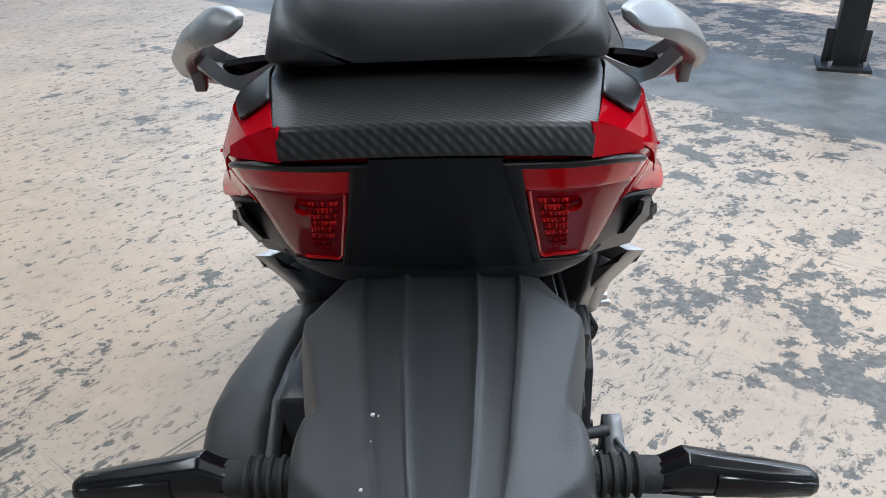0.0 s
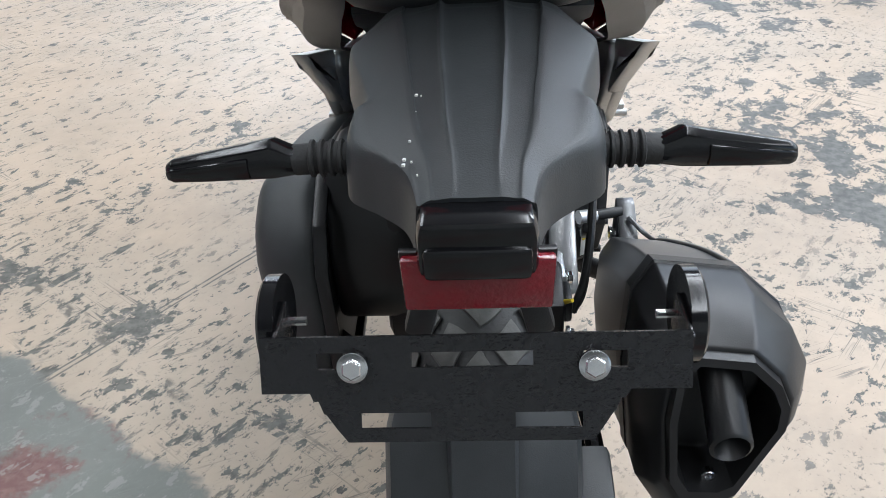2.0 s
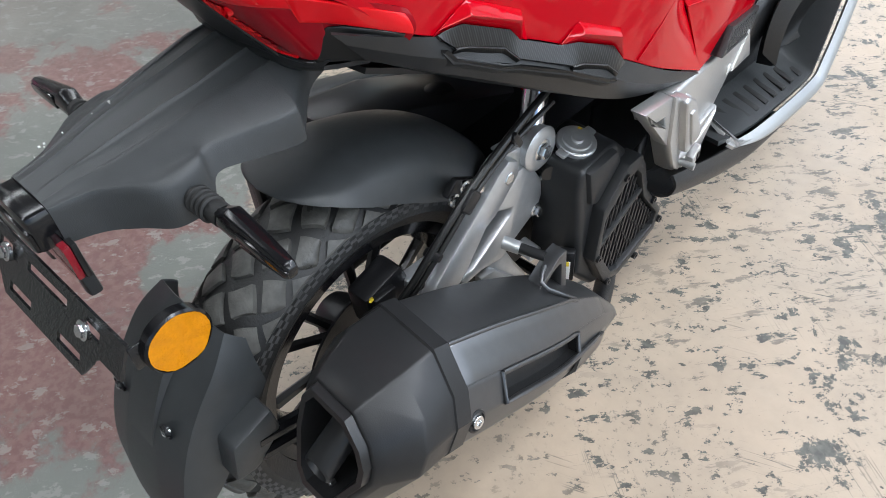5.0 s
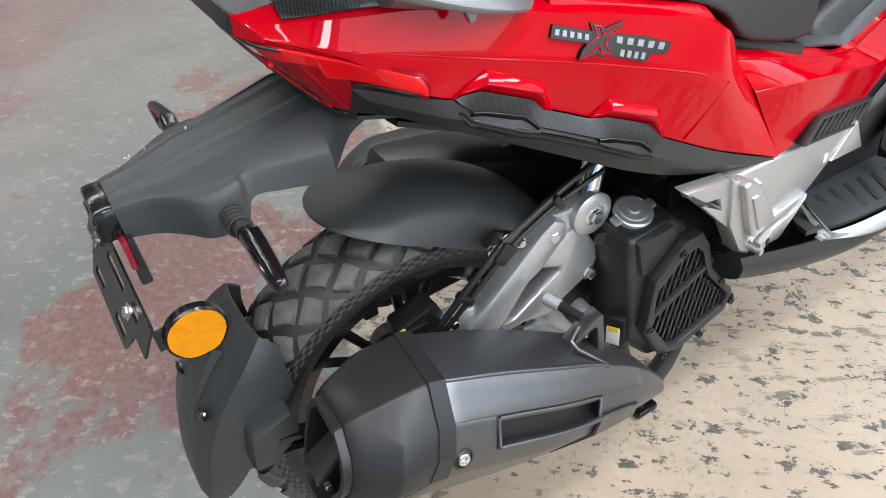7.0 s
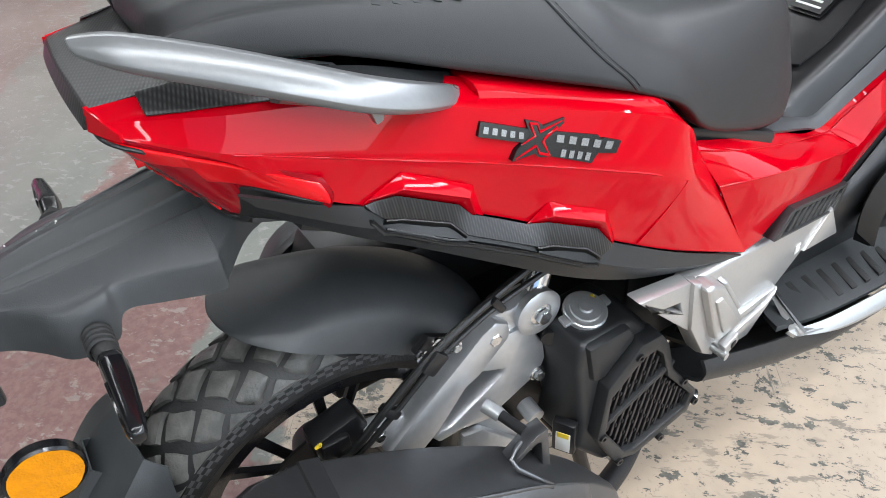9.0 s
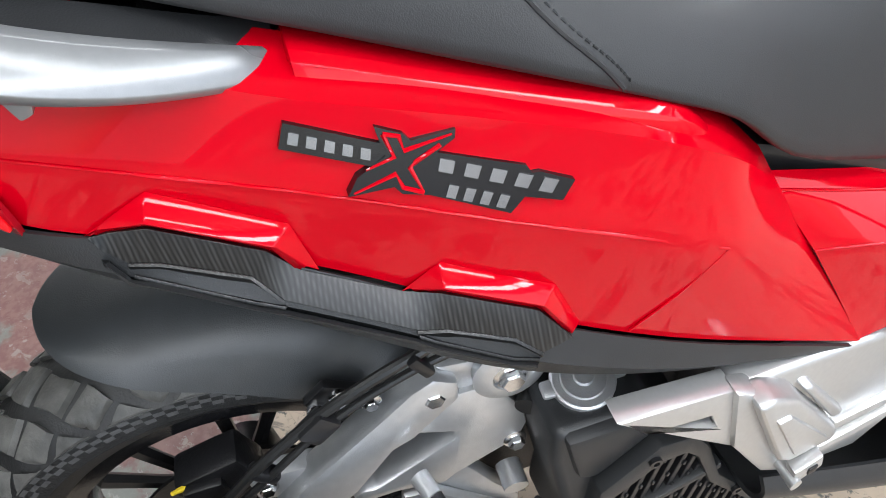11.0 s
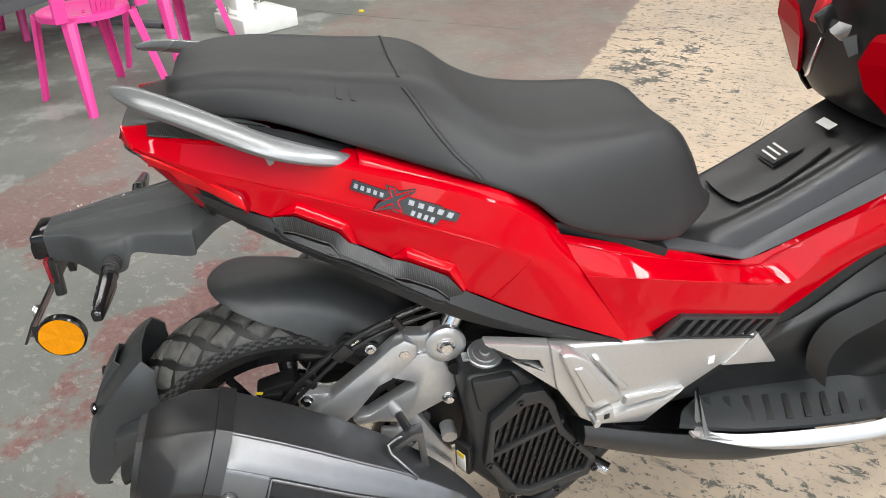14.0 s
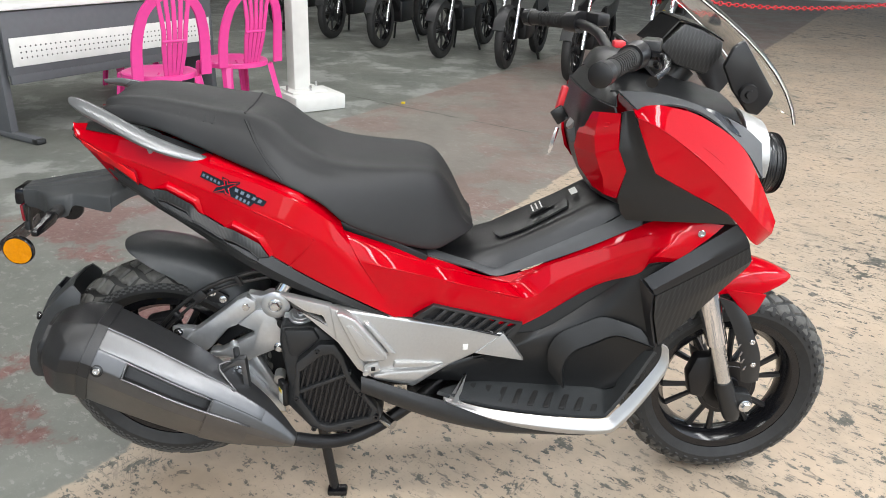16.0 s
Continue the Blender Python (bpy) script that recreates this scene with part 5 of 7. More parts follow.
part("outlet_lip", loft([hex_at(-0.140, 0.202, 0.461, 0.66, 0.72, 0.30), hex_at(-0.150, 0.202, 0.462, 0.64, 0.70, 0.30), hex_at(-0.150, 0.202, 0.462, 0.55, 0.61, 0.30), hex_at(-0.100, 0.202, 0.457, 0.55, 0.61, 0.30)], close=True), MUFFLER_CAP, cap, smooth=30)
part("outlet_pipe", loft([[Vector((0.204 + r * math.cos(a), y, z + r * math.sin(a))) for a in (2 * math.pi * k / 20 for k in range(20))] for y, z, r in ((-0.095, 0.490, 0.018), (-0.166, 0.452, 0.018), (-0.168, 0.452, 0.015), (-0.105, 0.485, 0.014))], close=True, caps=True), MUFFLER_CAP, cap, smooth=40)
bolt((0.196, -0.152, 0.400), cap, (0, -1, 0), 0.007, 0.005, STEEL, "socket", "screw")
def along_body(k, j0, j1, out=0.0):
    """Points on one long edge of the muffler body, pushed outwards."""
    pts = []
    for r in body_rows[j0:j1 + 1]:
        mid = sum(r, Vector()) / len(r)
        pts.append(r[k] + (r[k] - mid).normalized() * out)
    return pts


up, dn = along_body(4, 4, 13, 0.0005), along_body(5, 4, 13, 0.0005)
inn = Vector((-0.016, 0, -0.004))
deep_u, deep_d = [p + inn for p in up], [p + inn for p in dn]
part("side_slot", merge(loft([up, deep_u, deep_d, dn]), loft([[up[0], deep_u[0]], [dn[0], deep_d[0]]]), loft([[up[-1], deep_u[-1]], [dn[-1], deep_d[-1]]])), MUFFLER_CAP, muf, "dark recessed slot in the shield", 30)
loop = up + dn[::-1] + up[:2]
part("slot_rim", tube([p + Vector((0.0005, 0, 0)) for p in loop], 0.0034, 8), MUFFLER, muf, "rolled rim round the slot", 50)
part("shield_step", loft([[a + Vector((0.001, 0, 0)) for a in along_body(5, 13, 18, 0.004)], [a + Vector((0.001, 0, 0)) for a in along_body(6, 13, 18, 0.005)], along_body(7, 13, 18, 0.002)], 0, 0, 0.004), MUFFLER, muf, "", 40)
face = [[a.lerp(b, u) for a, b in zip(along_body(3, 1, 19, 0.003), along_body(4, 1, 19, 0.003))] for u in (0.06, 0.35, 0.65, 0.93)]
part("heat_shield", bevel(loft(face, 0, 0, 0.003), 0.001), SHIELD, muf, "satin grey heat shield", 40)
tops = along_body(3, 1, 15, 0.001)
part("shield_lip", tube(tops + [Vector((0.205, 0.196, 0.410)), Vector((0.190, 0.220, 0.416))], 0.0030, 8, 40), SHIELD, muf, "rolled edge of the heat shield", 60)
band = along_body(5, 4, 17, 0.003)
part("shield_rim", tube(band, [0.002, 0.003] + [0.0032] * (len(band) - 3) + [0.0015], 8, 48), MUFFLER, muf, "raised rim under the inset strip")
part("cap_band", loft([hex_at(-0.040, 0.205, 0.441, 1.012, 1.012), hex_at(-0.040, 0.205, 0.441, 1.03, 1.03), hex_at(-0.060, 0.205, 0.450, 1.032, 1.032), hex_at(-0.062, 0.205, 0.450, 1.0, 1.0)], close=True), MUFFLER_CAP, muf, "black band round the muffler end", 25)
ear = part("hanger", frame_prism([(0.165, 0.372), (0.200, 0.399), (0.236, 0.424), (0.252, 0.426), (0.257, 0.360), (0.268, 0.308), (0.215, 0.345)], [(0.204, 0.391), (0.226, 0.407), (0.238, 0.411), (0.243, 0.408), (0.246, 0.365), (0.243, 0.348), (0.222, 0.366)], 0.178, 0.200, "x", 0.004), MUFFLER, muf, "grey looped hanger plate")
part("hanger_sleeve", tube([(0.126, 0.214, 0.423), (0.148, 0.222, 0.420)], 0.0090, 14), ALLOY, ear)
part("hanger_rubber", tube([(0.146, 0.222, 0.420), (0.182, 0.232, 0.418)], 0.0070, 14), MUFFLER_CAP, ear)
bolt((0.172, 0.234, 0.384), ear, (1, 0, 0), 0.006, 0.006, STEEL)
for (x, y, z), dr in (((0.285, -0.023, 0.449), (1, 0, 0.25)), ((0.250, 0.248, 0.318), (1, 0, 0.3)), ((0.184, 0.012, 0.502), (0.35, 0, 1))):
    part("screw_cup", turned(revolve([(0.013, -0.004), (0.013, 0.0015), (0.0105, 0.0025), (0.0095, 0.0), (0, 0.0)], (0, 0, 0), "x", 24), dr, (x, y, z)), MUFFLER_CAP, muf)
    bolt((x, y, z), muf, dr, 0.0075, 0.005, STEEL, "socket", "screw")
part("header_pipe", tube([(0.205, 0.345, 0.225), (0.17, 0.42, 0.190), (0.13, 0.50, 0.185), (0.09, 0.60, 0.23), (0.05, 0.70, 0.30)], 0.016, 14, 24), DARK, muf, "blackened header pipe")

# ---- engine and radiator ----
eng = part("engine_case", box(-0.02, 0.42, 0.345, 0.16, 0.30, 0.22, 0.02), DARK, bike, "dark engine and gearbox castings")
part("crankcase", box(0.0, 0.60, 0.36, 0.14, 0.20, 0.18, 0.02), DARK, eng)
part("gearbox", box(-0.085, 0.22, 0.42, 0.05, 0.26, 0.20, 0.02), DARK, eng)
part("under_tray", loft([[(-0.10, 0.05, 0.755), (0, 0.04, 0.757), (0.10, 0.05, 0.755)], [(-0.12, 0.20, 0.69), (0, 0.20, 0.66), (0.12, 0.20, 0.69)], [(-0.14, 0.38, 0.62), (0, 0.38, 0.57), (0.14, 0.38, 0.62)], [(-0.15, 0.52, 0.55), (0, 0.52, 0.52), (0.15, 0.52, 0.55)]], 12, 12, 0.006), BLACK_SATIN, bike, "black under-seat tray")
part("cylinder", merge(*[box(0.0, 0.72 - i * 0.012, 0.38, 0.12, 0.006, 0.12, 0.002) for i in range(8)]), ALLOY, eng, "finned cylinder")
part("oil_filler", tube([(0.085, 0.306, 0.322), (0.112, 0.306, 0.318)], [0.013, 0.013], 18), ALLOY, eng, "alloy filler plug")
cvt = [(0.046, 0.470), (0.046, 0.340), (0.052, 0.272), (0.10, 0.250), (0.24, 0.262), (0.40, 0.320), (0.50, 0.34), (0.53, 0.40), (0.48, 0.455), (0.36, 0.500), (0.22, 0.540), (0.13, 0.553), (0.07, 0.520)]
part("belt_cover", prism(cvt, -0.166, -0.250, "x", 0.034, 5, 0.86), MATTE_GREY, bike, "large matte black belt drive cover", 40)
part("belt_case", prism([(0.08, 0.47), (0.09, 0.37), (0.45, 0.33), (0.50, 0.44), (0.24, 0.545), (0.12, 0.566)], -0.045, -0.166, "x", 0.012), BLACK_SATIN, bike)
case_label = part("case_label", box(-0.130, 0.034, 0.318, 0.052, 0.0015, 0.026, 0.0003), STICKER, bike, "white printed label on the gearbox")
part("label_plate", box(-0.130, 0.048, 0.318, 0.056, 0.026, 0.034, 0.003), BLACK_SATIN, case_label)
for k in range(6):
    part("printed_bar", box(-0.146 + 0.005 * k, 0.0328, 0.318, 0.0022 if k % 2 else 0.0012, 0.0008, 0.012, 0.0001), DARK, case_label)
part("cover_seam", frame_prism([(y * 1.0, z) for y, z in cvt], [(0.2 + (y - 0.2) * 0.95, 0.46 + (z - 0.46) * 0.93) for y, z in cvt], -0.158, -0.173, "x", 0.002), BLACK_SATIN, bike)
part("stand_tang", tube([(-0.16, 0.10, 0.34), (-0.19, 0.07, 0.315), (-0.205, 0.05, 0.31)], [0.010, 0.010, 0.013], 10), BLACK_SATIN, bike)

rad_out = [(0.322, 0.492), (0.407, 0.494), (0.450, 0.449), (0.466, 0.410), (0.477, 0.360), (0.517, 0.318), (0.551, 0.270), (0.541, 0.238), (0.463, 0.207), (0.421, 0.207), (0.380, 0.221), (0.326, 0.288), (0.334, 0.334), (0.318, 0.450)]
rad = part("radiator_cover", prism(rad_out, 0.080, 0.168, "x", 0.010, 3, 0.97), BLACK, bike, "matte black radiator cover with a slatted grille", 35)
g_out = [(0.358, 0.410), (0.410, 0.458), (0.442, 0.458), (0.459, 0.430), (0.477, 0.372), (0.535, 0.292), (0.525, 0.255), (0.425, 0.228), (0.384, 0.244), (0.347, 0.318)]
g_in = [(0.366, 0.388), (0.414, 0.430), (0.436, 0.433), (0.449, 0.418), (0.468, 0.362), (0.522, 0.292), (0.515, 0.269), (0.424, 0.244), (0.402, 0.253), (0.362, 0.322)]
part("cover_brow", prism([(0.330, 0.486), (0.398, 0.488), (0.412, 0.462), (0.360, 0.414), (0.342, 0.420)], 0.150, 0.176, "x", 0.006, 2, 0.94), BLACK, rad, smooth=35)
part("grille_frame", frame_prism(g_out, g_in, 0.160, 0.188, "x", 0.003), BLACK, rad, smooth=25)
part("grille_back", prism(g_in, 0.164, 0.171, "x", 0), DARK, rad, smooth=0)


def in_poly(p, poly):
    ok = False
    for (x1, y1), (x2, y2) in zip(poly, poly[1:] + poly[:1]):
        if (y1 > p[1]) != (y2 > p[1]) and p[0] < (x2 - x1) * (p[1] - y1) / (y2 - y1) + x1:
            ok = not ok
    return ok


for i in range(17):
    # slats run up and forward across the opening, each with a row of small raised tips
    y0 = 0.318 + 0.0118 * i
    pts = [(y0 + 0.052 * u, 0.235 + 0.23 * u) for u in [k / 60 for k in range(61)]]
    keep = [p for p in pts if in_poly(p, g_in)]
    if len(keep) > 6:
        a, b = keep[0], keep[-1]
        q = [(a[0] - 0.0026, a[1]), (a[0] + 0.0026, a[1]), (b[0] + 0.0026, b[1]), (b[0] - 0.0026, b[1])]
        tips = [box(0.1805, keep[k][0] + 0.002, keep[k][1], 0.003, 0.003, 0.006, 0.001, (-14, 0, 0)) for k in range(3 + (i * 4) % 7, len(keep) - 2, 9)]
        part("grille_slat", merge(prism(q, 0.170, 0.180, "x", 0.001), *tips), BLACK_SATIN, rad, smooth=20)
part("grille_bar", prism([(0.360, 0.329), (0.478, 0.381), (0.477, 0.389), (0.361, 0.338)], 0.172, 0.186, "x", 0.0015), BLACK, rad)
for y, z in ((0.405, 0.440), (0.356, 0.318), (0.470, 0.236), (0.532, 0.272), (0.500, 0.334), (0.392, 0.240)):
    part("screw_boss", revolve([(0.0, 0.182), (0.006, 0.182), (0.006, 0.192), (0.003, 0.192), (0.003, 0.184)], (0, y, z), "x", 14), BLACK_SATIN, rad)
capm = merge(revolve([(0, 0.0), (0.024, 0.0), (0.028, 0.003), (0.028, 0.009), (0.026, 0.0105), (0.020, 0.0105), (0.019, 0.013), (0.009, 0.013), (0.008, 0.0165), (0.0, 0.017)], (0, 0, 0), "x", 28), box(0.006, 0.028, 0, 0.007, 0.018, 0.016, 0.003), box(0.006, -0.028, 0, 0.007, 0.018, 0.016, 0.003))
part("radiator_cap", turned(capm, (0.25, 0, 1), (0.126, 0.365, 0.490)), ALLOY, rad, "steel pressure cap with yellow paint mark")
part("cap_mark", turned(box(0.0125, 0.018, 0.01, 0.002, 0.006, 0.006, 0.0005), (0.25, 0, 1), (0.126, 0.365, 0.489)), YELLOW, rad)
part("hose_stub", tube([(0.09, 0.335, 0.468), (0.12, 0.318, 0.468)], 0.011, 14), CABLE, rad)
tagp = part("sensor_box", box(0.152, 0.322, 0.312, 0.014, 0.032, 0.058, 0.003, (0, 0, -58)), BLACK_SATIN, rad, "small black box with a printed label")
part("label_white", box(0.1560, 0.3155, 0.306, 0.001, 0.020, 0.036, 0.0002, (0, 0, -58)), STICKER, tagp, "white label")
part("label_yellow", box(0.1564, 0.3149, 0.320, 0.001, 0.016, 0.009, 0.0002, (0, 0, -58)), YELLOW, tagp, "yellow label")

# centre stand
stand = part("centre_stand", tube([(0.09, 0.395, 0.20), (0.105, 0.412, 0.10), (0.120, 0.428, 0.014)], 0.0115, 12), GLOSS_BLACK, bike, "black tubular centre stand")
part("stand_foot", box(0.124, 0.435, 0.008, 0.030, 0.048, 0.016, 0.005), GLOSS_BLACK, stand)
part("stand_leg", tube([(-0.09, 0.395, 0.20), (-0.105, 0.412, 0.10), (-0.120, 0.428, 0.014)], 0.0115, 12), GLOSS_BLACK, stand)
part("stand_foot", box(-0.124, 0.435, 0.008, 0.030, 0.048, 0.016, 0.005), GLOSS_BLACK, stand)
part("stand_bar", tube([(-0.10, 0.405, 0.15), (0.10, 0.405, 0.15)], 0.010, 12), GLOSS_BLACK, stand)
part("stand_pivot", tube([(0.10, 0.50, 0.245), (0.165, 0.57, 0.232)], [0.014, 0.012], 12), STEEL, stand)

# ---- silver foot peg guard: its face leans in towards the waist ----
def slant(bm, b=-0.163, y0=0.447):
    for v in bm.verts:
        v.co.x += b * (v.co.y - y0)
    return bm


g_r, g_l = pair("peg_guard", lambda: slant(prism([(0.441, 0.560), (0.616, 0.517), (0.813, 0.469), (0.865, 0.393), (0.748, 0.424), (0.688, 0.397), (0.614, 0.350), (0.530, 0.376), (0.499, 0.401), (0.457, 0.475), (0.435, 0.536)], 0.186, 0.212, "x", 0.006, 3)), SILVER, bike, "silver painted foot peg guard", 30)
for s, g in ((1, g_r), (-1, g_l)):
    bits = {
        "guard_tip": frame_prism([(0.339, 0.599), (0.440, 0.565), (0.454, 0.477)], [(0.381, 0.560), (0.422, 0.545), (0.430, 0.525)], 0.194, 0.216, "x", 0.004),
        "guard_post": prism([(0.436, 0.569), (0.459, 0.556), (0.520, 0.407), (0.523, 0.387), (0.492, 0.413), (0.449, 0.487)], 0.200, 0.222, "x", 0.005),
        "folded_peg": prism([(0.448, 0.558), (0.462, 0.559), (0.491, 0.539), (0.558, 0.445), (0.554, 0.433), (0.507, 0.435), (0.495, 0.445)], 0.208, 0.234, "x", 0.005, 3, 0.96),
        "peg_pad": prism([(0.469, 0.530), (0.483, 0.529), (0.542, 0.452), (0.506, 0.452)], 0.230, 0.2375, "x", 0.002, 2, 0.94),
        "peg_hinge": merge(box(0.236, 0.525, 0.424, 0.014, 0.030, 0.020, 0.003, (12, 0, 0)), tube([(0.222, 0.511, 0.416), (0.246, 0.511, 0.416)], 0.006, 14)),
        "guard_foot": prism([(0.563, 0.401), (0.642, 0.399), (0.680, 0.409), (0.607, 0.364), (0.524, 0.390), (0.529, 0.398)], 0.200, 0.224, "x", 0.005),
        "guard_rib": prism([(0.568, 0.425), (0.682, 0.410), (0.646, 0.402), (0.564, 0.408)], 0.206, 0.220, "x", 0.004, 2, 0.9),
        "guard_ridge": prism([(0.502, 0.530), (0.513, 0.529), (0.580, 0.436), (0.565, 0.435)], 0.206, 0.222, "x", 0.005, 3, 0.8),
        "guard_crease": prism([(0.802, 0.466), (0.810, 0.473), (0.861, 0.398), (0.748, 0.427)], 0.200, 0.2155, "x", 0.002),
    }
    for nm, b_ in bits.items():
        b_ = slant(b_)
        part(nm, b_ if s > 0 else mirror_bm(b_), SILVER, g, smooth=30)
    slot = slant(box(0.2436, 0.527, 0.425, 0.002, 0.009, 0.009, 0.0005))
    part("hinge_slot", slot if s > 0 else mirror_bm(slot), DARK, g)
    mk = slant(box(0.2130, 0.726, 0.444, 0.002, 0.012, 0.014, 0.0005))
    part("guard_mark", mk if s > 0 else mirror_bm(mk), STICKER, g)

# ---- red lower fairing ----
MID = [
    [(0.164, 0.454, 0.718), (0.150, 0.555, 0.678), (0.130, 0.677, 0.632), (0.110, 0.792, 0.589), (0.104, 0.915, 0.629), (0.112, 1.028, 0.684), (0.140, 1.105, 0.736), (0.170, 1.166, 0.752), (0.182, 1.245, 0.748)],
    [(0.171, 0.467, 0.704), (0.164, 0.566, 0.666), (0.142, 0.693, 0.619), (0.114, 0.818, 0.577), (0.117, 0.908, 0.624), (0.125, 1.028, 0.672), (0.155, 1.104, 0.713), (0.182, 1.157, 0.731), (0.186, 1.225, 0.728)],
    [(0.186, 0.498, 0.653), (0.192, 0.581, 0.639), (0.178, 0.699, 0.605), (0.142, 0.851, 0.553), (0.134, 0.919, 0.590), (0.134, 1.029, 0.639), (0.165, 1.103, 0.683), (0.190, 1.137, 0.702), (0.188, 1.190, 0.698)],
    [(0.186, 0.534, 0.592), (0.187, 0.612, 0.577), (0.170, 0.712, 0.550), (0.143, 0.840, 0.523), (0.131, 0.918, 0.550), (0.131, 1.024, 0.597), (0.160, 1.097, 0.645), (0.188, 1.107, 0.676), (0.186, 1.165, 0.672)],
    [(0.187, 0.570, 0.528), (0.178, 0.627, 0.522), (0.160, 0.724, 0.504), (0.143, 0.818, 0.481), (0.128, 0.873, 0.489), (0.124, 1.008, 0.577), (0.150, 1.089, 0.619), (0.170, 1.108, 0.654), (0.180, 1.157, 0.663)],
]
mid_r, mid_l = pair("lower_fairing", lambda: creased(MID, 48, 5), RED, bike, "glossy red lower side fairing", 32)
crease("fairing_crease", MID[1][0:4], 0.0012, mid_r, mid_l, 24)
crease("fairing_crease", MID[2][0:4], 0.0011, mid_r, mid_l, 24)
crease("fairing_crease", [MID[1][3], Vector(MID[1][3]).lerp(Vector(MID[2][3]), 0.5) + Vector((0.002, 0, 0)), MID[2][3]], 0.0011, mid_r, mid_l, 12)
crease("fairing_crease", MID[1][3:7], 0.0011, mid_r, mid_l, 24)
for s, m in ((1, mid_r), (-1, mid_l)):
    for i in range(8):
        u = i / 7
        ty, tz = 0.675 + 0.164 * u, 0.544 + -0.053 * u
        ly, lz = 0.650 + 0.157 * u, 0.520 + -0.053 * u
        sl = slant(prism([(ty, tz), (ty + 0.0122, tz - 0.001), (ly + 0.0122, lz - 0.001), (ly, lz)], 0.186, 0.198, "x", 0.002), -0.225, 0.615)
        part("vent_slat", sl if s > 0 else mirror_bm(sl), BLACK, m, "black vent slat")
    fr = slant(frame_prism([(0.609, 0.531), (0.652, 0.558), (0.853, 0.492), (0.833, 0.454)], [(0.628, 0.528), (0.658, 0.550), (0.837, 0.491), (0.819, 0.463)], 0.180, 0.199, "x", 0.002), -0.225, 0.615)
    part("vent_frame", fr if s > 0 else mirror_bm(fr), BLACK, m)
    bk = slant(prism([(0.609, 0.531), (0.652, 0.558), (0.853, 0.492), (0.833, 0.454)], 0.178, 0.189, "x", 0), -0.225, 0.615)
    part("vent_back", bk if s > 0 else mirror_bm(bk), DARK, m)
    bolt((s * 0.187, 1.198, 0.731), m, (s, 0, 0), 0.008, 0.004, STEEL, "socket", "screw")

# grey edge strip and dark tunnel between seat and leg shield
rows = []
for y, z, ze in ((0.60, 0.649, 0.659), (0.70, 0.634, 0.627), (0.78, 0.649, 0.604), (0.84, 0.674, 0.625), (0.92, 0.716, 0.665), (1.00, 0.761, 0.704), (1.06, 0.787, 0.741), (1.14, 0.812, 0.775)):
    half = [(0, z), (0.05, z - 0.001), (0.080, z - 0.008), (0.10, ze + 0.001)]
    rows.append([(-x, y, zz) for x, zz in half[:0:-1]] + [(x, y, zz) for x, zz in half])
part("tunnel", loft(rows, 20, 28, 0.004), BLACK_SATIN, bike, "dark plastic centre tunnel", 50)
strip = lambda: loft([[(0.098, 0.560, 0.655), (0.098, 0.603, 0.659), (0.098, 0.679, 0.634), (0.098, 0.740, 0.615), (0.098, 0.788, 0.602), (0.098, 0.829, 0.619), (0.098, 0.868, 0.639), (0.098, 0.973, 0.691), (0.098, 1.041, 0.724), (0.105, 1.090, 0.768)],
                      [(0.124, 0.560, 0.669), (0.121, 0.603, 0.663), (0.114, 0.679, 0.636), (0.109, 0.740, 0.615), (0.105, 0.788, 0.600), (0.104, 0.829, 0.614), (0.103, 0.868, 0.630), (0.104, 0.973, 0.678), (0.108, 1.041, 0.712), (0.120, 1.090, 0.750)],
                      [(0.150, 0.560, 0.677), (0.143, 0.603, 0.661), (0.131, 0.679, 0.632), (0.120, 0.740, 0.609), (0.112, 0.788, 0.591), (0.109, 0.829, 0.602), (0.107, 0.868, 0.615), (0.109, 0.973, 0.658), (0.118, 1.041, 0.694), (0.136, 1.090, 0.727)]], 36, 8, 0.004)
pair("edge_strip", strip, GREY_PLASTIC, bike, "grey plastic edge strip", 40)
lid = part("tank_lid", loft([[(-0.055, 0.800, 0.676), (-0.03, 0.79, 0.675), (0.03, 0.79, 0.675), (0.055, 0.800, 0.676)], [(-0.06, 0.86, 0.704), (0, 0.86, 0.706), (0.02, 0.86, 0.706), (0.06, 0.86, 0.704)], [(-0.05, 0.945, 0.751), (0, 0.95, 0.755), (0.02, 0.95, 0.755), (0.05, 0.945, 0.751)]], 12, 10, 0.004), BLACK_SATIN, bike, "fuel lid with a printed caution label")
for k, (yy, zz) in enumerate(((0.895, 0.7315),)):
    part("caution_label", loft([[(-0.026, 0.868, 0.7145), (0.026, 0.868, 0.7145)], [(-0.026, 0.918, 0.7425), (0.026, 0.918, 0.7425)]], 0, 0, 0.001), BLACK_SATIN, lid, "black caution label with white print", 0)
    part("label_head", loft([[(-0.024, 0.870, 0.7184), (0.024, 0.870, 0.7184)], [(-0.024, 0.904, 0.7375), (0.024, 0.904, 0.7375)]], 0, 0, 0.0008), BLACK_SATIN, lid, smooth=0)
    for i in range(3):
        y = 0.876 + i * 0.009
        z = 0.7222 + i * 0.00505
        part("label_bar", loft([[(-0.022, y, z + 0.0008), (0.018 - 0.004 * (i % 2), y, z + 0.0008)], [(-0.022, y + 0.003, z + 0.0025), (0.018 - 0.004 * (i % 2), y + 0.003, z + 0.0025)]], 0, 0, 0.0006), STICKER, lid, smooth=0)
part("small_label", loft([[(-0.012, 0.958, 0.7665), (0.022, 0.958, 0.7665)], [(-0.012, 0.972, 0.7735), (0.022, 0.972, 0.7735)]], 0, 0, 0.001), STICKER, lid, "small printed tag", 0)
lid.location.z -= 0.0145

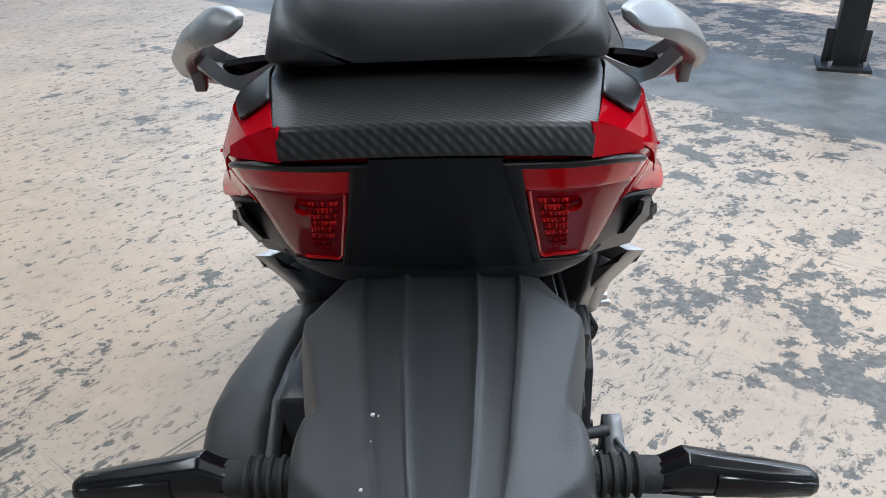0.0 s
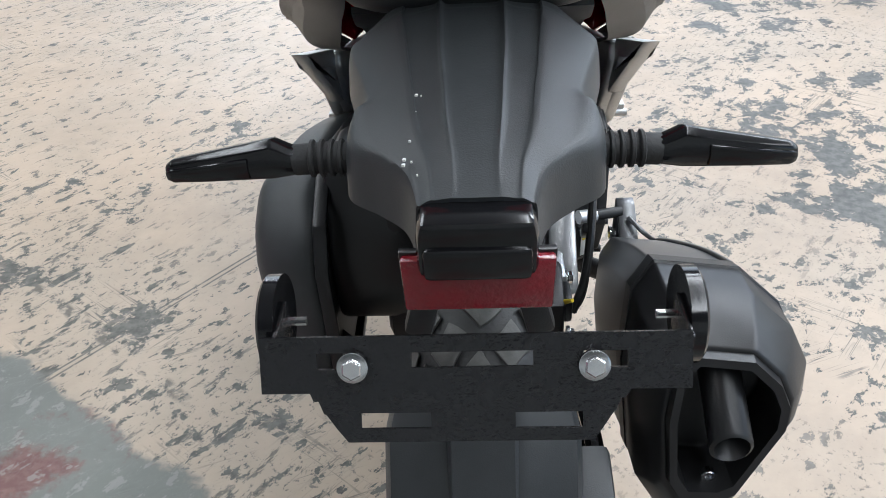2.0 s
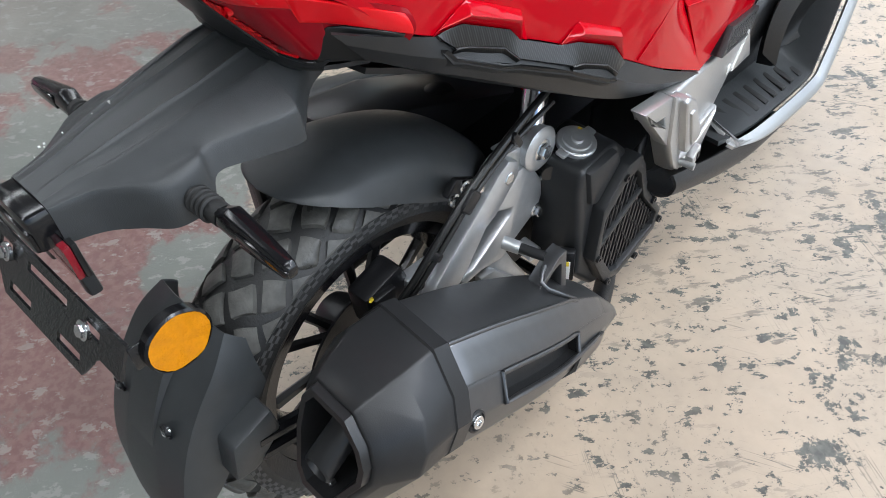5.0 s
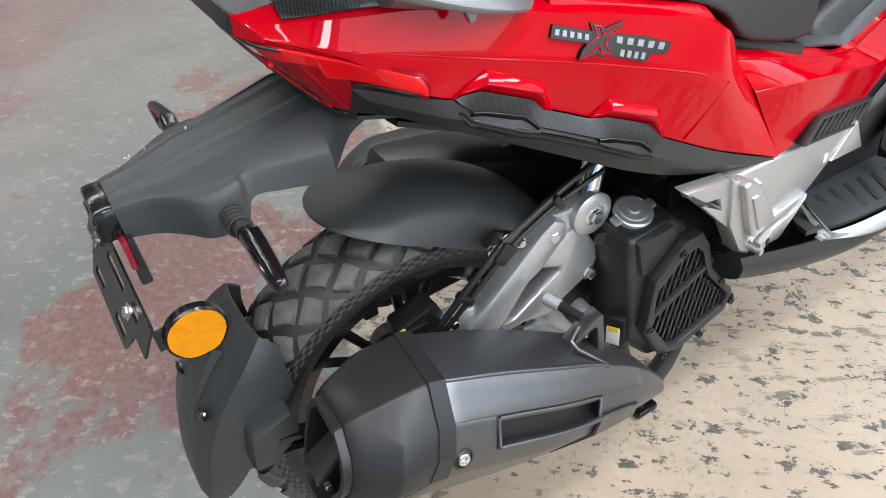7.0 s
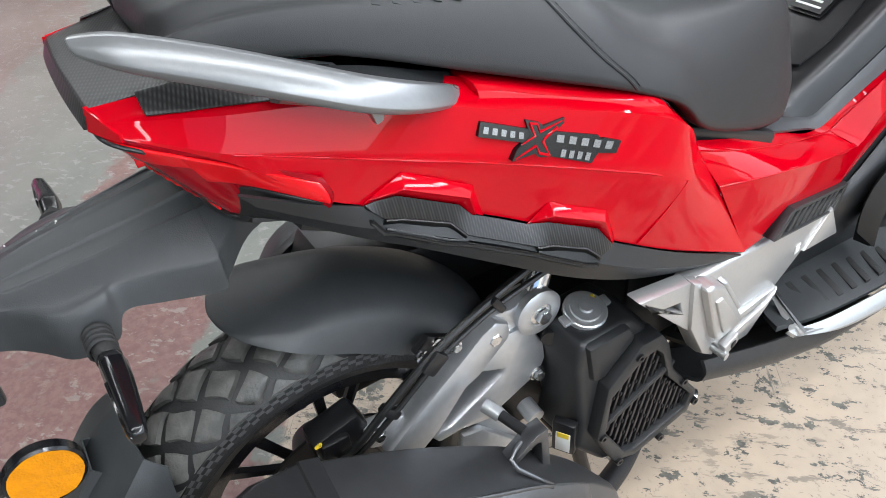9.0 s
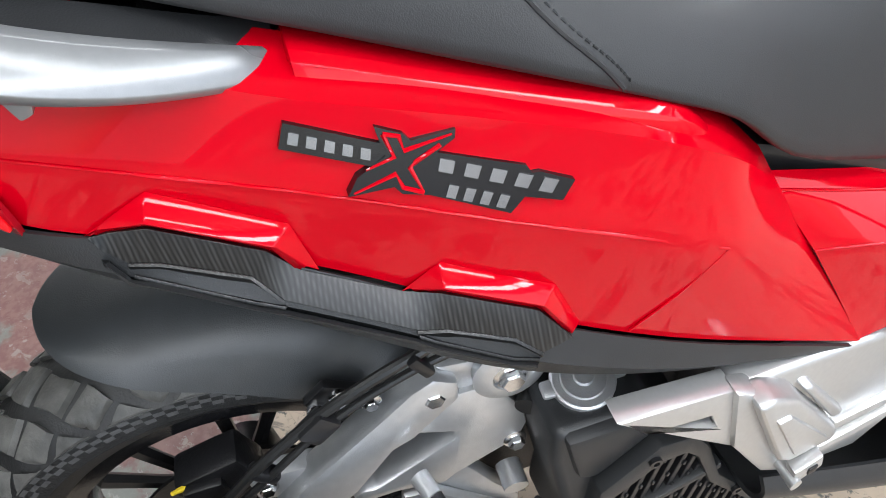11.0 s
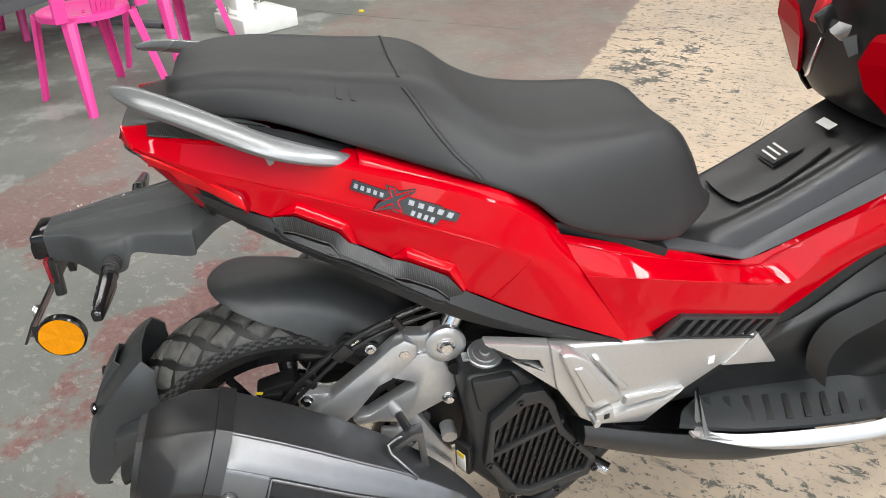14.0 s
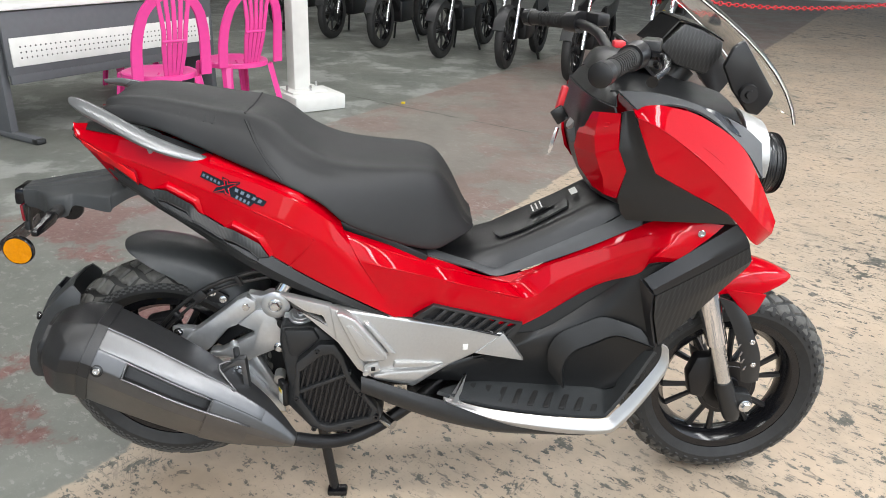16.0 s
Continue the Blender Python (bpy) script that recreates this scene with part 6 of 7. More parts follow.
# floor boards and inner side walls
wall = lambda: loft([[(0.132, 0.837, 0.458), (0.120, 0.910, 0.469), (0.118, 1.015, 0.546), (0.146, 1.086, 0.621), (0.170, 1.132, 0.655), (0.178, 1.20, 0.68)],
                     [(0.128, 0.811, 0.406), (0.130, 0.883, 0.445), (0.136, 0.978, 0.484), (0.150, 1.060, 0.537), (0.166, 1.115, 0.567), (0.186, 1.17, 0.585)],
                     [(0.135, 0.72, 0.395), (0.128, 0.84, 0.405), (0.138, 0.95, 0.430), (0.142, 1.04, 0.470), (0.160, 1.10, 0.490), (0.185, 1.15, 0.500)],
                     [(0.160, 0.66, 0.375), (0.120, 0.78, 0.345), (0.116, 0.94, 0.335), (0.122, 1.03, 0.345), (0.150, 1.10, 0.380), (0.186, 1.14, 0.455)],
                     [(0.150, 0.64, 0.350), (0.118, 0.78, 0.320), (0.114, 0.94, 0.308), (0.120, 1.03, 0.308), (0.150, 1.07, 0.330), (0.190, 1.11, 0.380)]], 30, 20, 0.005)
top_lip = lambda: loft([[(0.129, 0.837, 0.452), (0.117, 0.910, 0.463), (0.115, 1.015, 0.540), (0.143, 1.086, 0.615), (0.167, 1.132, 0.649)], [(0.120, 0.833, 0.498), (0.108, 0.906, 0.509), (0.106, 1.011, 0.586), (0.134, 1.082, 0.661), (0.158, 1.128, 0.695)]], 20, 3)
pair("leg_wall_top", top_lip, BLACK_MID, bike, "black edge of the inner leg panel")
pair("leg_wall", wall, BLACK_MID, bike, "matte black inner leg panel", 40)
board = lambda: loft([[(0.112, 0.76, 0.316), (0.112, 0.94, 0.304), (0.116, 1.03, 0.304), (0.130, 1.08, 0.325), (0.150, 1.135, 0.440)],
                      [(0.155, 0.70, 0.326), (0.160, 0.90, 0.302), (0.160, 1.02, 0.292), (0.165, 1.07, 0.312), (0.172, 1.135, 0.440)],
                      [(0.205, 0.665, 0.345), (0.208, 0.80, 0.310), (0.208, 1.01, 0.286), (0.205, 1.065, 0.310), (0.192, 1.145, 0.450)]], 28, 10, 0.008)
b_r, b_l = pair("floor_board", board, MATTE_GREY, bike, "black rubber-matted floor board", 40)
for s, b in ((1, b_r), (-1, b_l)):
    for i in range(9):
        y = 0.735 + i * 0.036
        z = 0.323 - i * 0.0036
        rb = prism([(0.130 + 0.002 * i, y + 0.012), (0.195, y - 0.010), (0.195, y + 0.004), (0.130 + 0.002 * i, y + 0.026)], z - 0.004, z + 0.0045, "z", 0.002)
        part("tread_rib", rb if s > 0 else mirror_bm(rb), RUBBER, b)
lower = lambda: loft([[(0.212, 0.50, 0.395), (0.216, 0.60, 0.362), (0.218, 0.68, 0.338), (0.218, 0.80, 0.306), (0.216, 1.02, 0.280)],
                      [(0.220, 0.50, 0.375), (0.224, 0.60, 0.336), (0.226, 0.68, 0.305), (0.226, 0.80, 0.270), (0.222, 1.00, 0.250)],
                      [(0.200, 0.50, 0.345), (0.200, 0.60, 0.300), (0.200, 0.70, 0.265), (0.196, 0.82, 0.240), (0.190, 0.96, 0.238)],
                      [(0.120, 0.50, 0.330), (0.120, 0.60, 0.280), (0.120, 0.70, 0.250), (0.120, 0.82, 0.235), (0.120, 0.96, 0.235)]], 24, 12, 0.005)
pair("under_skirt", lower, BLACK, bike, "matte black skirt below the floor board", 40)
edge = lambda: loft([[(0.214, 0.680, 0.345), (0.216, 0.80, 0.312), (0.216, 1.015, 0.290), (0.213, 1.068, 0.314), (0.202, 1.146, 0.425), (0.196, 1.152, 0.472)],
                     [(0.226, 0.690, 0.338), (0.232, 0.81, 0.296), (0.232, 1.02, 0.270), (0.228, 1.082, 0.298), (0.214, 1.160, 0.415), (0.206, 1.164, 0.468)],
                     [(0.222, 0.715, 0.330), (0.224, 0.84, 0.274), (0.222, 1.02, 0.252), (0.218, 1.085, 0.278), (0.206, 1.165, 0.400), (0.200, 1.168, 0.460)]], 36, 8, 0.006)
pair("floor_board_edge", edge, SILVER, bike, "silver painted floor board edge", 35)

# carbon leg shield and the dark panel behind it
shield_c = lambda: creased([[(0.197, 1.120, 0.590), (0.200, 1.210, 0.647), (0.192, 1.304, 0.704)],
                            [(0.199, 1.124, 0.541), (0.200, 1.212, 0.603), (0.189, 1.315, 0.672)],
                            [(0.194, 1.144, 0.470), (0.188, 1.225, 0.556), (0.176, 1.318, 0.655)]], 20, 5, 0.006)
pair("leg_shield", shield_c, CARBON_FINE, bike, "carbon-look leg shield", 20)
bridge_p = lambda: creased([[(0.182, 1.095, 0.624), (0.188, 1.180, 0.688), (0.187, 1.273, 0.755)],
                            [(0.196, 1.112, 0.604), (0.201, 1.198, 0.664), (0.192, 1.296, 0.722)],
                            [(0.197, 1.120, 0.592), (0.200, 1.210, 0.649), (0.192, 1.304, 0.706)]], 18, 4, 0.006)
pair("shield_lip", bridge_p, BLACK_SATIN, bike, "gloss black upper lip of the leg shield", 20)
edge_p = lambda: loft([[(0.176, 1.090, 0.624), (0.178, 1.112, 0.540), (0.182, 1.134, 0.466)], [(0.195, 1.117, 0.594), (0.196, 1.121, 0.541), (0.192, 1.141, 0.468)]], 10, 4, 0.006)
pair("shield_edge", edge_p, BLACK_SATIN, bike, "black inner edge of the leg shield")
STEP = [(0.952, 0.338), (0.946, 0.392), (0.966, 0.434), (1.010, 0.458), (1.056, 0.478), (1.100, 0.472), (1.140, 0.460)]
step_l = lambda: loft([[(0.146 + 0.02 * max(0, (y - 1.05) / 0.09), y - 0.030, z + 0.034) for y, z in STEP], [(0.160 + 0.02 * max(0, (y - 1.05) / 0.09), y - 0.006, z + 0.008) for y, z in STEP], [(0.163 + 0.02 * max(0, (y - 1.05) / 0.09), y, z) for y, z in STEP], [(0.158 + 0.02 * max(0, (y - 1.05) / 0.09), y + 0.004, z - 0.006) for y, z in STEP], [(0.128 + 0.02 * max(0, (y - 1.05) / 0.09), y + 0.008, z - 0.012) for y, z in STEP]], 30, 0, 0.003)
pair("leg_panel_step", step_l, BLACK_MID, bike, "moulded step above the foot well", 35)
part("front_inner", loft([[(-0.17, 1.30, 0.70), (0, 1.34, 0.70), (0.17, 1.30, 0.70)], [(-0.17, 1.20, 0.56), (0, 1.20, 0.54), (0.17, 1.20, 0.56)], [(-0.17, 1.14, 0.42), (0, 1.12, 0.40), (0.17, 1.14, 0.42)], [(-0.13, 1.09, 0.30), (0, 1.07, 0.28), (0.13, 1.09, 0.30)]], 12, 12, 0.008), BLACK_SATIN, bike, "black inner splash panel", 40)
part("belly", loft([[(-0.13, 1.09, 0.30), (0, 1.07, 0.27), (0.13, 1.09, 0.30)], [(-0.14, 0.85, 0.245), (0, 0.85, 0.22), (0.14, 0.85, 0.245)], [(-0.12, 0.60, 0.28), (0, 0.60, 0.24), (0.12, 0.60, 0.28)]], 12, 12, 0.006), BLACK_SATIN, bike)

# ---- front fairing ----
front_red = lambda: creased([[(0.188, 1.020, 0.983), (0.190, 1.050, 0.993), (0.188, 1.088, 0.991), (0.178, 1.160, 0.971), (0.163, 1.254, 0.914), (0.153, 1.312, 0.840), (0.138, 1.374, 0.742)],
                             [(0.206, 1.027, 0.972), (0.212, 1.062, 0.958), (0.215, 1.098, 0.938), (0.214, 1.171, 0.887), (0.205, 1.252, 0.817), (0.184, 1.325, 0.748), (0.142, 1.370, 0.716)],
                             [(0.200, 1.032, 0.955), (0.204, 1.055, 0.905), (0.202, 1.077, 0.862), (0.200, 1.138, 0.830), (0.196, 1.240, 0.778), (0.184, 1.310, 0.712), (0.140, 1.350, 0.690)]], 42, 7, 0.004)
fr_r, fr_l = pair("front_fairing", front_red, RED, bike, "glossy red pointed front fairing", 26)
crease("fairing_crease", [(0.2064, 1.027, 0.972), (0.2124, 1.062, 0.958), (0.2154, 1.098, 0.938), (0.2144, 1.171, 0.887), (0.2054, 1.252, 0.817)], 0.0014, fr_r, fr_l, 30)
stripe = lambda: loft([[(0.1945, 1.120, 0.962), (0.1890, 1.180, 0.934), (0.1790, 1.250, 0.880), (0.1690, 1.306, 0.812)], [(0.2060, 1.126, 0.936), (0.2010, 1.184, 0.904), (0.1920, 1.248, 0.850), (0.1800, 1.304, 0.790)]], 16, 3, 0.004)
pair("fairing_step", stripe, RED, bike, "raised red step on the front fairing", 20)
mid_black = lambda: creased([[(0.181, 1.000, 0.976), (0.178, 1.010, 0.978), (0.190, 1.022, 0.983)],
                             [(0.185, 1.001, 0.938), (0.184, 1.018, 0.938), (0.199, 1.038, 0.945)],
                             [(0.186, 1.003, 0.905), (0.190, 1.030, 0.902), (0.204, 1.056, 0.903)],
                             [(0.185, 1.024, 0.862), (0.192, 1.050, 0.860), (0.202, 1.078, 0.862)],
                             [(0.176, 1.016, 0.802), (0.190, 1.080, 0.812), (0.200, 1.140, 0.830)],
                             [(0.164, 1.030, 0.768), (0.188, 1.110, 0.775), (0.196, 1.242, 0.778)],
                             [(0.160, 1.045, 0.750), (0.184, 1.120, 0.757), (0.190, 1.262, 0.756)]], 14, 4, 0.004)
pair("fairing_frame", mid_black, BLACK_MID, bike, "matte black fairing frame", 25)
glove = lambda: creased([[(0.118, 0.962, 0.962), (0.156, 0.968, 0.970), (0.181, 1.000, 0.974)],
                         [(0.085, 0.946, 0.912), (0.164, 0.962, 0.925), (0.186, 1.001, 0.940)],
                         [(0.070, 0.946, 0.878), (0.168, 0.966, 0.892), (0.188, 1.003, 0.907)],
                         [(0.080, 0.958, 0.840), (0.164, 0.988, 0.842), (0.187, 1.024, 0.862)],
                         [(0.112, 0.984, 0.806), (0.148, 1.000, 0.801), (0.176, 1.016, 0.802)]], 2, 5, 0.006)
pair("glove_box", glove, RED, bike, "glossy red glove box door", 14)
for s in (1, -1):
    for k in range(2):
        part("moulded_mark", box(s * 0.1795, 0.976 - k * 0.002, 0.955 - 0.008 * k, 0.002, 0.010, 0.003, 0.0006), RED, bike)
part("inner_shield", loft([[(-0.175, 0.99, 0.985), (-0.11, 0.96, 0.99), (0, 0.955, 0.99), (0.11, 0.96, 0.99), (0.175, 0.99, 0.985)], [(-0.18, 1.02, 0.90), (-0.11, 0.955, 0.90), (0, 0.95, 0.90), (0.11, 0.955, 0.90), (0.18, 1.02, 0.90)], [(-0.17, 1.05, 0.80), (-0.10, 1.00, 0.79), (0, 0.99, 0.785), (0.10, 1.00, 0.79), (0.17, 1.05, 0.80)], [(-0.165, 1.10, 0.755), (-0.10, 1.05, 0.77), (0, 1.04, 0.78), (0.10, 1.05, 0.77), (0.165, 1.10, 0.755)]], 24, 16, 0.005), BLACK_MID, bike, "black inner shield", 45)
part("cockpit_tray", loft([[(-0.175, 0.99, 0.986), (-0.11, 0.96, 0.991), (0, 0.955, 0.991), (0.11, 0.96, 0.991), (0.175, 0.99, 0.986)], [(-0.160, 0.992, 1.002), (-0.095, 0.978, 1.016), (0, 0.980, 1.024), (0.095, 0.978, 1.016), (0.160, 0.992, 1.002)], [(-0.145, 1.00, 1.006), (-0.078, 1.01, 1.031), (0, 1.03, 1.040), (0.078, 1.01, 1.031), (0.145, 1.00, 1.006)]], 16, 8, 0.004), BLACK_MID, bike, "black tray under the handlebar", 45)
cowl = lambda: loft([[(0.0, 1.02, 1.045), (0.0, 1.10, 1.035), (0.0, 1.18, 1.01), (0.0, 1.26, 0.985)], [(0.075, 1.00, 1.035), (0.075, 1.10, 1.025), (0.08, 1.18, 1.0), (0.075, 1.26, 0.975)], [(0.140, 0.985, 1.010), (0.150, 1.08, 1.008), (0.145, 1.17, 0.985), (0.115, 1.27, 0.945)]], 16, 10, 0.004)
pair("upper_cowl", cowl, BLACK_MID, bike, "matte black upper cowl", 45)
grey_c = lambda: loft([[(0.142, 1.00, 1.010), (0.152, 1.08, 1.008), (0.147, 1.17, 0.985), (0.118, 1.27, 0.942), (0.095, 1.33, 0.90)], [(0.192, 1.026, 0.986), (0.180, 1.10, 0.994), (0.166, 1.18, 0.968), (0.150, 1.27, 0.902), (0.132, 1.33, 0.834)]], 24, 8, 0.004)
pair("grey_cowl", grey_c, GREY_PLASTIC, bike, "grey plastic cowl edge", 45)
slot = lambda: loft([[(0.150, 1.165, 0.985), (0.140, 1.21, 0.972), (0.128, 1.25, 0.945)], [(0.162, 1.17, 0.972), (0.155, 1.22, 0.945), (0.142, 1.262, 0.925)]], 10, 4, 0.012)
pair("cowl_slot", slot, GLOSS_BLACK, bike, "black air intake")
# round headlight in a silver hood
hl = part("headlight", revolve([(0, 1.392), (0.040, 1.390), (0.058, 1.380), (0.071, 1.358), (0.073, 1.335), (0.055, 1.30), (0, 1.30)], (0, 0.022, 0.830), "y", 48), GLOSS_BLACK, bike, "round headlight with a dark ribbed rim")
for i in range(7):
    part("rim_rib", revolve([(0.069, 1.338 + i * 0.007), (0.0755 - 0.002 * i, 1.340 + i * 0.007), (0.0755 - 0.002 * i, 1.343 + i * 0.007), (0.068, 1.345 + i * 0.007)], (0, 0.022, 0.830), "y", 40), BLACK_SATIN, hl)
part("headlight_hood", loft([[Vector((0.082 * math.sin(a), 1.362, 0.846 + 0.082 * math.cos(a))) for a in [-1.9 + 3.8 * k / 24 for k in range(25)]], [Vector((0.090 * math.sin(a), 1.330, 0.852 + 0.090 * math.cos(a))) for a in [-1.9 + 3.8 * k / 24 for k in range(25)]], [Vector((0.095 * math.sin(a), 1.305, 0.858 + 0.095 * math.cos(a))) for a in [-1.9 + 3.8 * k / 24 for k in range(25)]]], 0, 6, 0.005), SILVER, hl, "pale silver hood round the headlight")
part("headlight_lens", revolve([(0, 1.396), (0.035, 1.394), (0.060, 1.385)], (0, 0.022, 0.830), "y", 32), CHROME, hl)

# windscreen and its brackets
sc = []
for k in range(9):
    u = k / 8
    y, z, w = 1.415 - 0.10 * u - 0.19 * u * u, 0.945 + 0.270 * u, 0.115 + 0.025 * math.sin(u * 2.6) - 0.02 * u
    sc.append([(w * math.sin(a) / math.sin(1.1), y + 0.065 * (math.cos(a) - 1), z) for a in [-1.1 + 2.2 * j / 14 for j in range(15)]])
screen = part("windscreen", loft(sc, 0, 0, 0.003), CLEAR, bike, "clear curved plastic windscreen", 60)
screen.visible_shadow = False
# white tube: the clear screen's edge highlight put into colour
part("screen_edge_glint", tube([r[0] for r in sc] + sc[-1] + [r[-1] for r in sc[::-1]], 0.0012, 6), STICKER, screen, "screen edge with its highlight as a white line", 60)
for s in (1, -1):
    br = prism([(1.227, 1.096), (1.247, 1.110), (1.270, 1.080), (1.326, 1.008), (1.318, 0.985), (1.301, 0.961), (1.279, 0.966), (1.240, 1.010), (1.213, 1.057)], s * 0.098, s * 0.114, "x", 0.005)
    bk = part("screen_bracket", br, BLACK_SATIN, bike, "black windscreen bracket with a knob", 35)
    kn = turned(revolve([(0, 0.018), (0.008, 0.018), (0.009, 0.012), (0.018, 0.012), (0.020, 0.004), (0.018, 0.0), (0, 0.0)], (0, 0, 0), "x", 24), (s, 0, 0), (s * 0.112, 1.270, 1.006))
    part("knob", kn, BLACK_SATIN, bk)

# dash display
dash = part("dash", prism([(1.090, 1.086), (1.134, 1.134), (1.174, 1.122), (1.218, 1.100), (1.220, 1.074), (1.192, 1.034), (1.128, 1.052)], -0.078, 0.078, "x", 0.005, 2), CARBON_FINE, bike, "angular instrument pod with carbon-look sides", 30)
part("dash_glass", loft([[(-0.070, 1.086, 1.088), (0.070, 1.086, 1.088)], [(-0.066, 1.130, 1.138), (0.066, 1.130, 1.138)]], 4, 4, 0.003), SMOKE, dash, "dark glossy display")
part("dash_hood", loft([[(-0.080, 1.124, 1.142), (0, 1.126, 1.146), (0.080, 1.124, 1.142)], [(-0.080, 1.172, 1.127), (0, 1.174, 1.133), (0.080, 1.172, 1.127)], [(-0.070, 1.222, 1.102), (0, 1.226, 1.108), (0.070, 1.222, 1.102)]], 8, 6, 0.003), GLOSS_BLACK, dash, "glossy black visor over the display", 40)
part("dash_foot", tube([(0, 1.17, 1.04), (0, 1.14, 1.00)], 0.030, 14), BLACK_SATIN, dash)

# handlebar
bar = part("handlebar", tube([(0.385, 0.906, 1.086), (0.28, 0.972, 1.092), (0.16, 1.015, 1.085), (0.07, 1.03, 1.055), (-0.07, 1.03, 1.055), (-0.16, 1.015, 1.085), (-0.28, 0.972, 1.092), (-0.385, 0.906, 1.086)], 0.0115, 14, 50), BLACK_SATIN, bike, "black tubular handlebar")
for s in (1, -1):
    d = Vector((s * 0.105, -0.066, -0.006))
    g0 = Vector((s * 0.275, 0.974, 1.092))
    gr = part("grip", tube([g0, g0 + d * 0.02, g0 + d * 0.9, g0 + d], [0.020, 0.0175, 0.0165, 0.019], 18), RUBBER, bar, "black rubber grip")
    for i in range(9):
        part("grip_ring", tube([g0 + d * (0.1 + 0.08 * i), g0 + d * (0.13 + 0.08 * i)], 0.0185, 16), RUBBER, gr)
    part("bar_end", tube([g0 + d, g0 + d * 1.03, g0 + d * 1.22, g0 + d * 1.26], [0.012, 0.021, 0.021, 0.012], 18), BLACK_SATIN, bar, "round bar-end weight")
    sw = part("switch_pod", tube([g0 - d * 0.36, g0 - d * 0.02], [0.026, 0.024], 16), BLACK_SATIN, bar)
    if s > 0:
        part("start_switch", box(g0.x - 0.02, g0.y - 0.016, g0.z + 0.022, 0.022, 0.02, 0.012, 0.003), CHAIN_RED, sw, "red switch")
    lv = tube([(s * 0.235, 1.018, 1.095), (s * 0.262, 1.040, 1.092), (s * 0.33, 1.022, 1.084), (s * 0.385, 0.988, 1.078), (s * 0.400, 0.980, 1.076)], [0.009, 0.009, 0.007, 0.006, 0.010], 10, 20)
    part("brake_lever", lv, GLOSS_BLACK, bar, "black brake lever with a ball end")
    part("master_cylinder", box(s * 0.215, 1.03, 1.105, 0.055, 0.035, 0.03, 0.006, (0, 0, -20 * s)), BLACK_SATIN, bar)
part("bar_cover", loft([[(-0.082, 0.975, 1.025), (0, 0.965, 1.032), (0.082, 0.975, 1.025)], [(-0.088, 1.0, 1.058), (0, 0.995, 1.066), (0.088, 1.0, 1.058)], [(-0.080, 1.05, 1.060), (0, 1.05, 1.068), (0.080, 1.05, 1.060)], [(-0.075, 1.09, 1.03), (0, 1.09, 1.035), (0.075, 1.09, 1.03)]], 16, 14, 0.005), BLACK_SATIN, bar, "", 45)
for a, b, c_ in (((0.05, 1.05, 1.06), (0.12, 0.985, 1.115), (0.2, 1.0, 1.10)), ((0.02, 1.08, 1.03), (0.10, 1.05, 1.10), (0.19, 1.02, 1.09))):
    part("control_cable", tube([a, b, c_], 0.004, 8, 16), CABLE, bar)

# ignition lock with keys
lock = part("ignition_lock", tube([(0.018, 0.975, 0.905), (0.016, 0.945, 0.925)], [0.026, 0.024], 20), ALLOY, bike, "alloy ignition lock with a hanging key")
part("key_head", box(0.016, 0.915, 0.930, 0.010, 0.030, 0.034, 0.004, (35, 0, 0)), BLACK_SATIN, lock)
part("spare_key", prism([(0.908, 0.905), (0.916, 0.903), (0.903, 0.848), (0.894, 0.846)], 0.020, 0.0225, "x", 0.0008), CHROME, lock, "flat metal key hanging down")
part("key_fob", box(0.0, 0.918, 0.955, 0.02, 0.014, 0.07, 0.004, (-12, 0, 0)), CHAIN_RED, lock)
part("lock_shroud", loft([[(0.04, 0.93, 0.905), (0.06, 0.965, 0.925), (0.075, 1.01, 0.965)], [(0.05, 0.94, 0.88), (0.07, 0.97, 0.905), (0.085, 1.01, 0.945)]], 8, 4, 0.006), GREY_PLASTIC, lock)

# fork, calliper and front fender
for s in (1, -1):
    leg = part("fork_leg", tube([(s * 0.088, 1.268, 0.585), (s * 0.088, 1.325, 0.418)], 0.0250, 20), CHROME, bike, "brushed fork tube with a black lower leg", 40)
    part("slider", tube([(s * 0.088, 1.322, 0.424), (s * 0.088, 1.365, 0.300)], 0.0190, 18), STEEL, leg)
    part("lower_leg", tube([(s * 0.088, 1.360, 0.312), (s * 0.088, 1.368, 0.290), (s * 0.088, 1.395, 0.225), (s * 0.088, 1.400, 0.205)], [0.021, 0.023, 0.023, 0.018], 18), BLACK, leg)
    bolt((s * 0.108, 1.418, 0.252), leg, (s, 0, 0), 0.011, 0.012)
    part("axle_lug", prism([(1.375, 0.290), (1.430, 0.282), (1.442, 0.250), (1.420, 0.230), (1.380, 0.230)], s * 0.070, s * 0.104, "x", 0.006), BLACK, leg)
gu = part("fork_guard", loft([[(0.100, 1.305, 0.540), (0.108, 1.340, 0.530), (0.104, 1.375, 0.500)], [(0.110, 1.345, 0.470), (0.116, 1.370, 0.470), (0.112, 1.392, 0.465)], [(0.110, 1.378, 0.390), (0.116, 1.405, 0.392), (0.112, 1.425, 0.395)], [(0.104, 1.395, 0.320), (0.110, 1.415, 0.318), (0.104, 1.438, 0.322)]], 10, 16, 0.006), BLACK, bike, "black fork guard with pale printing", 40)
for k in range(4):
    part("printed_bar", box(0.1185, 1.366 + 0.008 * k, 0.425 - 0.020 * k, 0.001, 0.004, 0.012, 0.0003, (-20, 0, 0)), BADGE_SILVER, gu)
for y, z in ((1.395, 0.435), (1.408, 0.375)):
    bolt((0.116, y, z), gu, (1, 0, 0), 0.0065, 0.005, STEEL, "socket", "screw")
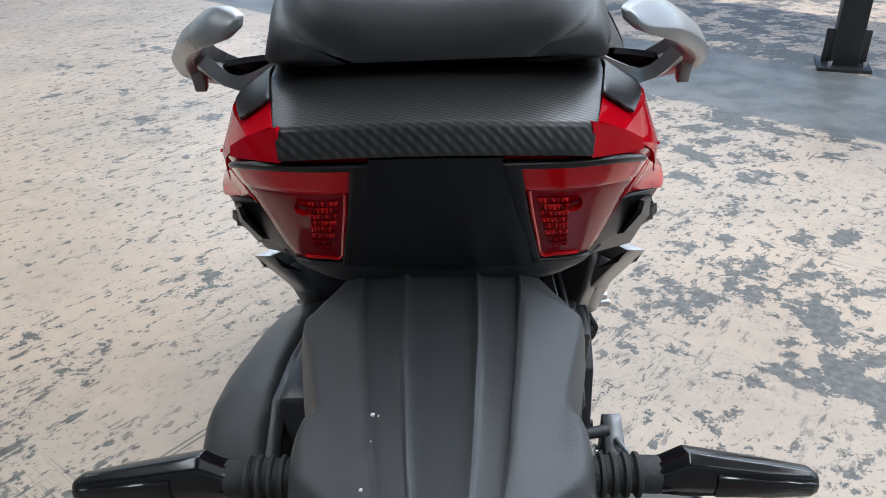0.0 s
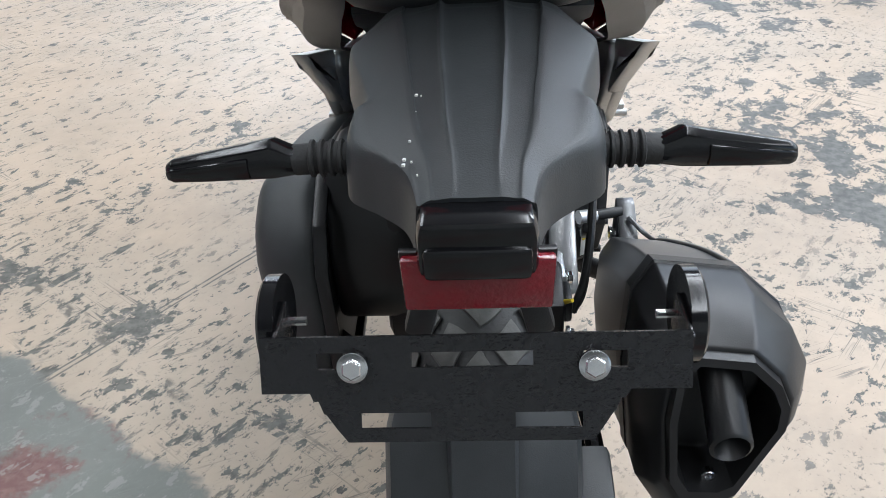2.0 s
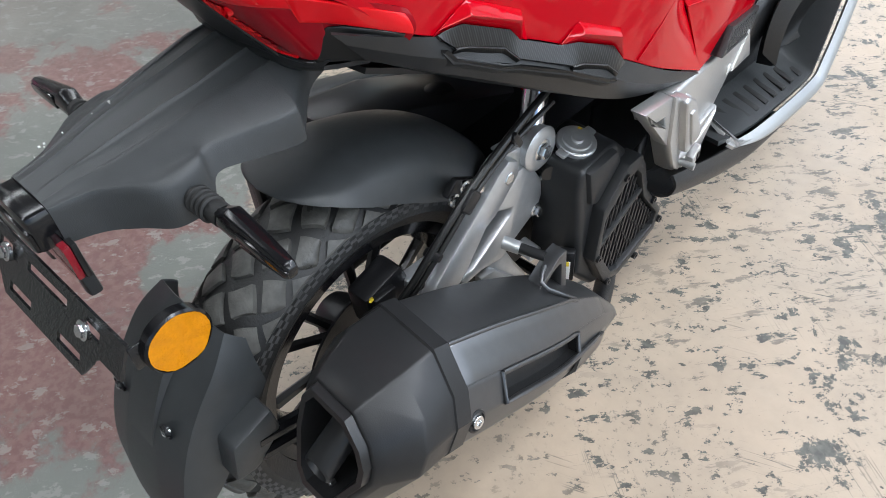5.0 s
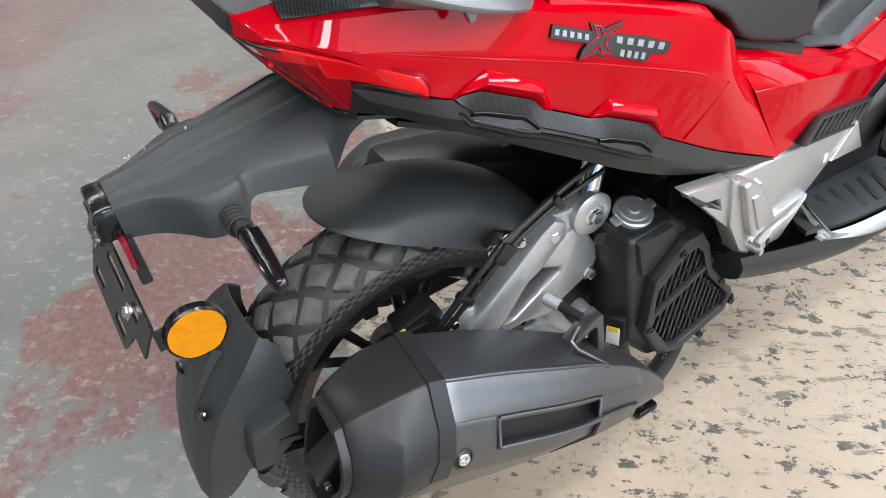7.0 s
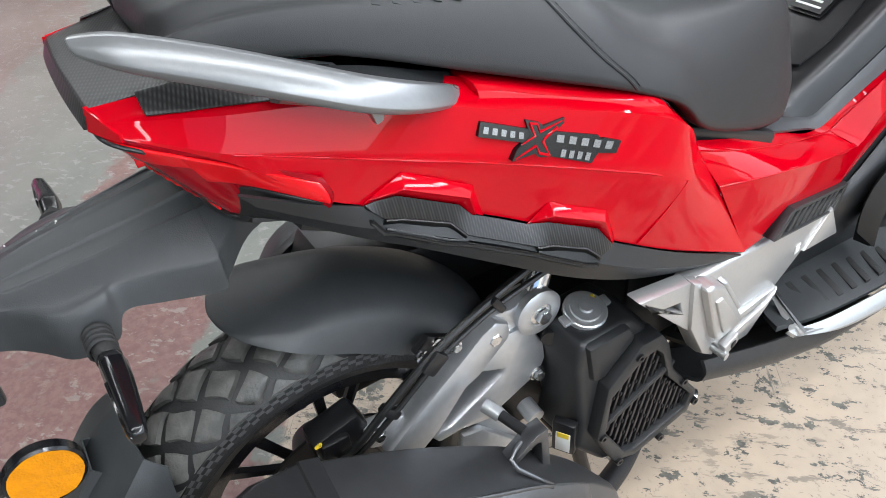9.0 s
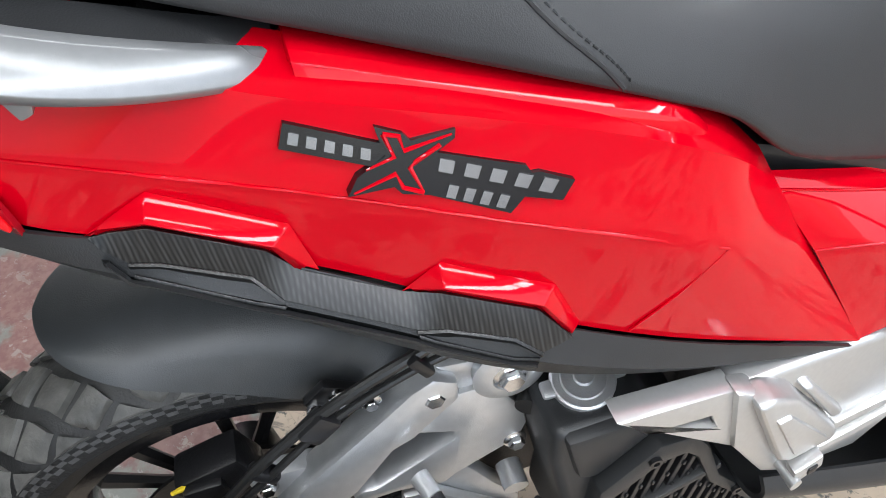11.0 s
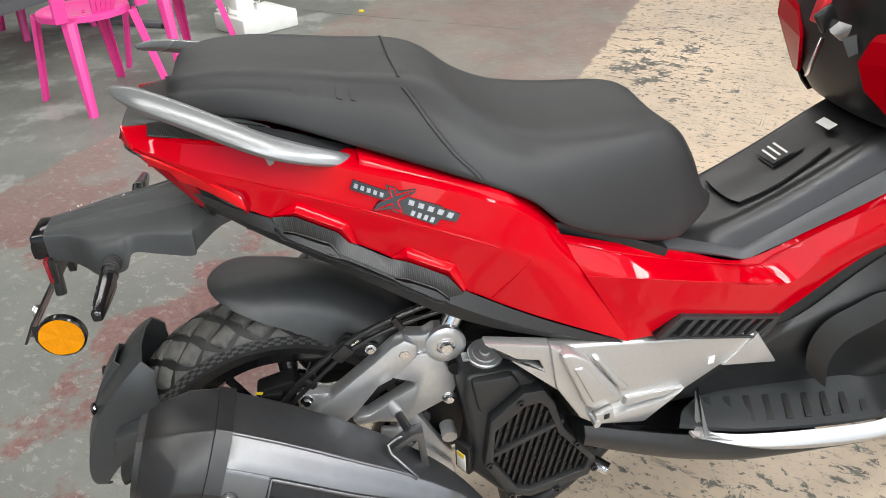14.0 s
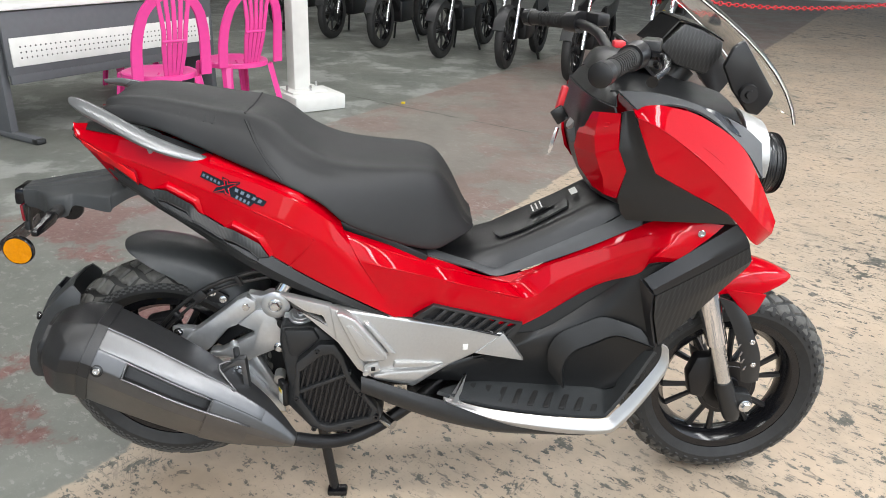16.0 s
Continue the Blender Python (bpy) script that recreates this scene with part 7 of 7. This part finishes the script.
caliper = part("front_brake_caliper", prism([(1.290, 0.370), (1.335, 0.375), (1.340, 0.310), (1.325, 0.255), (1.290, 0.262), (1.275, 0.320)], 0.046, 0.082, "x", 0.008), DARK, bike, "black front brake caliper")
fend = []
for y, zc, ze, w in ((1.255, 0.535, 0.500, 0.054), (1.310, 0.574, 0.526, 0.062), (1.360, 0.592, 0.535, 0.065), (1.410, 0.595, 0.530, 0.064), (1.450, 0.586, 0.541, 0.054), (1.485, 0.572, 0.552, 0.038), (1.508, 0.560, 0.552, 0.014)):
    half = [(0.0, zc), (w * 0.55, zc - (zc - ze) * 0.06), (w * 0.88, zc - (zc - ze) * 0.28), (w, zc - (zc - ze) * 0.62), (w, ze)]
    fend.append([(-x, y, z) for x, z in half[:0:-1]] + [(x, y, z) for x, z in half])
ff = part("front_fender", loft(fend, 0, 24, 0.004), RED, bike, "glossy red front fender", 40)
side_f = prism([(1.330, 0.545), (1.432, 0.532), (1.416, 0.484), (1.392, 0.474), (1.366, 0.506)], 0.060, 0.068, "x", 0.003)
part("fender_side", side_f, RED, ff)


# ---- showroom behind the scooter ----
def plastic_chair():
    """A moulded plastic armless chair with a slatted round back, built at the origin, facing +y."""
    ch = thing("plastic_chair", (0, 0, 0), "glossy pink moulded plastic chair with a slatted back", "chair", "pink chairs by the desk")
    s_ = []
    for r, z in ((0.0, 0.425), (0.10, 0.427), (0.17, 0.436), (0.200, 0.442), (0.212, 0.436), (0.214, 0.410), (0.205, 0.408), (0.0, 0.415)):
        s_.append((r, z))
    bm = revolve(s_, (0, 0, 0), "z", 36)
    bmesh.ops.scale(bm, vec=(1.0, 0.98, 1), verts=bm.verts)
    part("seat", bm, PINK, ch, "", 40)
    for sx in (1, -1):
        for sy in (1, -1):
            top, foot = Vector((sx * 0.165, sy * 0.155, 0.420)), Vector((sx * 0.215, sy * (0.205 if sy > 0 else 0.245), 0.0))
            rows = []
            for k in range(7):
                p = top.lerp(foot, k / 6)
                w = 0.036 - 0.014 * k / 6
                o = Vector((sx, sy, 0)).normalized()
                t = Vector((-o.y, o.x, 0))
                rows.append([p + t * w - o * 0.012, p + t * w * 0.8 + o * 0.010, p + o * 0.018, p - t * w * 0.8 + o * 0.010, p - t * w - o * 0.012])
            part("leg", loft(rows, 0, 0, 0.005), PINK, ch, "", 30)
    arch = []
    for k in range(25):
        a = math.pi * k / 24
        arch.append((0.205 * math.cos(a) * (1.0 if math.sin(a) < 0.6 else 1.02), -0.185 - 0.10 * math.sin(a), 0.43 + 0.47 * math.sin(a) ** 0.6))
    rows = []
    for k, p in enumerate(arch):
        p, d = Vector(p), (Vector(arch[min(k + 1, 24)]) - Vector(arch[max(k - 1, 0)])).normalized()
        side_ = d.cross(Vector((0, 1, 0.2))).normalized()
        deep_ = side_.cross(d)
        w = 0.026 + 0.008 * abs(1 - k / 12)
        rows.append([p + side_ * w * a + deep_ * b for a, b in ((-1, 0.005), (-0.6, 0.010), (0.6, 0.010), (1, 0.005), (0.9, -0.006), (-0.9, -0.006))])
    part("back_frame", loft(rows, close=True, caps=True), PINK, ch, "", 40)
    for i in range(5):
        x = -0.08 + 0.04 * i
        slat = loft([[(x * 0.55 - 0.010, -0.192, 0.44), (x * 0.55 + 0.010, -0.192, 0.44)], [(x * 0.75 - 0.012, -0.235, 0.58), (x * 0.75 + 0.012, -0.235, 0.58)], [(x * 0.8 - 0.012, -0.265, 0.70), (x * 0.8 + 0.012, -0.265, 0.70)], [(x * 1.1 - 0.011, -0.282, 0.885 - abs(x) * 0.25), (x * 1.1 + 0.011, -0.282, 0.885 - abs(x) * 0.25)]], 0, 12, 0.010)
        part("back_slat", slat, PINK, ch, "", 30)
    part("back_bar", tube([(-0.07, -0.250, 0.64), (0.07, -0.250, 0.64)], 0.009, 8), PINK, ch)
    for x, y in ((-0.05, -0.1), (0.0, -0.11), (0.05, -0.1), (-0.03, -0.06), (0.03, -0.06)):
        part("seat_stud", revolve([(0, 0.442), (0.006, 0.440), (0.008, 0.434)], (x, y, 0), "z", 10), PINK, ch)
    return ch


chair = plastic_chair()
chair.matrix_basis = pose(-2.957, -0.870, 0, 0, 0, 131)
copy_thing(chair, pose(-3.439, -0.534, 0, 0, 0, 136))
tagged(copy_thing(chair, pose(-4.55, -1.55, 0, 0, 0, 215)), "glossy pink moulded plastic chair tucked behind the desk")

# office desk with a perforated white strip in its front panel
desk = thing("office_desk", (-3.72, -1.30, 0), "grey metal office desk with a perforated white strip", "desk")
DX, DY = Vector((-0.851, 0.526, 0)), Vector((-0.526, -0.851, 0))
D0 = Vector((-2.98, -1.72, 0))


def on_desk(bm):
    """Local desk metres: x along the front, y to its back."""
    m = Matrix(((DX.x, DY.x, 0, D0.x), (DX.y, DY.y, 0, D0.y), (0, 0, 1, 0), (0, 0, 0, 1)))
    bmesh.ops.transform(bm, matrix=m, verts=bm.verts)
    bmesh.ops.recalc_face_normals(bm, faces=bm.faces)
    return bm


part("front_panel", on_desk(box(0.78, 0.012, 0.56, 1.62, 0.022, 0.36, 0.003)), DESK_GREY, desk)
part("lower_panel", on_desk(box(0.78, 0.014, 0.37, 1.60, 0.020, 0.09, 0.003)), DESK_GREY, desk)
strip_ = part("perforated_strip", on_desk(box(0.78, -0.003, 0.510, 1.56, 0.008, 0.165, 0.002)), WHITE, desk, "white perforated metal strip")
holes = []
for i in range(44):
    for j in range(3):
        holes.append(on_desk(box(0.06 + 0.033 * i, -0.0072, 0.475 + 0.032 * j, 0.009, 0.002, 0.009, 0.002)))
tagged(part("perforation", merge(*holes), DARK, strip_), kind="stuff")
part("desk_top", on_desk(box(0.78, 0.33, 0.765, 1.72, 0.74, 0.03, 0.006)), WHITE, desk, "pale desk top")
for x in (-0.03, 1.62):
    part("leg", on_desk(box(x, 0.30, 0.375, 0.05, 0.50, 0.75, 0.008)), DESK_GREY, desk)
    part("foot", on_desk(box(x, 0.22, 0.02, 0.06, 0.80, 0.04, 0.012)), DESK_GREY, desk)
    part("foot_cap", on_desk(box(x, -0.17, 0.018, 0.064, 0.06, 0.036, 0.012)), BLACK, desk)

# white steel post on a low plinth
solo("post_plinth", box(-4.06, -0.13, 0.055, 0.36, 0.40, 0.11, 0.012, (0, 0, 33)), WHITE, "chipped white painted concrete plinth", "plinth", "structure")
white_post = thing("steel_post", (-4.12, -0.22, 0.11), "white painted steel post bolted to a plinth", "post")
part("shaft", box(-4.12, -0.22, 2.35, 0.13, 0.13, 4.48, 0.008, (0, 0, 33)), WHITE, white_post)
part("base_plate", box(-4.10, -0.19, 0.118, 0.26, 0.28, 0.014, 0.003, (0, 0, 33)), WHITE, white_post)
for dx, dy in ((0.09, 0.08), (-0.09, 0.10), (0.10, -0.09), (-0.08, -0.10)):
    part("anchor_bolt", tube([(-4.10 + dx, -0.20 + dy, 0.12), (-4.10 + dx, -0.20 + dy, 0.165)], 0.010, 8), STEEL, white_post)

# dark post near the open front
dark_post = thing("dark_steel_post", (1.92, 3.28, 0), "dark green-black steel post with a bolted foot plate", "post")
part("shaft", box(1.92, 3.28, 2.3, 0.125, 0.125, 4.58, 0.008, (0, 0, -20)), BLACK, dark_post)
part("base_plate", box(1.92, 3.28, 0.009, 0.24, 0.24, 0.018, 0.003, (0, 0, -20)), BLACK, dark_post)
for dx, dy in ((0.09, 0.06), (-0.06, 0.09), (0.06, -0.09), (-0.09, -0.06)):
    part("anchor_bolt", tube([(1.92 + dx, 3.28 + dy, 0.016), (1.92 + dx, 3.28 + dy, 0.045)], 0.010, 8), STEEL, dark_post)
part("gusset", box(1.92, 3.28, 0.10, 0.20, 0.012, 0.16, 0.002, (0, 0, -20)), BLACK, dark_post)


def parked_bike(accent, label, group="parked motorcycles"):
    """A small motorcycle at the origin, front wheel at x = 0 pointing to +x."""
    mb = thing("motorcycle", (0, 0, 0), label, "motorcycle", group)
    R = 0.29

    def ring(cx, half):
        prof = [(0.215, -half * 0.8), (0.25, -half), (0.28, -half * 0.75), (R, -half * 0.3), (R, half * 0.3), (0.28, half * 0.75), (0.25, half), (0.215, half * 0.8), (0.215, -half * 0.8)]
        rows = []
        for i in range(41):
            a = 2 * math.pi * i / 40
            rows.append([Vector((cx + r * math.cos(a), h, R + r * math.sin(a))) for r, h in prof])
        return loft(rows)

    for cx, hw in ((0.0, 0.042), (-1.22, 0.05)):
        w = part("wheel", ring(cx, hw), RUBBER, mb, "black road tyre on a spoked wheel", 40)
        rim = []
        for i in range(41):
            a = 2 * math.pi * i / 40
            rim.append([Vector((cx + r * math.cos(a), h, R + r * math.sin(a))) for r, h in ((0.215, -0.03), (0.205, -0.03), (0.200, 0), (0.205, 0.03), (0.215, 0.03))])
        part("rim", loft(rim), GLOSS_BLACK, w)
        for k in range(8):
            a = 2 * math.pi * k / 8
            part("spoke", tube([(cx, 0, R), (cx + 0.205 * math.cos(a), 0, R + 0.205 * math.sin(a))], [0.016, 0.010], 6), BLACK_SATIN, w)
        part("hub", tube([(cx, -0.05, R), (cx, 0.05, R)], 0.045, 14), DARK, w)
    for sy in (1, -1):
        lg = part("fork_leg", tube([(0.0, sy * 0.075, R), (-0.10, sy * 0.075, 0.62), (-0.18, sy * 0.075, 0.90)], [0.019, 0.019, 0.016], 10), STEEL, mb)
        part("side_case", loft([[(-0.55, sy * 0.14, 0.62), (-0.85, sy * 0.15, 0.66), (-1.15, sy * 0.12, 0.74)], [(-0.55, sy * 0.15, 0.50), (-0.85, sy * 0.16, 0.54), (-1.10, sy * 0.13, 0.64)]], 8, 4, 0.02), BLACK, mb)
        part("mirror_stalk", tube([(-0.22, sy * 0.22, 0.98), (-0.20, sy * 0.30, 1.12)], 0.007, 8), BLACK, mb)
    part("engine", merge(box(-0.52, 0, 0.36, 0.34, 0.20, 0.24, 0.03), box(-0.36, 0, 0.44, 0.12, 0.14, 0.22, 0.02, (0, 40, 0))), DARK, mb, "dark engine block")
    part("chain_guard", box(-0.9, -0.10, 0.36, 0.5, 0.02, 0.06, 0.008), GOLD, mb)
    part("exhaust", tube([(-0.38, -0.12, 0.34), (-0.45, -0.14, 0.22), (-0.8, -0.15, 0.24), (-1.25, -0.16, 0.36)], [0.018, 0.018, 0.035, 0.045], 12, 20), CHROME, mb)
    part("tank", loft([[(-0.22, 0, 0.86), (-0.36, 0, 0.90), (-0.56, 0, 0.86), (-0.66, 0, 0.78)], [(-0.22, 0.11, 0.82), (-0.36, 0.13, 0.85), (-0.56, 0.12, 0.82), (-0.66, 0.09, 0.76)], [(-0.24, 0.12, 0.72), (-0.36, 0.14, 0.70), (-0.56, 0.13, 0.70), (-0.66, 0.10, 0.70)]], 12, 8, 0.01), accent, mb)
    part("tank_half", loft([[(-0.22, 0, 0.86), (-0.36, 0, 0.90), (-0.56, 0, 0.86), (-0.66, 0, 0.78)], [(-0.22, -0.11, 0.82), (-0.36, -0.13, 0.85), (-0.56, -0.12, 0.82), (-0.66, -0.09, 0.76)], [(-0.24, -0.12, 0.72), (-0.36, -0.14, 0.70), (-0.56, -0.13, 0.70), (-0.66, -0.10, 0.70)]], 12, 8, 0.01), accent, mb)
    part("saddle", loft([[(-0.62, -0.10, 0.77), (-0.62, 0, 0.80), (-0.62, 0.10, 0.77)], [(-0.95, -0.12, 0.76), (-0.95, 0, 0.79), (-0.95, 0.12, 0.76)], [(-1.30, -0.09, 0.83), (-1.30, 0, 0.85), (-1.30, 0.09, 0.83)]], 10, 12, 0.05), SEAT, mb)
    part("handlebar", tube([(-0.32, 0.36, 0.98), (-0.22, 0.2, 1.0), (-0.18, 0, 0.95), (-0.22, -0.2, 1.0), (-0.32, -0.36, 0.98)], 0.013, 10, 24), BLACK_SATIN, mb)
    part("lamp", revolve([(0, -0.02), (0.06, -0.03), (0.08, -0.08), (0.06, -0.16), (0, -0.17)], (0.02, 0, 0.86), "x", 24), accent, mb)
    ar = []
    for i in range(17):
        a = radians(20 + 110 * i / 16)
        ar.append([Vector((0.318 * math.cos(a), h, R + (0.318 - d) * math.sin(a))) for h, d in ((-0.055, 0.02), (0, 0), (0.055, 0.02))])
    part("front_fender", loft(ar, 0, 0, 0.006), accent, mb)
    for sy in (1, -1):
        part("stand_leg", tube([(-0.62, sy * 0.10, 0.28), (-0.70, sy * 0.16, 0.012)], 0.013, 8), BLACK, mb)
    return mb


first = parked_bike(BLACK, "black parked motorcycle with road tyres on its stand")
ROW = [(-7.54, -0.30), (-6.92, 0.27), (-6.36, 0.92), (-5.82, 1.53), (-5.27, 2.08), (-4.76, 2.66)]
first.matrix_basis = pose(ROW[0][0] - 0.10, ROW[0][1], 0, 0, 0, -24)
for i, (x, y) in enumerate(ROW[1:5]):
    copy_thing(first, pose(x - 0.10, y + 0.02, 0, 0, 0, -24 - 3 * (i % 2)))
copy_thing(first, pose(-8.2, -0.95, 0, 0, 0, -24))
red_bike = parked_bike(RED, "red and black parked motorcycle on its stand")
red_bike.matrix_basis = pose(ROW[5][0] - 0.10, ROW[5][1] + 0.02, 0, 0, 0, -26)
yellow_bike = parked_bike(YELLOW, "yellow and black parked motorcycle on its stand")
yellow_bike.matrix_basis = pose(-5.95, 3.05, 0, 0, 0, -28)


# red plastic chain across the bay
def chain_link(i, p, d):
    up = Vector((0, 0, 1)) if i % 2 else d.cross(Vector((0, 0, 1))).normalized()
    pts = []
    for k in range(17):
        a = 2 * math.pi * k / 16
        pts.append(p + d * 0.030 * math.cos(a) + up * 0.015 * math.sin(a))
    rows = []
    for k in range(16):
        q = pts[k]
        t = (pts[(k + 1) % 16] - pts[k - 1]).normalized()
        n1 = t.cross(d.cross(up)).normalized()
        n2 = t.cross(n1)
        rows.append([q + 0.0055 * (math.cos(b) * n1 + math.sin(b) * n2) for b in (2 * math.pi * j / 6 for j in range(6))])
    rows.append(rows[0])
    return loft(rows, close=True)


chain = thing("barrier_chain", (-5.2, 3.6, 0), "red plastic barrier chain hanging between posts", "chain")
A, B = Vector((-4.66, 2.62, 0.83)), Vector((-6.6, 6.6, 0.86))
n_links = 90
for i in range(n_links):
    u = (i + 0.5) / n_links
    p = A.lerp(B, u)
    p.z -= 0.14 * 4 * u * (1 - u)
    d = (B - A).normalized()
    d.z = -0.14 * 4 * (1 - 2 * u) / (B - A).length
    part("link", chain_link(i, p, d.normalized()), CHAIN_RED, chain)
for e in (B,):
    part("chain_post", tube([(e.x, e.y, 0.0), (e.x, e.y, 0.90)], [0.025, 0.025], 14), WHITE, chain)
    part("post_foot", revolve([(0, 0.035), (0.10, 0.03), (0.14, 0.012), (0.14, 0.0), (0, 0.0)], (e.x, e.y, 0), "z", 28), BLACK, chain)
solo("floor_scrap", prism([(-4.255, 0.55), (-4.225, 0.545), (-4.215, 0.575), (-4.25, 0.58)], 0.0, 0.012, "z", 0.003), YELLOW, "small yellow scrap lying on the floor", "scrap")
